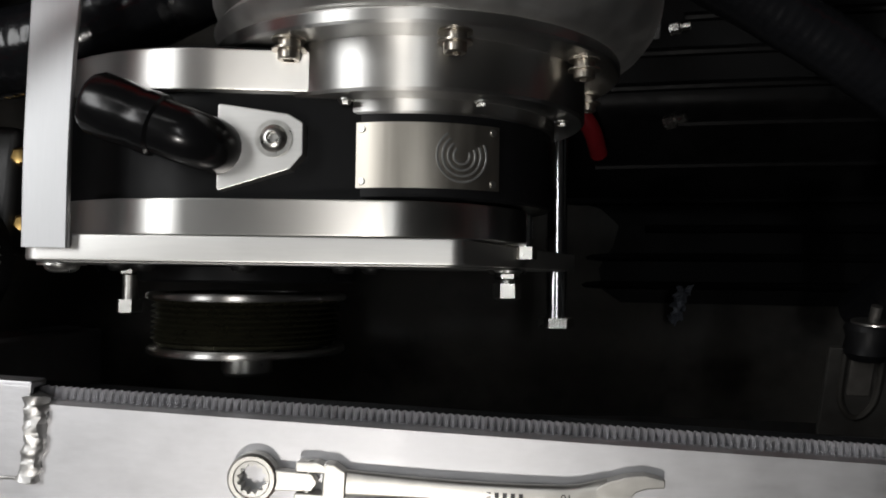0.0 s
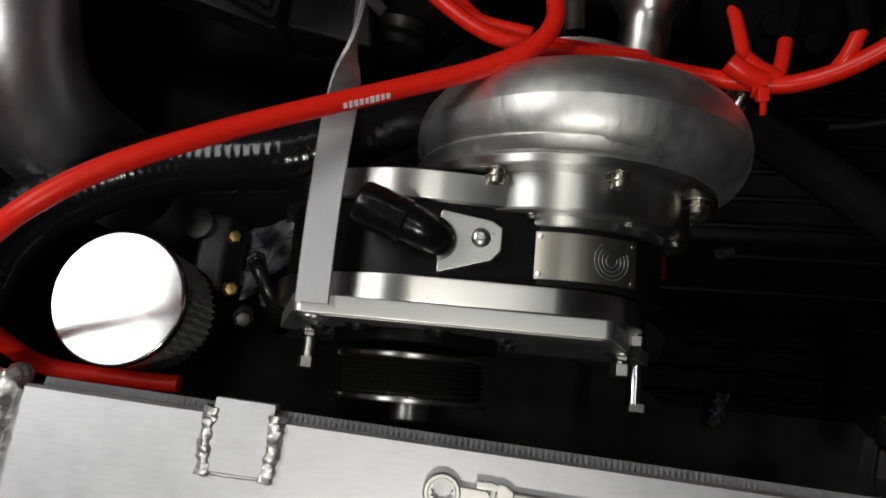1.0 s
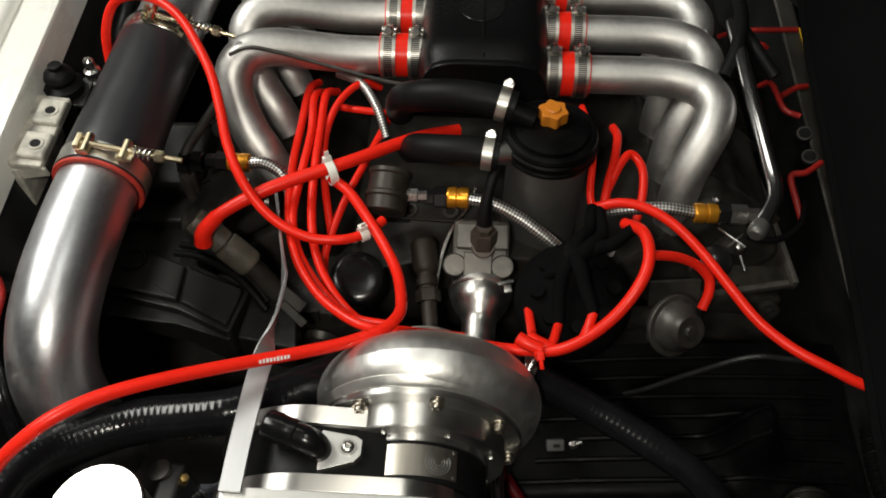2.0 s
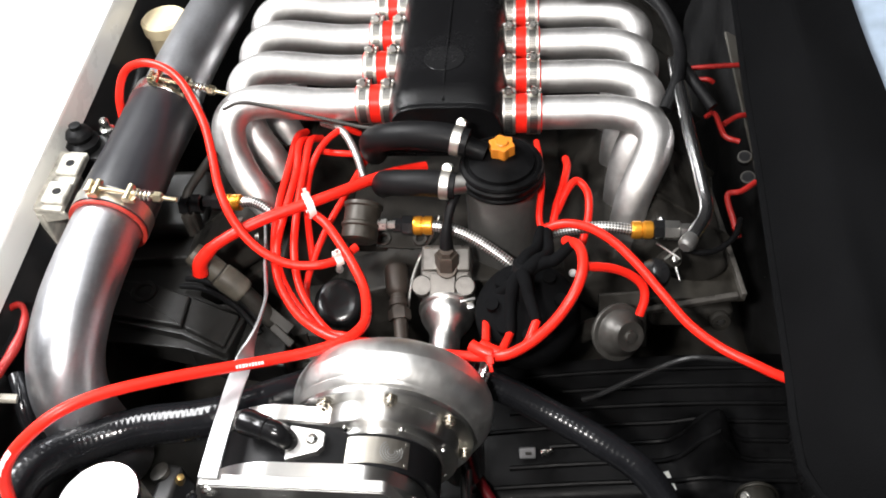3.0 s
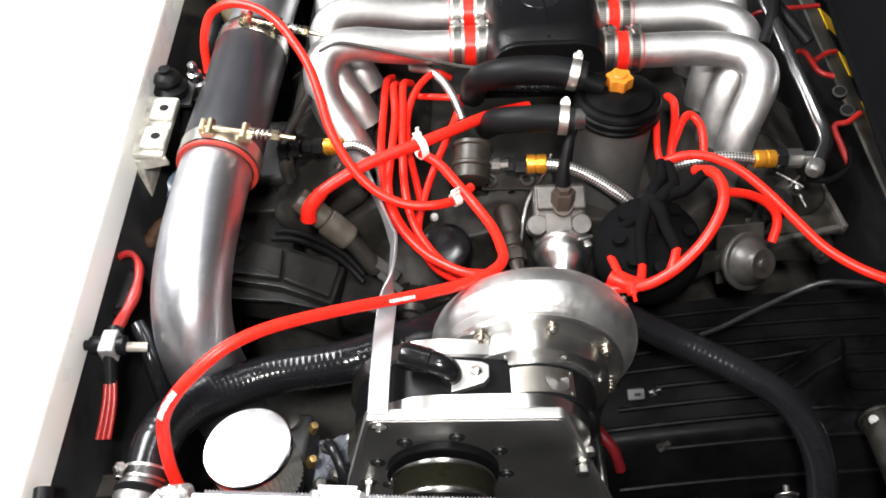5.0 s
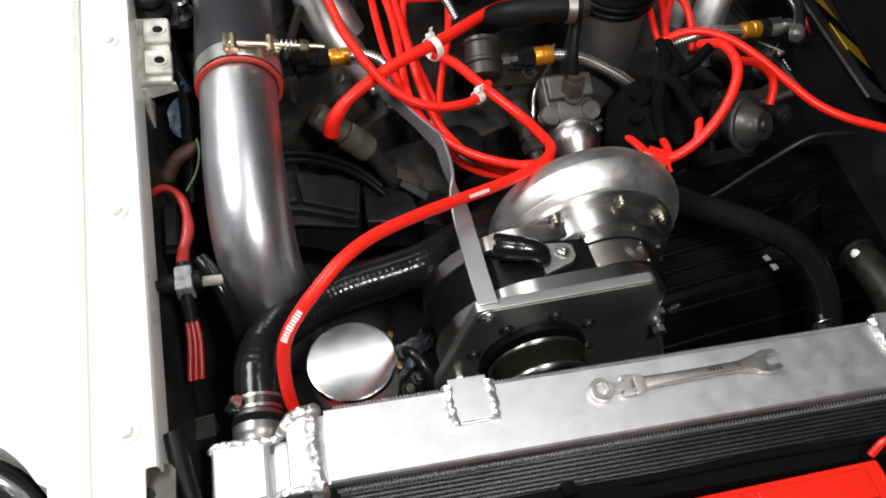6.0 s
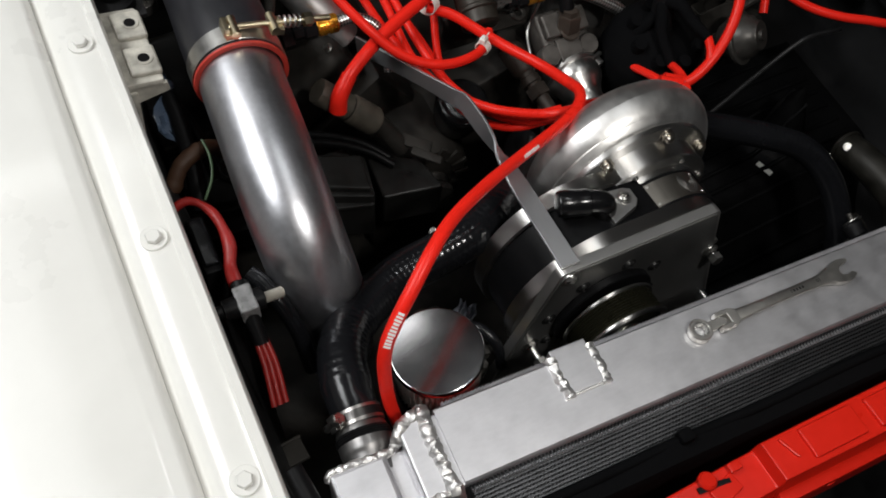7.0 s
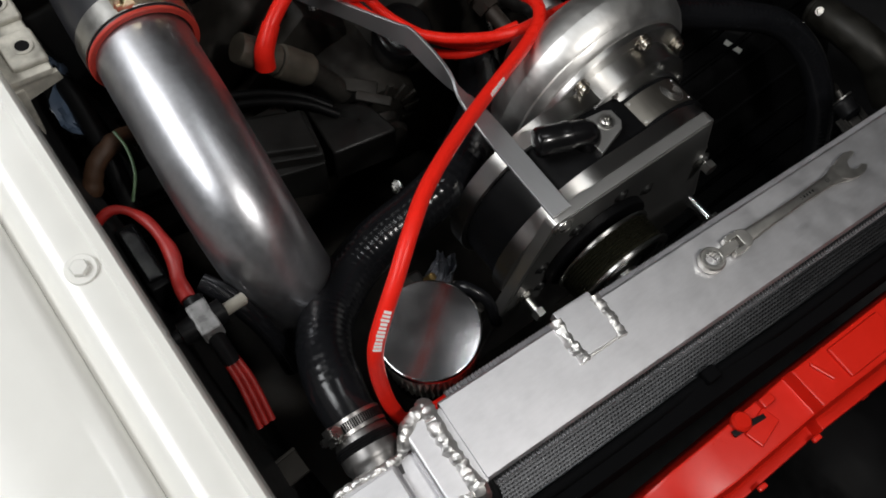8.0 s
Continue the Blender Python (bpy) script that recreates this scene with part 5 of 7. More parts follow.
def coolant_hose():
    t = thing("coolant_hose", (-0.28, 0.16, 0.76), "black ribbed coolant hose curving from the radiator neck", "hose")
    part("hose", tube(COOLANT, lambda u, d: 0.0212 - 0.0028 * max(0.0, 1 - d / 0.03) ** 0.7 + 0.00022 * max(0.0, math.sin(d * 2 * math.pi / 0.0062)) * (0.03 < d < 0.31) + 0.0006 * noise.noise(Vector((d * 30, 0, 0))), 28, 6, step=0.0013), SILICONE, t)
    part("end_cuff", tube([Vector(COOLANT[0]) + Vector((0, 0.0, 0)), Vector(COOLANT[0]).lerp(Vector(COOLANT[1]), 0.55)], 0.0190, 28, 1), SILICONE, t, "smooth cuff")
    band_clamp(Vector(COOLANT[0]).lerp(Vector(COOLANT[1]), 0.05), Vector(COOLANT[1]) - Vector(COOLANT[0]), 0.0192, None, 0.5, 0.0125, label="dull steel worm-drive hose clamp on the coolant hose", screw_len=0.013, band=DULLBAND)
    pts = [(0.068, 0.252, 0.795), (0.10, 0.244, 0.783), (0.15, 0.226, 0.765), (0.21, 0.196, 0.752), (0.255, 0.168, 0.735), (0.283, 0.130, 0.70), (0.292, 0.09, 0.65), (0.295, 0.06, 0.58)]
    u = thing("coolant_hose", (0.2, 0.19, 0.72), "black ribbed coolant hose behind the supercharger", "hose")
    part("hose", tube(pts, lambda u_, d: 0.0155 + 0.00022 * max(0.0, math.sin(d * 2 * math.pi / 0.0060)) + 0.0006 * noise.noise(Vector((d * 30, 3, 0))), 24, 6, step=0.0014), SILICONE, u)
    part("end_cuff", tube([Vector(pts[0]), Vector(pts[0]).lerp(Vector(pts[1]), 0.7)], 0.0168, 24, 1), SILICONE, u, "smooth cuff")
    band_clamp(Vector(pts[0]).lerp(Vector(pts[1]), 0.3), Vector(pts[1]) - Vector(pts[0]), 0.0171, None, 1.9, 0.012)


coolant_hose()


def grey_stub():
    t = thing("pipe_stub", (0.34, 0.13, 0.6), "stained bare metal pipe stub low in the bay", "pipe")
    part("pipe", tube([(0.383, 0.188, 0.662), (0.381, 0.16, 0.669), (0.381, 0.125, 0.672), (0.384, 0.09, 0.665), (0.390, 0.05, 0.63)], lambda u, d: 0.0205 + 0.003 * min(1, u * 1.5), 24, 5, wall=0.12), DULLPIPE, t)
    part("bead", rim(0.0200, 0.0235, 0, 0.004, (0.3829, 0.186, 0.6625), (-0.002, -0.028, 0.007), 28), DULLPIPE, t)
    put("pinch_screw", HEXSMALL, aim((0.366, 0.176, 0.680), (-0.6, -0.4, 0.7)), t)


grey_stub()

# ---- intake ----
STEP = 0.0745


def plenum():
    t = thing("intake_plenum", (0.03, 0.78, 0.85), "black wrinkle-painted intake plenum across the engine's valley", "intake plenum")

    def f(u, v):
        a = math.pi * (1 - u)
        x = 0.030 + 0.0745 * math.copysign(abs(math.cos(a)) ** 0.45, math.cos(a)) * (1 - 0.06 * max(0, 0.05 - v) / 0.05)
        lift = 0.075 * abs(math.sin(a)) ** 0.5
        y = 0.548 + 0.47 * v
        lift *= 1 - 0.10 * max(0, (0.05 - v) / 0.05) ** 2
        return Vector((x, y, 0.862 + lift))
    bm = sheet(f, 36, 40)
    part("body", bm, WRINKLE, t)
    outline = [(f(k / 36, 0).x, f(k / 36, 0).z) for k in range(37)]
    part("front_face", prism(outline, 0.012, along_y(0.540), 0.003), WRINKLE, t)
    part("floor_plate", box(0.165, 0.49, 0.012, pose(0.03, 0.785, 0.857), 0.003), WRINKLE, t)
    part("bottom_lip", tube([(-0.046, 0.543, 0.866), (0.03, 0.5385, 0.866), (0.106, 0.543, 0.866)], 0.007, 14, 5), WRINKLE, t)
    part("emblem_disc", rim(0.0, 0.026, 0.0, 0.0016, (0.026, 0.63, 0.9365), (0, 0, 1), 48, 0.0006), BLACKGLOSS, t, "round emblem disc")
    part("top_seam", tube([(0.029, 0.552, 0.9325), (0.0285, 0.60, 0.9372), (0.029, 0.80, 0.9372), (0.03, 1.0, 0.9372)], 0.0016, 8, 4), WRINKLE, t)
    for k in range(4):
        for s in (-1, 1):
            y = 0.588 + STEP * k + (0.016 if s < 0 else -0.008)
            part("stub", tube([(0.03 + s * 0.06, y, 0.886), (0.03 + s * 0.094, y, 0.887)], 0.0225, 28, 1), BLACKGLOSS, t)
    return t


plenum()


def coupler(s, y):
    x = 0.030 + s * 0.093
    c = Vector((x, y, 0.8875))
    t = thing("runner_coupler", c, "red silicone coupler with two steel clamps on an intake runner", "hose", "runner couplers")
    part("sleeve", lathe([(0.021, -0.0255), (0.0243, -0.0255), (0.0248, -0.0245), (0.0248, 0.0245), (0.0243, 0.0255), (0.021, 0.0255)], c, (1, 0, 0), 36), RED, t)
    for d in (-0.0155, 0.0155):
        band_clamp(c + Vector((d, 0, 0)), (1, 0, 0), 0.0251, t, CLAMP_TURN[s], 0.0172, "clamp", screw_len=0.014)
    return t


CLAMP_TURN = {1: 1.15, -1: 1.15}
RIGHT = [(0.100, 0.580, 0.8875), (0.16, 0.580, 0.888), (0.22, 0.5785, 0.8895), (0.252, 0.572, 0.8905), (0.275, 0.557, 0.8895), (0.284, 0.534, 0.886), (0.279, 0.511, 0.876), (0.268, 0.494, 0.858), (0.258, 0.481, 0.833), (0.253, 0.470, 0.80), (0.252, 0.462, 0.77)]
LEFT = [(-0.040, 0.604, 0.8875), (-0.095, 0.603, 0.887), (-0.136, 0.598, 0.8915), (-0.175, 0.591, 0.901), (-0.207, 0.584, 0.9085), (-0.232, 0.573, 0.909), (-0.246, 0.557, 0.899), (-0.2475, 0.541, 0.88), (-0.240, 0.526, 0.860), (-0.228, 0.511, 0.842), (-0.213, 0.498, 0.825), (-0.20, 0.488, 0.80)]
for side, pts, y in ((1, RIGHT, 0.580), (-1, LEFT, 0.604)):
    base = Vector((pts[-1][0], pts[-1][1], 0.77))
    first = thing("intake_runner", base, "brushed aluminium intake runner curving down to the head", "intake runner", "intake runners")
    part("tube", tube(pts, 0.0212, 32, 6), RUNNER, first)
    ring = coupler(side, y)
    for k in range(1, 4):
        copy_thing(first, Matrix.Translation(base + Vector((0.0, STEP * k, 0.0))))
        copy_thing(ring, Matrix.Translation(ring.location + Vector((0, STEP * k, 0))))

# ---- reservoir with its hoses ----


def reservoir():
    t = thing("reservoir", (0.099, 0.428, 0.75), "dark grey fluid reservoir with stepped black lid", "reservoir")
    c = (0.1000, 0.4615, 0.004)
    part("can", lathe([(0, 0.755), (0.040, 0.755), (0.0425, 0.76), (0.0425, 0.90), (0, 0.90)], c, (0, 0, 1), 48), GREYDARK, t, "dark grey metal can")
    part("lid", lathe([(0.0425, 0.887), (0.0485, 0.887), (0.0496, 0.891), (0.048, 0.893), (0.0492, 0.896), (0.0492, 0.900), (0.047, 0.902), (0.0480, 0.905), (0.0465, 0.908), (0.0425, 0.9095), (0.0415, 0.9075), (0.0385, 0.9075), (0.0375, 0.9115), (0.030, 0.9135), (0.020, 0.9145), (0, 0.9145)], c, (0, 0, 1), 56), PLASTIC, t, "stepped black plastic lid")
    star = [((0.0165 if k % 2 else 0.0125) * math.cos(k * math.pi / 6), (0.0165 if k % 2 else 0.0125) * math.sin(k * math.pi / 6)) for k in range(12)]
    cap = part("cap", prism(rounded(star, 0.003, 3), 0.0145, pose(0.1005, 0.4715, 0.9175, 0, 0, 12), 0.0016), ORANGE, t, "orange star-shaped screw cap")
    part("cap_top", rim(0.0, 0.0075, 0.0, 0.0022, (0.1005, 0.4715, 0.932), (0, 0, 1), 20), ORANGE, cap)
    part("spout", tube([(0.075, 0.448, 0.895), (0.035, 0.437, 0.899)], 0.0122, 20, 1), STEEL, t, "bare metal spout")
    part("spout", tube([(0.082, 0.468, 0.9195), (0.045, 0.478, 0.930)], 0.0125, 20, 1), PLASTIC, t)


GREYDARK = material("dark_grey_paint", (0.135, 0.132, 0.126), 0.40, 0.5, 120, 0.25, 0.1, 0.1)
reservoir()


def vent_hose(pts, r, label, clamp_at):
    t = thing("vent_hose", pts[len(pts) // 2], label, "hose", "vent hoses")
    part("hose", tube(pts, r, 24, 6), RUBBER, t)
    a, b = Vector(pts[0]), Vector(pts[1])
    band_clamp(a.lerp(b, clamp_at), b - a, r + 0.0004, None, 2.4, 0.0105)


vent_hose([(0.062, 0.474, 0.930), (0.035, 0.480, 0.934), (0.0, 0.487, 0.932), (-0.035, 0.496, 0.922), (-0.056, 0.513, 0.90), (-0.062, 0.54, 0.86)], 0.0165, "thick black rubber vent hose at the reservoir", 0.45)
vent_hose([(0.048, 0.436, 0.899), (0.02, 0.440, 0.900), (-0.012, 0.447, 0.894), (-0.036, 0.462, 0.880), (-0.046, 0.49, 0.85)], 0.0155, "black rubber hose on the reservoir's spout", 0.4)

# ---- thermostat housing and water neck ----


BROWNHEX = material("brown_tarnished_hex", (0.085, 0.066, 0.053), 0.5, 0.4, 90, 0.35, 0.3, 0.12, blotch=60)
NECKALU = material("buffed_neck_aluminium", (0.60, 0.59, 0.57), 0.33, 1.0, 120, 0.25, 0.25, 0.10, blotch=45, bump_dist=0.0010)


def water_neck():
    t = thing("water_neck", (0.034, 0.34, 0.72), "polished water neck bolted to a grey cast housing", "thermostat housing")
    ease = lambda w: w * w * (3 - 2 * w)
    part("neck", tube([(0.036, 0.392, 0.768), (0.036, 0.358, 0.769), (0.0355, 0.330, 0.767), (0.034, 0.30, 0.763), (0.032, 0.262, 0.758)], lambda u, d: 0.0315 - 0.0135 * ease(min(1.0, max(0.0, (u - 0.34) / 0.22))) + 0.007 * max(0.0, (u - 0.66) / 0.34) ** 1.6, 36, 8), NECKALU, t, "polished tapered neck")
    part("neck_bead", rim(0.029, 0.0345, -0.003, 0.004, (0.036, 0.357, 0.769), (0, -1, 0), 40, 0.0016), NECKALU, t)
    m = aim((0.0345, 0.371, 0.806), (0, -0.52, 0.855))
    ax = (m.inverted_safe().to_3x3() @ Vector((1, 0, 0))).normalized()
    m = m @ Matrix.Rotation(math.atan2(ax.y, ax.x), 4, "Z")
    n = (m.to_3x3() @ Vector((0, 0, 1))).normalized()
    up = 1 if (m.to_3x3() @ Vector((0, 1, 0))).y > 0 else -1
    at = lambda x, y, z: Matrix.Translation((x, up * y, z))
    part("housing", box(0.060, 0.060, 0.034, m @ at(0, 0.016, -0.0225), 0.005, 3), GREYCAST, t, "stained cast block")
    part("flat_pad", box(0.030, 0.028, 0.010, m @ at(-0.003, -0.004, -0.004), 0.0015, 3), GREYCAST, t, "flat machined pad")
    part("housing_step", box(0.056, 0.028, 0.012, m @ at(0.001, 0.027, -0.002), 0.003, 3), GREYCAST, t)
    for x in (-0.0275, 0.0230):
        part("lug", lathe([(0.0125, -0.016), (0.0125, -0.002), (0.011, 0.0), (0, 0.0)], m @ Vector((x, -up * 0.004, 0.0)), n, 28), GREYCAST, t, "round flat-topped lug")
    part("sensor", lathe([(0.0140, 0), (0.0140, 0.018), (0.0128, 0.020), (0.009, 0.018), (0.0085, 0.024), (0, 0.024)], m @ Vector((0.002, up * 0.019, 0.001)), (0, 0.12, 1), 6), BROWNHEX, t, "brown hex sensor")
    part("sensor_seat", rim(0.0, 0.0125, 0.0, 0.004, m @ Vector((0.002, up * 0.016, 0.0025)), n, 24), BROWNHEX, t)
    part("sensor_boot", tube([(0.0365, 0.396, 0.836), (0.0365, 0.402, 0.850), (0.038, 0.410, 0.864), (0.043, 0.424, 0.880), (0.050, 0.44, 0.888)], lambda u, d: 0.0088 - 0.0032 * min(1.0, u * 2.2), 14, 5), RUBBER, t)
    part("clip", tube([(0.042, 0.349, 0.792), (0.056, 0.353, 0.793), (0.069, 0.358, 0.792)], 0.0028, 8, 3), STEEL, t, "bright clamp bar")
    part("clip_end", box(0.009, 0.012, 0.011, pose(0.064, 0.353, 0.784, 10, 0, 12), 0.002), STEEL, t)


water_neck()


def sensor_can():
    t = thing("solenoid_can", (-0.068, 0.44, 0.80), "tarnished cylindrical solenoid can lying on the engine", "solenoid")
    part("can", lathe([(0, 0), (0.017, 0), (0.0215, 0.003), (0.0215, 0.016), (0.0235, 0.018), (0.0235, 0.021), (0.0215, 0.023), (0.0215, 0.04), (0.0235, 0.042), (0.0235, 0.046), (0.019, 0.048), (0, 0.049)], (-0.068, 0.405, 0.838), (0.1, 1, 0.55), 36), BROWNCAN, t)
    part("fuel_union", lathe([(0.0075, 0), (0.0075, 0.012), (0.0055, 0.013), (0.0055, 0.022), (0, 0.022)], (-0.047, 0.423, 0.849), (1, 0.0, 0.0), 6), STEEL, t)
    part("foot", box(0.05, 0.012, 0.05, pose(-0.07, 0.45, 0.80), 0.004), GREASE, t)


sensor_can()


def braided_line(pts, r, golds, label):
    """A braided hose with anodised ends: (place, axis) of each gold collar with its black nut behind."""
    t = thing("braided_hose", pts[len(pts) // 2], label, "fuel hose", "braided hoses")
    part("hose", tube(pts, r, 16, 6), BRAID, t)
    for place, axis in golds:
        g = part("end_collar", lathe([(r * 0.9, -0.002), (r * 1.5, -0.0015), (r * 1.62, 0.0), (r * 1.62, 0.008), (r * 1.45, 0.009), (r * 1.45, 0.011), (r * 1.62, 0.012), (r * 1.62, 0.019), (r * 1.5, 0.021), (0, 0.021)], place, axis, 24), GOLD, t, "gold anodised collar")
        part("union_nut", lathe([(r * 1.45, 0.021), (r * 1.75, 0.022), (r * 1.75, 0.034), (r * 1.45, 0.035), (r * 1.3, 0.036), (r * 1.3, 0.046), (0, 0.046)], place, axis, 6), BLACKGLOSS, t, "black hex union")
    return t


braided_line([(0.016, 0.424, 0.8465), (0.043, 0.4195, 0.8446), (0.070, 0.411, 0.836), (0.095, 0.399, 0.825), (0.113, 0.390, 0.814), (0.13, 0.382, 0.795)], 0.0070, [((0.0178, 0.424, 0.8465), (-1, 0.03, -0.03))], "braided steel fuel hose with gold end across the engine's front")
braided_line([(-0.218, 0.453, 0.857), (-0.20, 0.452, 0.858), (-0.18, 0.442, 0.85), (-0.172, 0.425, 0.832), (-0.176, 0.41, 0.81)], 0.0062, [((-0.2185, 0.453, 0.857), (-1, 0.05, -0.02))], "short braided steel hose with gold end beside the charge pipe")
braided_line([(0.2465, 0.3945, 0.8705), (0.216, 0.397, 0.873), (0.19, 0.398, 0.870), (0.168, 0.402, 0.86), (0.15, 0.41, 0.845)], 0.0062, [((0.2455, 0.3945, 0.8705), (1, 0.01, 0.0))], "braided steel fuel hose with gold end beside the runner")
braided_line([(-0.075, 0.51, 0.845), (-0.088, 0.54, 0.862), (-0.11, 0.575, 0.868), (-0.14, 0.60, 0.86)], 0.0052, [], "thin braided hose passing behind the red leads")


def tee_joint():
    t = thing("tee_fitting", (-0.413, 0.178, 0.80), "small black valve with white label and red hoses", "hose fitting")
    c = Vector((-0.412, 0.1705, 0.867))
    part("valve_body", tube([c + Vector((-0.014, 0, 0)), c + Vector((0.014, 0.0, 0))], 0.0092, 20, 1), RUBBER, t, "black valve body")
    part("label_band", box(0.0150, 0.0250, 0.0190, Matrix.Translation(c), 0.0018, 3), LABELPAPER, t, "white printed label")
    part("left_union", lathe([(0.0085, 0), (0.0085, 0.008), (0.005, 0.009), (0.005, 0.016), (0.0025, 0.017), (0.0025, 0.026), (0, 0.026)], c + Vector((-0.010, 0, 0.001)), (-1, 0.02, 0), 18), RUBBER, t)
    part("right_collar", lathe([(0.007, 0), (0.007, 0.006), (0, 0.006)], c + Vector((0.008, 0, -0.002)), (1, 0.03, -0.25), 18), RUBBER, t)
    part("right_arm", tube([c + Vector((0.013, 0.001, -0.004)), c + Vector((0.030, 0.004, -0.010))], 0.0047, 16, 1), IVORY, t, "pale ivory stub")
    part("top_collar", tube([c + Vector((0, 0.010, 0)), c + Vector((0.0005, 0.019, 0.001))], 0.0072, 16, 1), RUBBER, t)
    part("red_hose", tube([c + Vector((-0.002, 0.022, -0.004)), (-0.4125, 0.212, 0.8600), (-0.4070, 0.228, 0.8640), (-0.4060, 0.244, 0.8660), (-0.4085, 0.263, 0.8670), (-0.4160, 0.279, 0.8665), (-0.4260, 0.287, 0.8650), (-0.4380, 0.286, 0.860), (-0.447, 0.280, 0.845)], lambda u, d: 0.0056 - 0.0020 * min(1.0, max(0.0, (u - 0.25) / 0.4)) + 0.0004 * math.sin(d * 190), 14, 8), REDCLEAR, t, "red translucent hose")
    part("lower_joint", tube([c + Vector((0, -0.008, -0.003)), c + Vector((0.0, -0.028, -0.02))], 0.0062, 14, 1), RUBBER, t)
    for k in (-1, 0, 1):
        part("red_wire", tube([c + Vector((k * 0.0036, -0.026, -0.018)), c + Vector((k * 0.0045, -0.045, -0.03)), c + Vector((-0.004 + k * 0.005, -0.072, -0.046))], 0.0025, 10, 4), REDCLEAR, t, "red tube")


IVORY = material("pale_ivory_plastic", (0.36, 0.34, 0.29), 0.4, 0.0, 90, 0.2, 0.1)
LABELPAPER = material("worn_white_label", (0.20, 0.20, 0.20), 0.3, 0, 120, 0.45, 0.1, blotch=120)
REDCLEAR = material("red_translucent_hose", (0.32, 0.015, 0.012), 0.42, 0, 100, 0.3, 0.05, 0.08, coat=0.05)
tee_joint()


def hinge_block():
    """The chipped white bracket with two bolt holes on the inner wing."""
    t = thing("bonnet_bracket", (-0.41, 0.44, 0.85), "chipped white bracket with two bolt holes on the inner wing", "bracket")
    m = pose(-0.422, 0.4405, 0.9045, 4, 6, 0)
    part("plate", box(0.036, 0.094, 0.010, m, 0.003), WHITEDIRTY, t)
    part("web", box(0.010, 0.098, 0.06, m @ Matrix.Translation((-0.011, 0, -0.034)), 0.003), WHITEDIRTY, t)
    part("gusset", prism([(-0.020, 0), (0.020, 0), (0.022, -0.010), (-0.020, -0.024)], 0.004, m @ Matrix.Translation((0, -0.043, 0)) @ pose(0, 0, 0, 90, 0, 0), 0.0006), WHITEDIRTY, t)
    for y in (-0.0235, 0.0215):
        part("hole_pad", box(0.027, 0.033, 0.008, m @ Matrix.Translation((0.0055, y, 0.0065)), 0.003, 3), WHITEDIRTY, t, "raised pad")
        part("hole_edge", rim(0.0052, 0.0082, 0.0, 0.0010, m @ Vector((0.007, y, 0.0105)), (0.1, -0.07, 1), 28, 0.0004), WHITEDIRTY, t)
        part("hole", rim(0.0, 0.0054, 0.0, 0.0006, m @ Vector((0.007, y, 0.0105)), (0.1, -0.07, 1), 24, 0.0002), RUBBER, t, "dark bolt hole")
    return t


hinge_block()


def rubber_mount():
    t = thing("rubber_stop", (-0.419, 0.508, 0.86), "black stepped rubber bonnet stop on a small plate", "rubber stop")
    part("plate", box(0.05, 0.04, 0.005, pose(-0.419, 0.508, 0.899, 6, 0, 0), 0.001), INNERWING, t)
    part("stop", lathe([(0.020, 0), (0.021, 0.009), (0.014, 0.013), (0.0165, 0.019), (0.014, 0.025), (0.007, 0.029), (0.007, 0.034), (0, 0.035)], (-0.419, 0.508, 0.902), (0, 0, 1), 28), RUBBER, t)
    u = thing("wiring_plug", (-0.391, 0.54, 0.86), "small metal sender with a knurled top", "sender")
    part("body", lathe([(0.012, 0), (0.012, 0.02), (0.009, 0.022), (0.009, 0.032), (0.0055, 0.034), (0.0055, 0.044), (0.003, 0.047), (0, 0.047)], (-0.395, 0.531, 0.880), (0, 0, 1), 12), STEEL, u)
    part("collar", rim(0.0, 0.0165, 0.0, 0.012, (-0.395, 0.531, 0.872), (0, 0, 1), 24), GREYPLATE, u)
    v = thing("wiring_loom", (-0.41, 0.66, 0.85), "black wiring loom looping along the inner wing", "wiring loom")
    part("loom", tube([(-0.43, 0.72, 0.86), (-0.405, 0.69, 0.895), (-0.395, 0.65, 0.90), (-0.40, 0.62, 0.885), (-0.405, 0.60, 0.86)], 0.008, 12, 6), RUBBER, v)
    w = thing("dark_rod", (-0.27, 0.47, 0.84), "thin dark metal tube bent beside the charge pipe", "pipe")
    part("rod", tube([(-0.262, 0.52, 0.88), (-0.275, 0.49, 0.872), (-0.287, 0.462, 0.862), (-0.288, 0.447, 0.845), (-0.287, 0.44, 0.815)], 0.0055, 12, 5), GREASE, w)


rubber_mount()


def plug_connector():
    """The pale plug under the thick red hose's boot."""
    t = thing("plug_connector", (-0.215, 0.37, 0.74), "dirty cream plug connector on a dark stem", "connector")
    c, n = Vector((-0.2385, 0.378, 0.812)), Vector((0.70, -0.25, -0.65)).normalized()
    part("shank", lathe([(0, -0.040), (0.0135, -0.040), (0.0145, -0.036), (0.0145, -0.001), (0, -0.001)], c, n, 10), BEIGE, t, "stained beige hex shank")
    part("dark_ring", rim(0.0, 0.0138, -0.0015, 0.0015, c, n, 28, 0.0005), GREASE, t, "dark joint")
    part("plug", lathe([(0.0135, 0.001), (0.0158, 0.003), (0.0162, 0.012), (0.0158, 0.034), (0.0135, 0.038), (0, 0.038)], c, n, 32), BEIGE, t, "pale beige barrel")
    part("stem", tube([c + n * 0.036, c + n * 0.055 + Vector((0, 0, -0.006)), c + n * 0.075 + Vector((0, 0, -0.02))], 0.011, 16, 4), GREASE, t)


plug_connector()


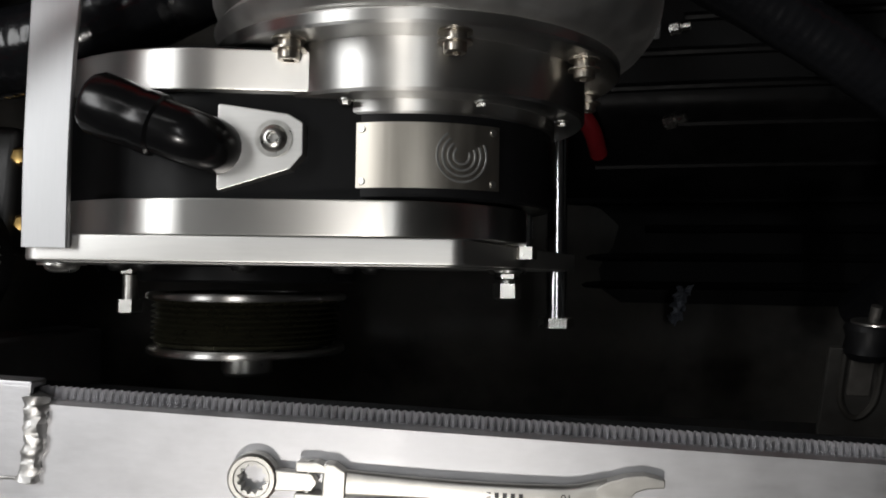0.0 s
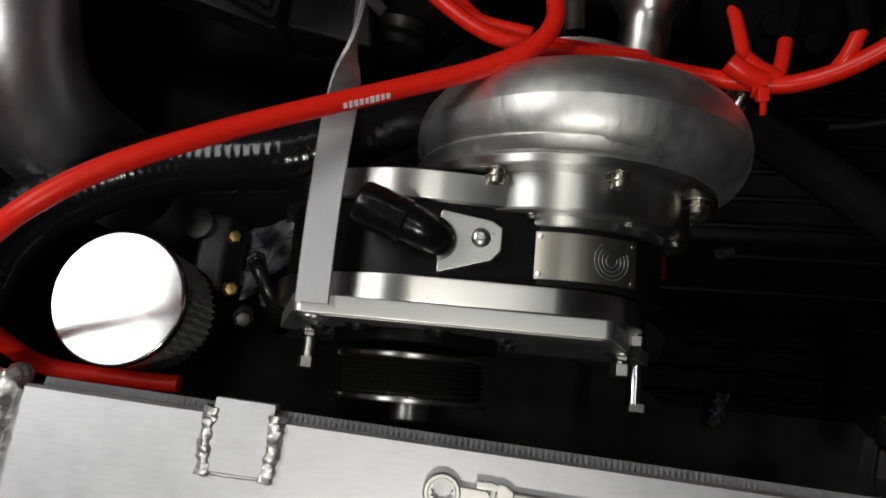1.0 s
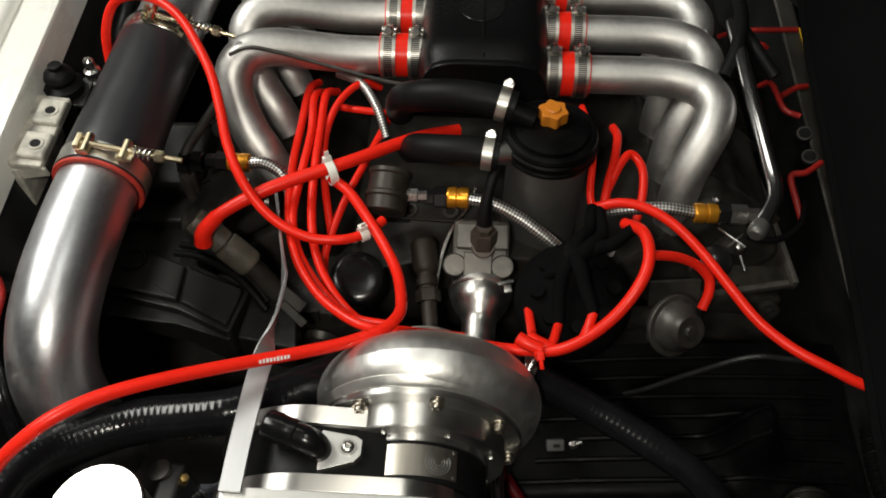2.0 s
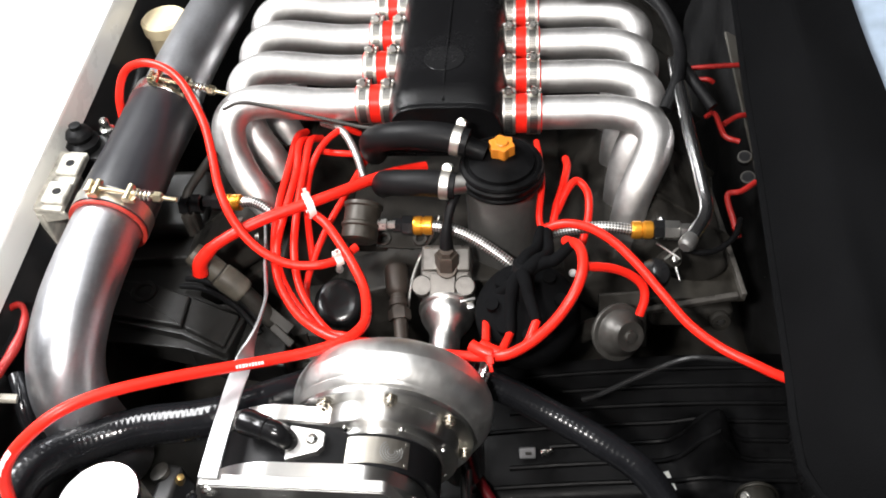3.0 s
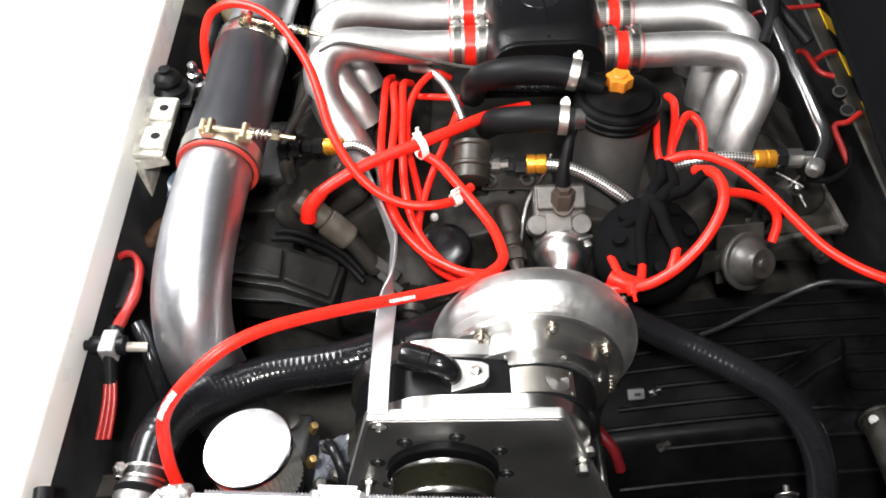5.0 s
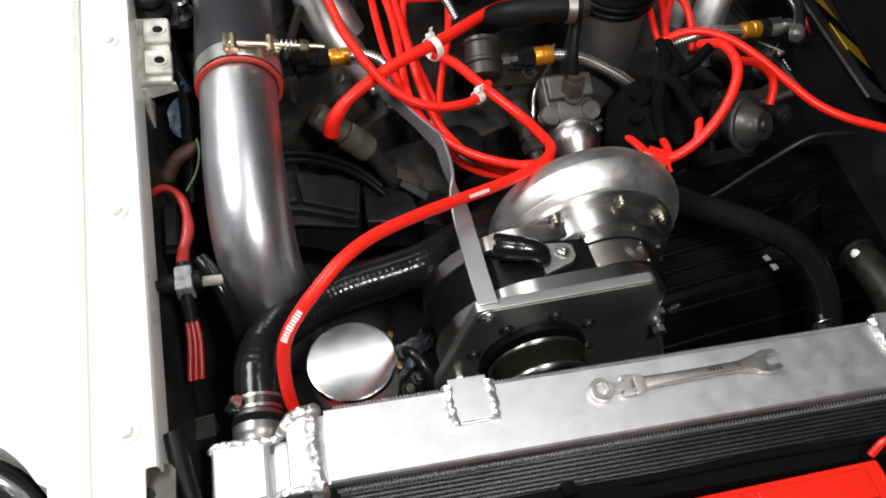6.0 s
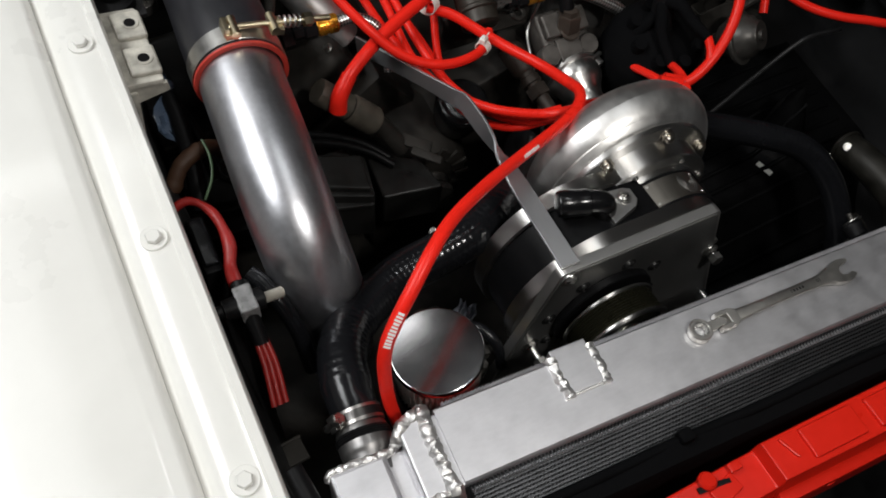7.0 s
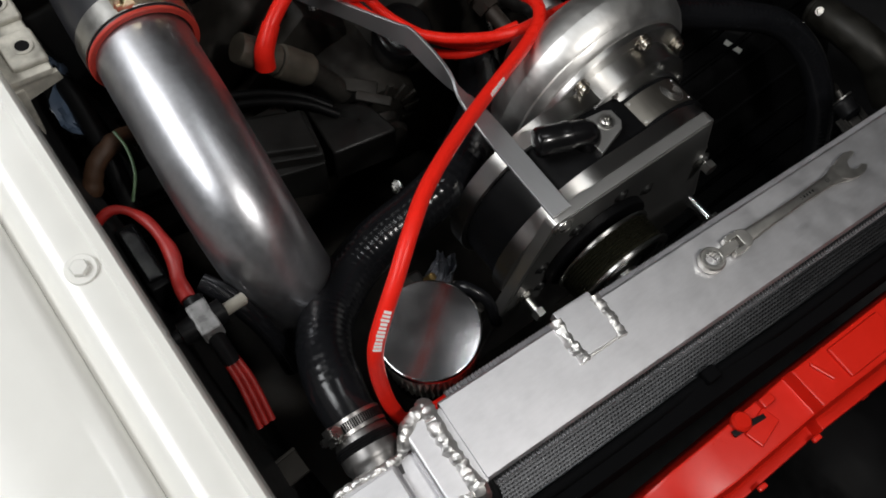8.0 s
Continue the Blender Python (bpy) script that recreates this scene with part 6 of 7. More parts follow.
def vacuum_can():
    t = thing("vacuum_can", (0.24, 0.30, 0.76), "dull grey round vacuum actuator can with stepped centre", "actuator")
    c, n = Vector((0.2375, 0.2865, 0.820)), Vector((0.40, -0.68, 0.60)).normalized()
    part("can", lathe([(0, -0.045), (0.018, -0.045), (0.024, -0.035), (0.029, -0.028), (0.0315, -0.026), (0.0320, -0.0245), (0.0320, -0.0215), (0.0312, -0.0205), (0.0265, -0.020), (0.0255, -0.017), (0.0235, -0.009), (0.0185, -0.005), (0.0172, 0.0), (0.0160, 0.0015), (0.0125, 0.0015), (0.011, 0.0005), (0.007, 0.0005), (0.006, 0.004), (0, 0.0045)], c, n, 44), GREYPLATE, t)
    part("stem", tube([c - n * 0.04, c - n * 0.075 + Vector((0, 0, -0.01)), c - n * 0.10 + Vector((0, 0, -0.03))], 0.012, 14, 3), GREASE, t)
    part("bracket", box(0.055, 0.006, 0.07, pose(0.24, 0.345, 0.77, -30, 0, 6), 0.002), GREASE, t)


vacuum_can()


def dipstick_tube():
    t = thing("chrome_tube", (0.31, 0.43, 0.86), "chrome tube bent down beside the intake runners", "pipe")
    part("tube", tube([(0.318, 0.66, 0.905), (0.3175, 0.60, 0.905), (0.321, 0.52, 0.895), (0.326, 0.45, 0.884), (0.3265, 0.425, 0.881), (0.3215, 0.405, 0.88), (0.309, 0.383, 0.880), (0.300, 0.368, 0.878)], 0.0078, 18, 6), CHROME, t)
    part("end_cap", lathe([(0.0078, -0.002), (0.0088, 0.002), (0.0094, 0.008), (0.0088, 0.013), (0.0060, 0.016), (0, 0.0165)], (0.304, 0.375, 0.879), (-0.55, -0.83, -0.05), 24), GREYDARK, t, "dark rounded end cap")
    u = thing("union_fitting", (0.285, 0.39, 0.84), "black and steel hose union with studs beside the runner", "hose fitting")
    part("union", lathe([(0.011, 0), (0.011, 0.016), (0.008, 0.018), (0.008, 0.03), (0, 0.03)], (0.279, 0.3945, 0.8705), (1, -0.05, 0.02), 6), STEEL, u)
    c, n = Vector((0.270, 0.362, 0.835)), Vector((-0.1, -0.45, 0.9)).normalized()
    part("valve", lathe([(0, -0.03), (0.015, -0.03), (0.0175, -0.012), (0.0175, 0.0), (0.0155, 0.004), (0.008, 0.007), (0, 0.0075)], c, n, 32), BLACKGLOSS, u, "glossy black valve top")
    part("nut", lathe([(0.0042, 0), (0.0042, 0.005), (0.0025, 0.006), (0, 0.006)], (0.291, 0.372, 0.846), (0.1, -0.4, 0.9), 6), STEEL, u)
    for a, b in (((0.273, 0.392, 0.852), (0.296, 0.369, 0.851)), ((0.280, 0.371, 0.848), (0.296, 0.384, 0.853)), ((0.291, 0.361, 0.847), (0.2935, 0.344, 0.844))):
        part("split_pin", tube([a, b], 0.0013, 8, 1), STEEL, u, "thin bright pin")
    part("body", tube([(0.292, 0.379, 0.842), (0.286, 0.385, 0.83), (0.280, 0.39, 0.80), (0.28, 0.40, 0.76)], 0.011, 14, 4), GREASE, u)
    part("side_hose", tube([(0.302, 0.384, 0.850), (0.322, 0.383, 0.846), (0.342, 0.390, 0.844), (0.362, 0.408, 0.846), (0.375, 0.44, 0.84)], 0.0035, 10, 5), RUBBER, u)
    v = thing("wiring_loom", (0.33, 0.6, 0.86), "black wiring loom arching behind the runners", "wiring loom")
    part("loom", tube([(0.20, 0.80, 0.93), (0.26, 0.79, 0.94), (0.305, 0.75, 0.935), (0.325, 0.68, 0.92), (0.318, 0.62, 0.91), (0.30, 0.58, 0.89)], 0.0085, 14, 6), RUBBER, v)
    part("loom_branch", tube([(0.322, 0.66, 0.91), (0.34, 0.62, 0.90), (0.36, 0.59, 0.885)], 0.0075, 12, 5), RUBBER, v)
    # a thin dark tube added in place of the panel's dim edges
    w = thing("panel_edge_line", (0.25, 0.27, 0.75), "thin dark bent line standing in for the panel's edges", "rod")
    part("rod", tube([(0.195, 0.279, 0.703), (0.215, 0.277, 0.72), (0.255, 0.274, 0.765), (0.296, 0.271, 0.803), (0.33, 0.27, 0.805), (0.36, 0.27, 0.80)], 0.0028, 8, 6), INNERWING, w)


dipstick_tube()

# ---- distributor and red leads ----


def distributor():
    """The distributor with its black boots: fingers from the hub out to where the red leads start."""
    t = thing("distributor", (0.135, 0.335, 0.77), "black distributor with long rubber lead boots", "distributor")
    c, n = Vector((0.13, 0.335, 0.80)), Vector((-0.05, -0.35, 1)).normalized()
    part("cap", lathe([(0, -0.06), (0.050, -0.06), (0.060, -0.03), (0.060, -0.004), (0.056, 0.008), (0.048, 0.018), (0.034, 0.028), (0.018, 0.034), (0, 0.035)], c, n, 40), CLOTH, t)
    for k in range(8):
        a = k * math.pi / 4 + 0.2
        m = aim(c, n)
        part("tower", tube([m @ Vector((0.036 * math.cos(a), 0.036 * math.sin(a), 0.008)), m @ Vector((0.038 * math.cos(a), 0.038 * math.sin(a), 0.034))], lambda u, d: 0.0092 - 0.002 * u, 14, 1), CLOTH, t)
    hub = Vector((0.124, 0.338, 0.868))
    part("hub_boot", tube([c + n * 0.01, hub - Vector((0, 0, 0.02)), hub + Vector((0.002, 0.006, 0.004))], 0.013, 14, 5), RUBBER, t)
    ends = ((0.083, 0.344, 0.79), (0.111, 0.289, 0.82), (0.138, 0.278, 0.858), (0.176, 0.352, 0.894), (0.145, 0.404, 0.862), (0.152, 0.402, 0.862))
    for k, e in enumerate(ends):
        e = Vector(e)
        off = Vector((0.004 * math.cos(k * 2.3), 0.004 * math.sin(k * 2.3), 0.003 * (k % 3)))
        mid = hub.lerp(e, 0.5) + Vector((0.004 * (k - 2), 0, -0.004 - 0.004 * (k % 2))) + off
        part("boot", tube([hub + off - Vector((0, 0, 0.006)), hub.lerp(mid, 0.5) + off, mid, e.lerp(mid, 0.3), e], lambda u, d: 0.0076 - 0.0018 * u, 12, 4), CLOTH, t)


distributor()


def lead(pts, r, name="ignition_lead", label="red silicone ignition lead", group="red leads", category="hose", mark=None, wall=0.0, mat=None):
    t = thing(name, pts[len(pts) // 2], label, category, group)
    part("lead", tube(pts, 0.82 * r, 16, 6, wall=wall), mat or RED, t)
    if mark:
        bars(pts, 0.82 * r, *mark, t)
    return t


MAIN = [(-0.248, 0.041, 0.788), (-0.285, 0.0415, 0.788), (-0.318, 0.043, 0.792), (-0.333, 0.047, 0.802), (-0.337, 0.053, 0.819), (-0.339, 0.060, 0.841), (-0.338, 0.070, 0.869), (-0.333, 0.078, 0.893), (-0.321, 0.086, 0.912), (-0.302, 0.098, 0.928), (-0.278, 0.116, 0.937), (-0.248, 0.139, 0.931), (-0.204, 0.166, 0.914), (-0.155, 0.192, 0.895), (-0.117, 0.2105, 0.882), (-0.082, 0.226, 0.875), (-0.054, 0.242, 0.872), (-0.041, 0.260, 0.868), (-0.040, 0.283, 0.860), (-0.048, 0.321, 0.852), (-0.065, 0.357, 0.850), (-0.084, 0.386, 0.855), (-0.104, 0.411, 0.863), (-0.125, 0.428, 0.866)]
main = lead(MAIN, 0.0068, "vacuum_hose", "long glossy red silicone vacuum hose arching over the bay", "red hoses", mark=(0.252, (-0.35, -0.75, 0.55), 11, (0.0019, 0.0056)))
bars(MAIN, 0.0056, 0.56, (0.1, -0.8, 0.75), 9, (0.0021, 0.0036), main)
THICK = [(-0.254, 0.366, 0.826), (-0.250, 0.369, 0.842), (-0.235, 0.378, 0.857), (-0.202, 0.395, 0.869), (-0.165, 0.413, 0.875), (-0.126, 0.431, 0.877), (-0.090, 0.452, 0.876), (-0.057, 0.475, 0.873), (-0.026, 0.495, 0.868), (0.005, 0.512, 0.860)]
thick = lead(THICK, 0.0082, "vacuum_hose", "thick red silicone hose crossing above the lead bundle", "red hoses", wall=0.3)
part("end_boot", tube([THICK[0], THICK[1], THICK[2]], lambda u, d: 0.0094 - 0.0018 * u, 18, 5), RED, thick, "thicker rounded end")
LOOP = [(-0.387, 0.555, 0.895), (-0.386, 0.572, 0.93), (-0.374, 0.588, 0.956), (-0.347, 0.588, 0.968), (-0.316, 0.577, 0.968), (-0.29, 0.556, 0.963), (-0.268, 0.526, 0.955), (-0.248, 0.493, 0.943), (-0.234, 0.457, 0.926), (-0.225, 0.429, 0.910), (-0.209, 0.399, 0.894), (-0.189, 0.379, 0.874), (-0.166, 0.366, 0.860), (-0.137, 0.358, 0.852), (-0.106, 0.360, 0.849), (-0.084, 0.372, 0.846), (-0.068, 0.391, 0.845)]
lead(LOOP, 0.0062, "vacuum_hose", "red silicone hose looping over the black sleeve", "red hoses")
lead([(-0.165, 0.60, 0.845), (-0.171, 0.575, 0.856), (-0.173, 0.520, 0.850), (-0.173, 0.457, 0.848), (-0.167, 0.397, 0.845), (-0.152, 0.343, 0.842), (-0.125, 0.300, 0.843), (-0.096, 0.272, 0.848), (-0.067, 0.256, 0.852), (-0.030, 0.252, 0.852), (0.02, 0.256, 0.84)], 0.0058)
lead([(-0.14, 0.58, 0.85), (-0.148, 0.555, 0.866), (-0.148, 0.504, 0.860), (-0.147, 0.448, 0.853), (-0.144, 0.396, 0.840), (-0.134, 0.354, 0.827), (-0.115, 0.320, 0.818), (-0.092, 0.293, 0.816), (-0.069, 0.274, 0.824), (-0.040, 0.264, 0.836), (0.02, 0.262, 0.832)], 0.0058)
lead([(-0.070, 0.565, 0.83), (-0.076, 0.548, 0.841), (-0.085, 0.511, 0.844), (-0.095, 0.476, 0.843), (-0.107, 0.445, 0.837), (-0.117, 0.419, 0.827), (-0.124, 0.396, 0.818), (-0.130, 0.365, 0.806), (-0.12, 0.325, 0.80), (-0.09, 0.29, 0.805), (-0.04, 0.275, 0.815)], 0.0052)
lead([(-0.155, 0.59, 0.84), (-0.16, 0.55, 0.868), (-0.157, 0.50, 0.862), (-0.16, 0.44, 0.855), (-0.162, 0.39, 0.846), (-0.15, 0.35, 0.836), (-0.122, 0.31, 0.83), (-0.09, 0.28, 0.832), (-0.05, 0.268, 0.838)], 0.0055)
lead([(-0.09, 0.59, 0.85), (-0.11, 0.575, 0.868), (-0.132, 0.545, 0.865), (-0.143, 0.505, 0.852), (-0.14, 0.46, 0.838), (-0.132, 0.42, 0.825), (-0.125, 0.39, 0.81)], 0.0052)
lead([(-0.06, 0.55, 0.845), (-0.085, 0.545, 0.852), (-0.115, 0.548, 0.852), (-0.14, 0.56, 0.845)], 0.005)
RING = [(-0.020, 0.272, 0.822), (0.026, 0.262, 0.822), (0.060, 0.257, 0.823), (0.085, 0.254, 0.827), (0.108, 0.252, 0.834), (0.132, 0.257, 0.849), (0.155, 0.269, 0.868), (0.172, 0.285, 0.886), (0.182, 0.303, 0.898), (0.185, 0.324, 0.902), (0.181, 0.345, 0.900), (0.17, 0.365, 0.885)]
lead(RING, 0.0068, label="red silicone lead sweeping round the distributor")
for p in ([(0.086, 0.2545, 0.827), (0.0845, 0.2973, 0.8105), (0.083, 0.344, 0.79)], [(0.1, 0.253, 0.831), (0.1055, 0.269, 0.8275), (0.111, 0.289, 0.82)], [(0.128, 0.2555, 0.846), (0.133, 0.2648, 0.854), (0.138, 0.278, 0.858)]):
    lead(p, 0.0056, label="short red lead branching off to the distributor")
lead([(0.148, 0.41, 0.855), (0.152, 0.405, 0.863), (0.173, 0.402, 0.873), (0.197, 0.392, 0.877), (0.222, 0.373, 0.875), (0.247, 0.347, 0.866), (0.271, 0.317, 0.854), (0.295, 0.286, 0.844), (0.322, 0.260, 0.841), (0.352, 0.241, 0.840), (0.384, 0.228, 0.834), (0.43, 0.222, 0.826)], 0.0062, label="red silicone lead running out to the wing")
lead([(0.186, 0.318, 0.897), (0.195, 0.321, 0.894), (0.217, 0.327, 0.884), (0.237, 0.328, 0.872), (0.250, 0.323, 0.860), (0.252, 0.314, 0.849), (0.247, 0.303, 0.836)], 0.0058, label="red silicone hose hooking onto the vacuum can")
lead([(0.142, 0.545, 0.87), (0.145, 0.50, 0.88), (0.1465, 0.46, 0.88), (0.143, 0.42, 0.868), (0.146, 0.405, 0.858)], 0.0048)
lead([(0.178, 0.53, 0.855), (0.178, 0.50, 0.868), (0.17, 0.46, 0.87), (0.163, 0.435, 0.866), (0.158, 0.41, 0.855)], 0.0058)
lead([(0.163, 0.43, 0.862), (0.176, 0.455, 0.874), (0.188, 0.468, 0.876), (0.2, 0.455, 0.868), (0.2, 0.43, 0.855), (0.192, 0.40, 0.84)], 0.0056)
for p in ([(0.335, 0.735, 0.83), (0.36, 0.728, 0.845), (0.43, 0.73, 0.848)], [(0.352, 0.70, 0.845), (0.375, 0.695, 0.85), (0.385, 0.695, 0.845)], [(0.37, 0.64, 0.83), (0.374, 0.62, 0.85), (0.378, 0.575, 0.852), (0.395, 0.565, 0.85)], [(0.382, 0.60, 0.85), (0.40, 0.612, 0.852), (0.415, 0.618, 0.85)], [(0.40, 0.49, 0.852), (0.38, 0.474, 0.852), (0.364, 0.47, 0.85), (0.366, 0.445, 0.842), (0.372, 0.42, 0.83)]):
    lead(p, 0.0042, label="red lead end lying on the dark valve cover", mat=REDCLEAR)
DARKRED = material("dark_red_rubber", (0.13, 0.007, 0.010), 0.5, 0.0, 120, 0.3, 0.1, spec=0.15)
lead([(0.056, 0.250, 0.585), (0.066, 0.234, 0.600), (0.081, 0.208, 0.602), (0.095, 0.190, 0.592), (0.104, 0.176, 0.57)], 0.0082, "vacuum_hose", "dark red hose low behind the supercharger", "red hoses", mat=DARKRED)


def cable_tie(place, axis, r, tail):
    t = thing("cable_tie", place, "white cable tie round the red hoses", "cable tie", "cable ties")
    part("strap", rim(r, r + 0.0014, -0.0045, 0.0045, place, axis, 24, 0.0004), CABLETIE, t)
    m = aim(place, axis, tail)
    part("tie_head", box(0.006, 0.007, 0.009, m @ Matrix.Translation((r + 0.003, 0, 0)), 0.001), CABLETIE, t)
    part("tail", box(0.010, 0.0012, 0.0045, m @ Matrix.Translation((r + 0.009, 0.003, 0.0)) @ Matrix.Rotation(0.4, 4, "Z"), 0.0004), CABLETIE, t)


cable_tie(Vector((-0.125, 0.430, 0.872)), Vector((0.036, 0.02, 0.0)), 0.0125, 1.2)
cable_tie(Vector((-0.086, 0.371, 0.846)), Vector((0.022, 0.014, 0.0)), 0.0064, 1.5)


def FILM(u, v):
    """A crumpled strip that widens towards its middle."""
    p = Vector((-0.399, 0.383, 0.816)).lerp(Vector((-0.395, 0.445, 0.850)), v)
    w = 0.010 + 0.016 * math.sin(math.pi * min(1, v * 1.25))
    return p + Vector((-w * u, 0.004 * u, 0.006 * u)) + 0.007 * Vector((0.5 * noise.noise(Vector((u * 6, v * 9, 1))), noise.noise(Vector((u * 5, v * 8, 4))), noise.noise(Vector((u * 5, v * 7, 2)))))


def loose_bits():
    w = thing("thin_wire", (0.0, 0.36, 0.75), "thin bare grey wire beside the thermostat housing", "wire")
    part("wire", tube([(0.026, 0.437, 0.850), (0.0186, 0.424, 0.833), (0.001, 0.413, 0.803), (-0.0085, 0.383, 0.788), (-0.0135, 0.353, 0.762), (-0.0150, 0.330, 0.735), (-0.015, 0.318, 0.70)], lambda u, d: 0.0014 + 0.0014 * u, 8, 6), STEEL, w)
    p = thing("pressure_line", (-0.1, 0.55, 0.88), "thin black line crossing the intake runner to the plenum", "pipe")
    part("line", tube([(-0.245, 0.548, 0.925), (-0.222, 0.55, 0.934), (-0.19, 0.55, 0.928), (-0.14, 0.545, 0.917), (-0.07, 0.535, 0.905), (-0.015, 0.532, 0.902)], 0.0022, 8, 6), GREYPLATE, p)
    part("end_fitting", lathe([(0.005, 0), (0.005, 0.012), (0, 0.012)], (-0.018, 0.532, 0.902), (1, 0, 0), 6), STEEL, p)
    c = thing("bolt_head", (-0.17, 0.23, 0.80), "loose hex stud standing beside the coolant hose", "bolt")
    part("head", lathe([(0.0062, 0), (0.0062, 0.006), (0.005, 0.0072), (0.0042, 0.0072), (0.0042, 0.016), (0, 0.0165)], (-0.199, 0.246, 0.728), (-0.2, -0.2, 1), 6), STEEL, c)
    g = thing("green_wire", (-0.40, 0.30, 0.84), "thin green wire on the inner wing", "wire")
    part("wire", tube([(-0.392, 0.352, 0.86), (-0.391, 0.335, 0.857), (-0.396, 0.315, 0.852), (-0.409, 0.300, 0.842)], 0.0013, 8, 5), GREENWIRE, g)
    b = thing("taped_loom", (-0.41, 0.32, 0.82), "brown taped wiring loom behind the charge pipe", "wiring loom")
    part("loom", tube([(-0.372, 0.370, 0.815), (-0.385, 0.366, 0.832), (-0.402, 0.357, 0.84), (-0.418, 0.350, 0.836), (-0.432, 0.340, 0.82)], lambda u, d: 0.0078 + 0.0014 * noise.noise(Vector((d * 120, 5, 0))), 12, 8), BRONZE, b)
    f = thing("plastic_film", (-0.40, 0.37, 0.82), "crumpled pale blue plastic film scrap", "plastic film")
    part("film", sheet(lambda u, v: FILM(u, v), 12, 14, 0.0006), BLUEFILM, f)
    k = thing("paper_tag", (0.185, 0.165, 0.6), "small white paper tag on the ribbed panel", "tag")
    part("tag", box(0.0085, 0.024, 0.0008, pose(0.300, 0.2225, 0.6155, 6, 0, 18), 0.0002), CABLETIE, k)


loose_bits()


def front_clutter():
    """Small fittings between the thermostat housing and the lead bundle."""
    t = thing("oil_filler", (-0.115, 0.41, 0.74), "glossy black round oil filler cap with rounded edge", "oil filler")
    c, n = Vector((-0.100, 0.372, 0.770)), Vector((0.0, -0.35, 1)).normalized()
    part("cap", lathe([(0, -0.05), (0.026, -0.05), (0.031, -0.022), (0.0315, -0.012), (0.0300, -0.006), (0.0270, -0.003), (0.021, -0.0015), (0.012, -0.001), (0, -0.001)], c, n, 44), BLACKGLOSS, t)
    u = thing("brown_sender", (-0.028, 0.37, 0.72), "rusty brown hex sender below the thermostat housing", "sender")
    c, n = Vector((-0.0190, 0.338, 0.775)), Vector((-0.13, 0.90, 0.28)).normalized()
    part("tip", lathe([(0.0, -0.03), (0.008, -0.03), (0.0085, 0.0), (0, 0.0)], c, n, 18), RUST, u)
    part("hex", lathe([(0.0, 0), (0.0125, 0), (0.0135, 0.002), (0.0135, 0.012), (0.012, 0.014), (0, 0.014)], c, n, 6), RUST, u, "brown hex")
    part("body", lathe([(0.0095, 0.013), (0.0095, 0.017), (0.0115, 0.018), (0.0115, 0.026), (0.0095, 0.027), (0.0095, 0.032), (0.0125, 0.035), (0.0140, 0.040), (0.0145, 0.066), (0.0125, 0.070), (0, 0.070)], c, n, 28), RUST, u)
    v = thing("mount_plate", (-0.02, 0.44, 0.80), "grey steel plate with two bolt eyes behind the housing", "bracket")
    part("plate", box(0.085, 0.022, 0.005, pose(-0.012, 0.437, 0.806, 20, 0, -2), 0.0015), GREASE, v)
    for x in (-0.045, 0.0):
        part("eye", rim(0.0045, 0.0095, 0, 0.005, (x, 0.437, 0.808), (0, -0.35, 1), 20), GREYPLATE, v)
    w = thing("fitting_cluster", (-0.265, 0.455, 0.82), "black hex hose unions beside the charge pipe", "hose fitting")
    for k, (x, y, z) in enumerate(((-0.266, 0.452, 0.856), (-0.281, 0.452, 0.853))):
        part("union", lathe([(0.010, 0), (0.0125, 0.001), (0.0125, 0.012), (0.010, 0.013), (0, 0.013)], (x, y, z), (-1, 0.05, -0.1), 6), BLACKGLOSS, w)
    part("elbow_block", box(0.018, 0.022, 0.03, pose(-0.288, 0.452, 0.83, 0, 0, 8), 0.003), GREASE, w)
    y = thing("brass_fittings", (-0.245, 0.125, 0.70), "two small brass unions on a black valve block", "hose fitting")
    part("valve_block", box(0.022, 0.07, 0.05, pose(-0.252, 0.125, 0.728, 0, 0, -4), 0.005, 3), INNERWING, y)
    for q in ((-0.222, 0.128, 0.742), (-0.228, 0.09, 0.735), (-0.214, 0.105, 0.725)):
        part("steel_union", lathe([(0.0075, -0.012), (0.0075, 0.0), (0.005, 0.002), (0.005, 0.008), (0, 0.009)], q, (0.3, -0.3, 1), 6), GREYPLATE, y)
    part("fitting_hose", tube([(-0.222, 0.128, 0.745), (-0.215, 0.118, 0.752), (-0.206, 0.10, 0.745), (-0.204, 0.085, 0.72)], 0.0055, 12, 5), SILICONE, y)
    for q in ((-0.237, 0.143, 0.753), (-0.235, 0.107, 0.752)):
        part("union", lathe([(0.0055, -0.01), (0.0055, 0.0), (0.004, 0.002), (0.004, 0.006), (0, 0.007)], q, (0.4, -0.1, 1), 6), BRASS, y)
    part("knurled_cap", lathe([(0, -0.02), (0.010, -0.02)] + [(0.010 + 0.0008 * (k % 2), -0.018 + 0.002 * k) for k in range(10)] + [(0, 0.003)], (-0.262, 0.15, 0.755), (-0.3, 0.1, 1), 20), GREYPLATE, y)
    x = thing("filler_neck", (-0.36, 0.76, 0.86), "cream plastic bottle neck at the back of the bay", "bottle")
    part("neck", lathe([(0.03, -0.06), (0.03, 0.0), (0.034, 0.004), (0.034, 0.02), (0.03, 0.024), (0, 0.024)], (-0.395, 0.775, 0.895), (0, 0, 1), 28), CREAM, x)


RUST = material("rusty_brown_metal", (0.036, 0.027, 0.021), 0.55, 0.4, 80, 0.4, 0.4)
CREAM = material("cream_plastic", (0.62, 0.52, 0.34), 0.5, 0, 60, 0.2, 0.1)
front_clutter()


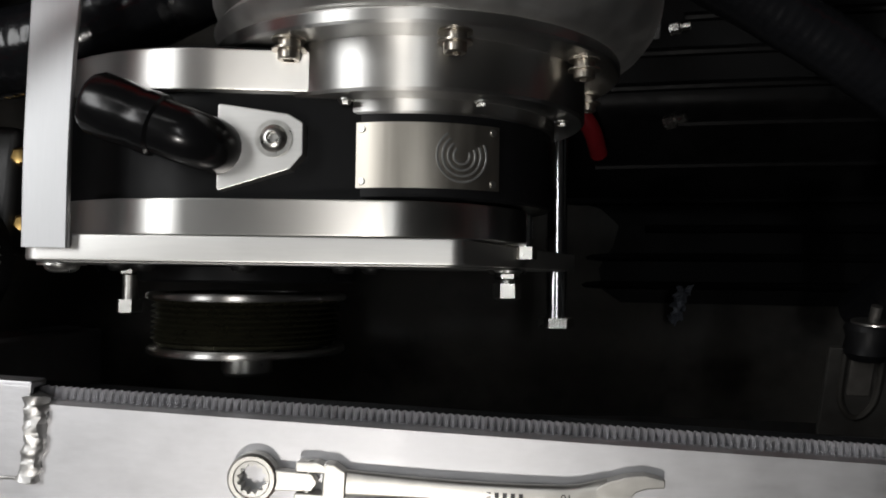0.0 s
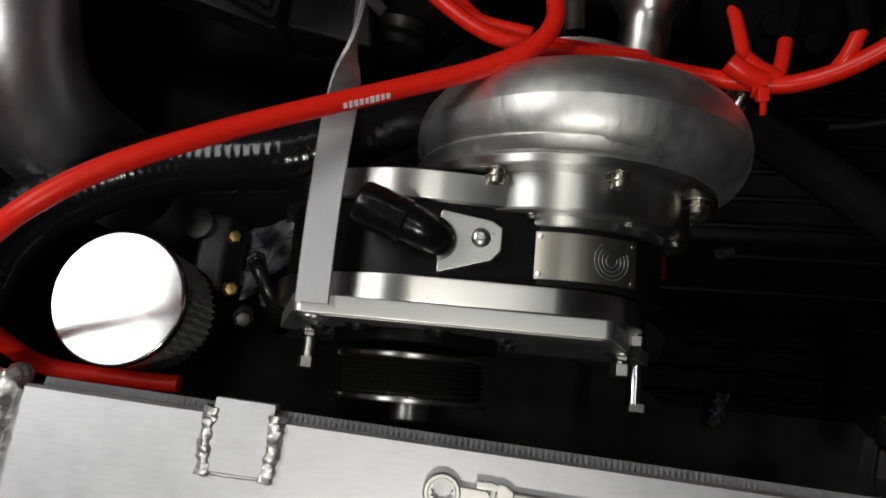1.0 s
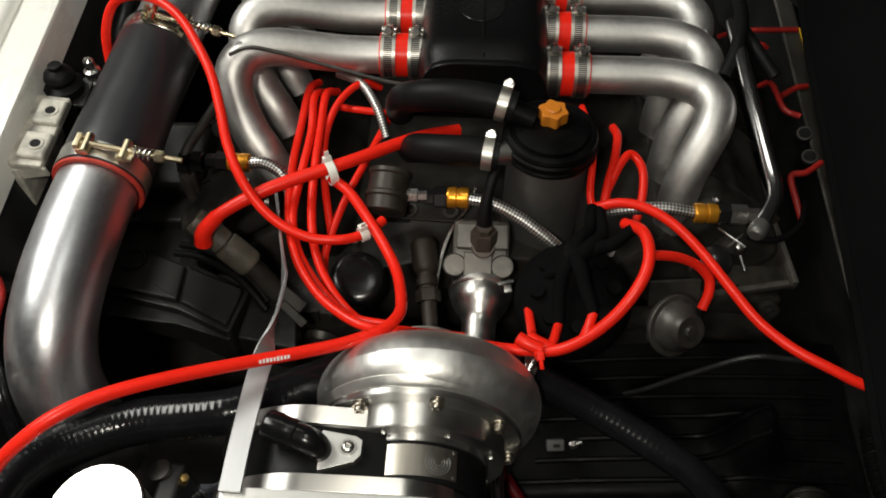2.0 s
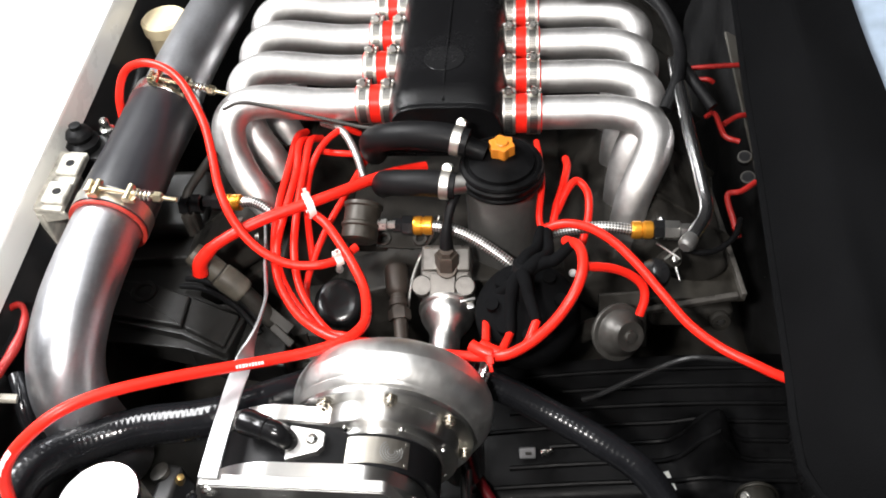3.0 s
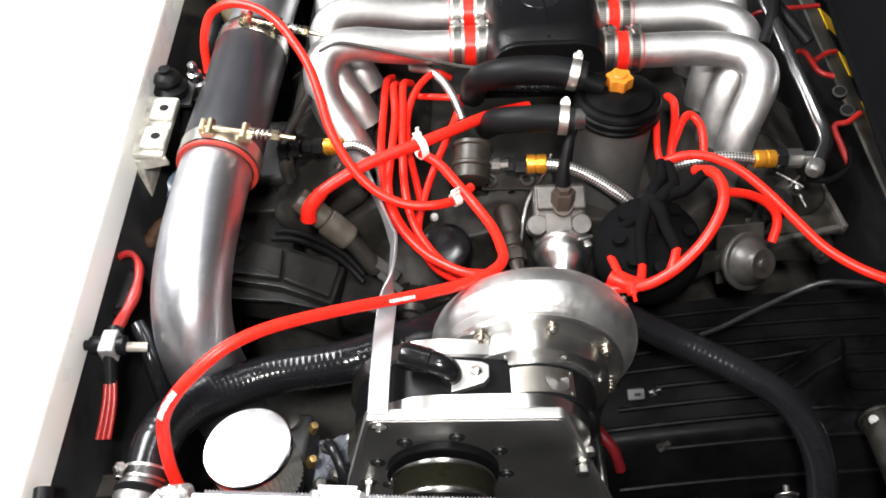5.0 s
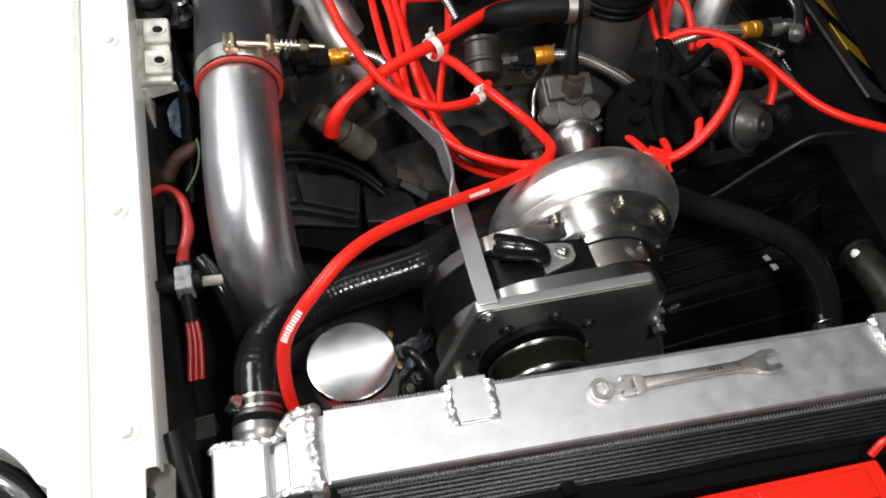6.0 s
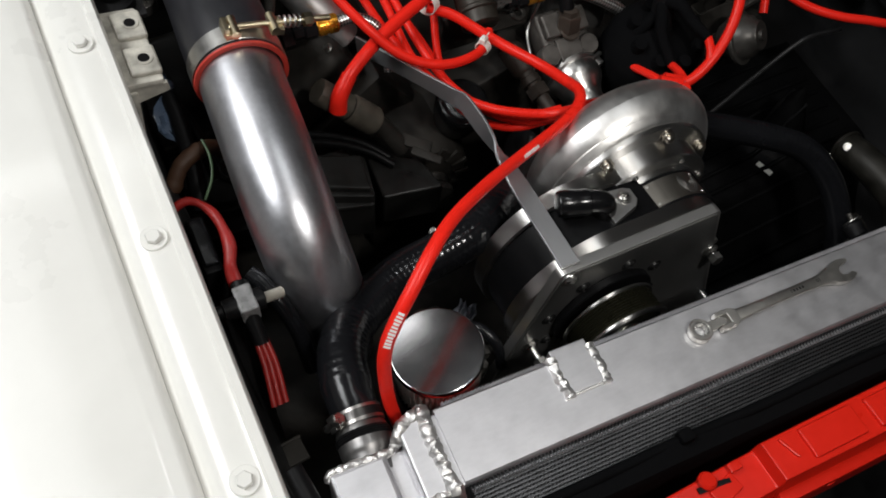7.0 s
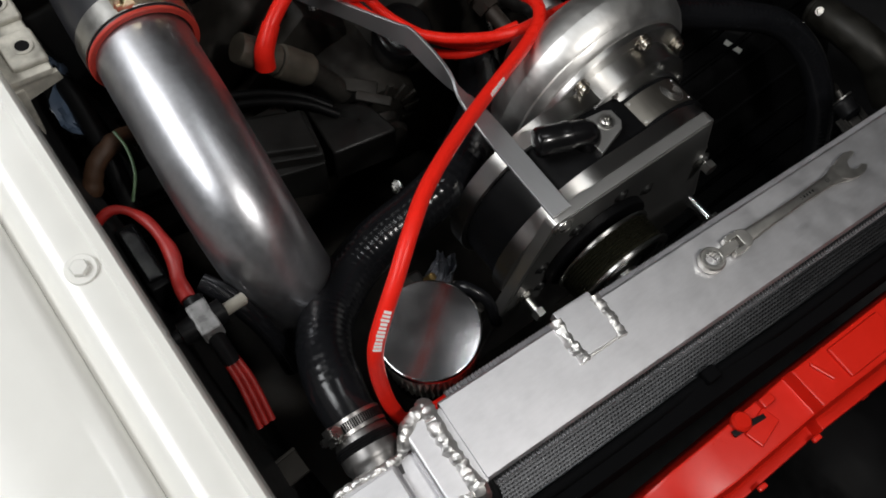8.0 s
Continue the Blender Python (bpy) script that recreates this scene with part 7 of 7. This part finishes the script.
def radiator_mount():
    """The flat bracket behind the radiator with a rubber bush and stud."""
    t = thing("radiator_mount", (0.215, 0.03, 0.70), "grey metal mounting bracket with rubber bush behind the radiator", "bracket")
    m = pose(0.2145, 0.022, 0.738, 14, 0, -2)
    part("plate", box(0.036, 0.050, 0.003, m, 0.001), GREYPLATE, t)
    part("channel", tube([m @ Vector((-0.010, 0.022, 0.002)), m @ Vector((-0.009, -0.004, 0.002)), m @ Vector((0, -0.014, 0.002)), m @ Vector((0.009, -0.004, 0.002)), m @ Vector((0.010, 0.022, 0.002))], 0.0017, 8, 4), GREASE, t, "pressed dark groove")
    part("tongue", box(0.012, 0.022, 0.003, m @ Matrix.Translation((0, 0.010, 0.0015)), 0.001), GREYCAST, t)
    part("bush", lathe([(0.0, -0.004), (0.009, -0.004), (0.0115, 0.0), (0.010, 0.007), (0.0115, 0.012), (0.010, 0.016), (0, 0.016)], m @ Vector((0, 0.024, 0.003)), (0, 1, 0.15), 24), RUBBER, t)
    part("washer", rim(0.0, 0.0105, 0.0, 0.0016, m @ Vector((0, 0.040, 0.0055)), (0, 1, 0.15), 24, 0.0004), STEEL, t)
    part("stud", tube([m @ Vector((0, 0.040, 0.0055)), m @ Vector((0, 0.050, 0.007))], 0.0028, 10, 1), GREYPLATE, t)


radiator_mount()


def inner_wing_bits():
    """Small black fittings along the inner wing beside the charge pipe."""
    t = thing("relay_box", (-0.428, 0.25, 0.80), "small black plastic relay box on the inner wing", "relay")
    part("case", box(0.016, 0.062, 0.05, pose(-0.4265, 0.252, 0.822, 0, 4, 0), 0.003), RUBBER, t)
    part("lid", box(0.0125, 0.05, 0.006, pose(-0.4245, 0.252, 0.849, 0, 4, 0), 0.002), SILICONE, t, "glossy raised lid")
    u = thing("vent_hose", (-0.40, 0.2, 0.83), "short black hose from the valve towards the pipe", "hose", "vent hoses")
    part("hose", tube([(-0.400, 0.205, 0.852), (-0.392, 0.192, 0.848), (-0.384, 0.172, 0.836), (-0.378, 0.155, 0.81), (-0.376, 0.14, 0.77)], 0.0075, 14, 6), SILICONE, u)
    v = thing("wiring_loom", (-0.42, 0.40, 0.82), "black wiring loom sagging along the inner wing", "wiring loom")
    part("loom", tube([(-0.415, 0.52, 0.865), (-0.408, 0.47, 0.85), (-0.402, 0.42, 0.84), (-0.405, 0.37, 0.82), (-0.412, 0.33, 0.79)], 0.0085, 12, 6), RUBBER, v)
    part("loom_branch", tube([(-0.402, 0.43, 0.842), (-0.392, 0.40, 0.825), (-0.388, 0.36, 0.79)], 0.006, 10, 6), RUBBER, v)
    w = thing("metal_ledge", (-0.43, 0.07, 0.75), "grimy dark sheet-metal ledge low on the inner wing", "bracket")
    part("ledge", box(0.03, 0.02, 0.004, pose(-0.424, 0.070, 0.78, -8, 0, 4), 0.001), GREASE, w)
    part("flange", box(0.03, 0.003, 0.03, pose(-0.424, 0.0805, 0.766, -4, 0, 4), 0.001), GREASE, w)


inner_wing_bits()


def cover_studs():
    """Two bright stud ends between the red leads by the wing cover."""
    for x, y in ((0.402, 0.551), (0.399, 0.514)):
        t = thing("cover_stud", (x, y, 0.83), "bright round stud end on the valve cover", "stud", "cover studs")
        part("stud", lathe([(0.009, 0), (0.009, 0.006), (0.0065, 0.009), (0, 0.009)], (x, y, 0.832), (-0.2, -0.3, 1), 20), RUBBER, t)
        part("cap_ring", rim(0.0055, 0.0088, 0.0055, 0.0085, (x, y, 0.832), (-0.2, -0.3, 1), 20, 0.0006), GREYPLATE, t)


cover_studs()


def crumpled(name, corner, along, across, label, seed):
    """A crumpled scrap of thin film lying low in the bay."""
    a, u_, v_ = Vector(corner), Vector(along), Vector(across)

    def f(u, v):
        w = 0.75 + 0.25 * math.sin(3.0 * u + seed)
        p = a + u_ * u + v_ * (v - 0.5) * w
        q = Vector((u * 5, v * 5, seed))
        return p + Vector((0.006 * noise.noise(q), 0.006 * noise.noise(q + Vector((3, 1, 0))), 0.013 * noise.noise(q * 1.3) + 0.005 * noise.noise(q * 3)))
    t = thing(name, a + u_ * 0.5, label, "plastic film", "film scraps")
    part("film", sheet(f, 22, 14), PALEFILM, t, flat=True)


crumpled("plastic_film", (-0.262, 0.122, 0.690), (0.080, 0.062, -0.022), (-0.026, 0.038, 0.004), "crumpled pale grey plastic film below the coolant hose", 1.7)
crumpled("plastic_film", (0.180, 0.045, 0.500), (0.004, 0.030, 0.012), (0.016, 0.004, 0.006), "crumpled pale blue plastic film behind the radiator", 4.2)


def low_studs():
    """Bright hex studs on the ribbed panel below the coolant hose."""
    for x, y, tilt, size in ((0.150, 0.262, 0.9, 0.85), (0.152, 0.198, 0.5, 1.0)):
        z = ribbed_height(x, y)
        t = thing("panel_stud", (x, y, z), "bright hex stud lying on the ribbed panel", "stud", "panel studs")
        bm = lathe([(0.0055 * size, 0), (0.0055 * size, 0.008 * size), (0.004 * size, 0.009 * size), (0.0034 * size, 0.009 * size), (0.0034 * size, 0.017 * size), (0, 0.017 * size)], (x, y, z + 0.004), (tilt, 0.1, 0.45), 6)
        part("stud", bm, STEEL, t)


low_studs()


def panel_block():
    """The small pale block standing on the ribbed panel."""
    x, y = 0.132, 0.262
    t = thing("panel_clip", (x, y, ribbed_height(x, y)), "small pale grey plastic clip on the ribbed panel", "clip")
    m = pose(x, y, ribbed_height(x, y) + 0.008, 38, 0, 4)
    part("clip_body", box(0.021, 0.014, 0.009, m, 0.0022, 3), PALECLIP, t)
    part("clip_slot", box(0.008, 0.004, 0.002, m @ Matrix.Translation((0.001, 0, 0.0046)), 0.0006), GREASE, t, "dark slot")


PALECLIP = material("pale_grey_clip_plastic", (0.15, 0.15, 0.155), 0.5, 0.0, 90, 0.3, 0.1)
panel_block()



def cover_bellows():
    """A black corrugated hose hanging below the wing cover's front corner, with a bright clip."""
    pts = [(0.402, 0.205, 0.795), (0.397, 0.165, 0.795), (0.398, 0.125, 0.80), (0.411, 0.096, 0.80), (0.438, 0.078, 0.795), (0.475, 0.066, 0.785)]
    t = thing("corrugated_hose", (0.39, 0.12, 0.76), "black corrugated hose curving under the wing cover", "hose")
    part("hose", tube(pts, lambda u, d: 0.0135 + 0.0012 * math.sin(d * 2 * math.pi / 0.0064), 22, 6, step=0.0014), PLASTIC, t)
    part("clip", box(0.016, 0.007, 0.006, pose(0.408, 0.078, 0.813, 12, 0, -18), 0.0015), STEEL, t, "bright metal clip")


cover_bellows()


def lead_tie():
    """The red tie that gathers the leads beside the compressor."""
    t = thing("cable_tie", (0.092, 0.253, 0.829), "red cable tie gathering the ignition leads", "cable tie", "cable ties")
    part("strap", rim(0.0082, 0.0098, -0.003, 0.003, (0.090, 0.2535, 0.829), (0.024, -0.002, 0.006), 22, 0.0005), RED, t)
    part("tie_head", box(0.007, 0.009, 0.007, pose(0.0905, 0.243, 0.836, 20, 0, 8), 0.0012), RED, t)
    part("tail", tube([(0.0905, 0.241, 0.836), (0.0915, 0.236, 0.835), (0.0925, 0.232, 0.832)], 0.002, 6, 3), RED, t)
    for k, (x, y, z) in enumerate(((0.070, 0.262, 0.836), (0.080, 0.266, 0.832))):
        part("joint_sleeve", tube([(x, y, z), (x + 0.010, y - 0.006, z - 0.001), (x + 0.022, y - 0.010, z - 0.003)], 0.0066, 12, 3), RED, t, "short red joint sleeve")


lead_tie()
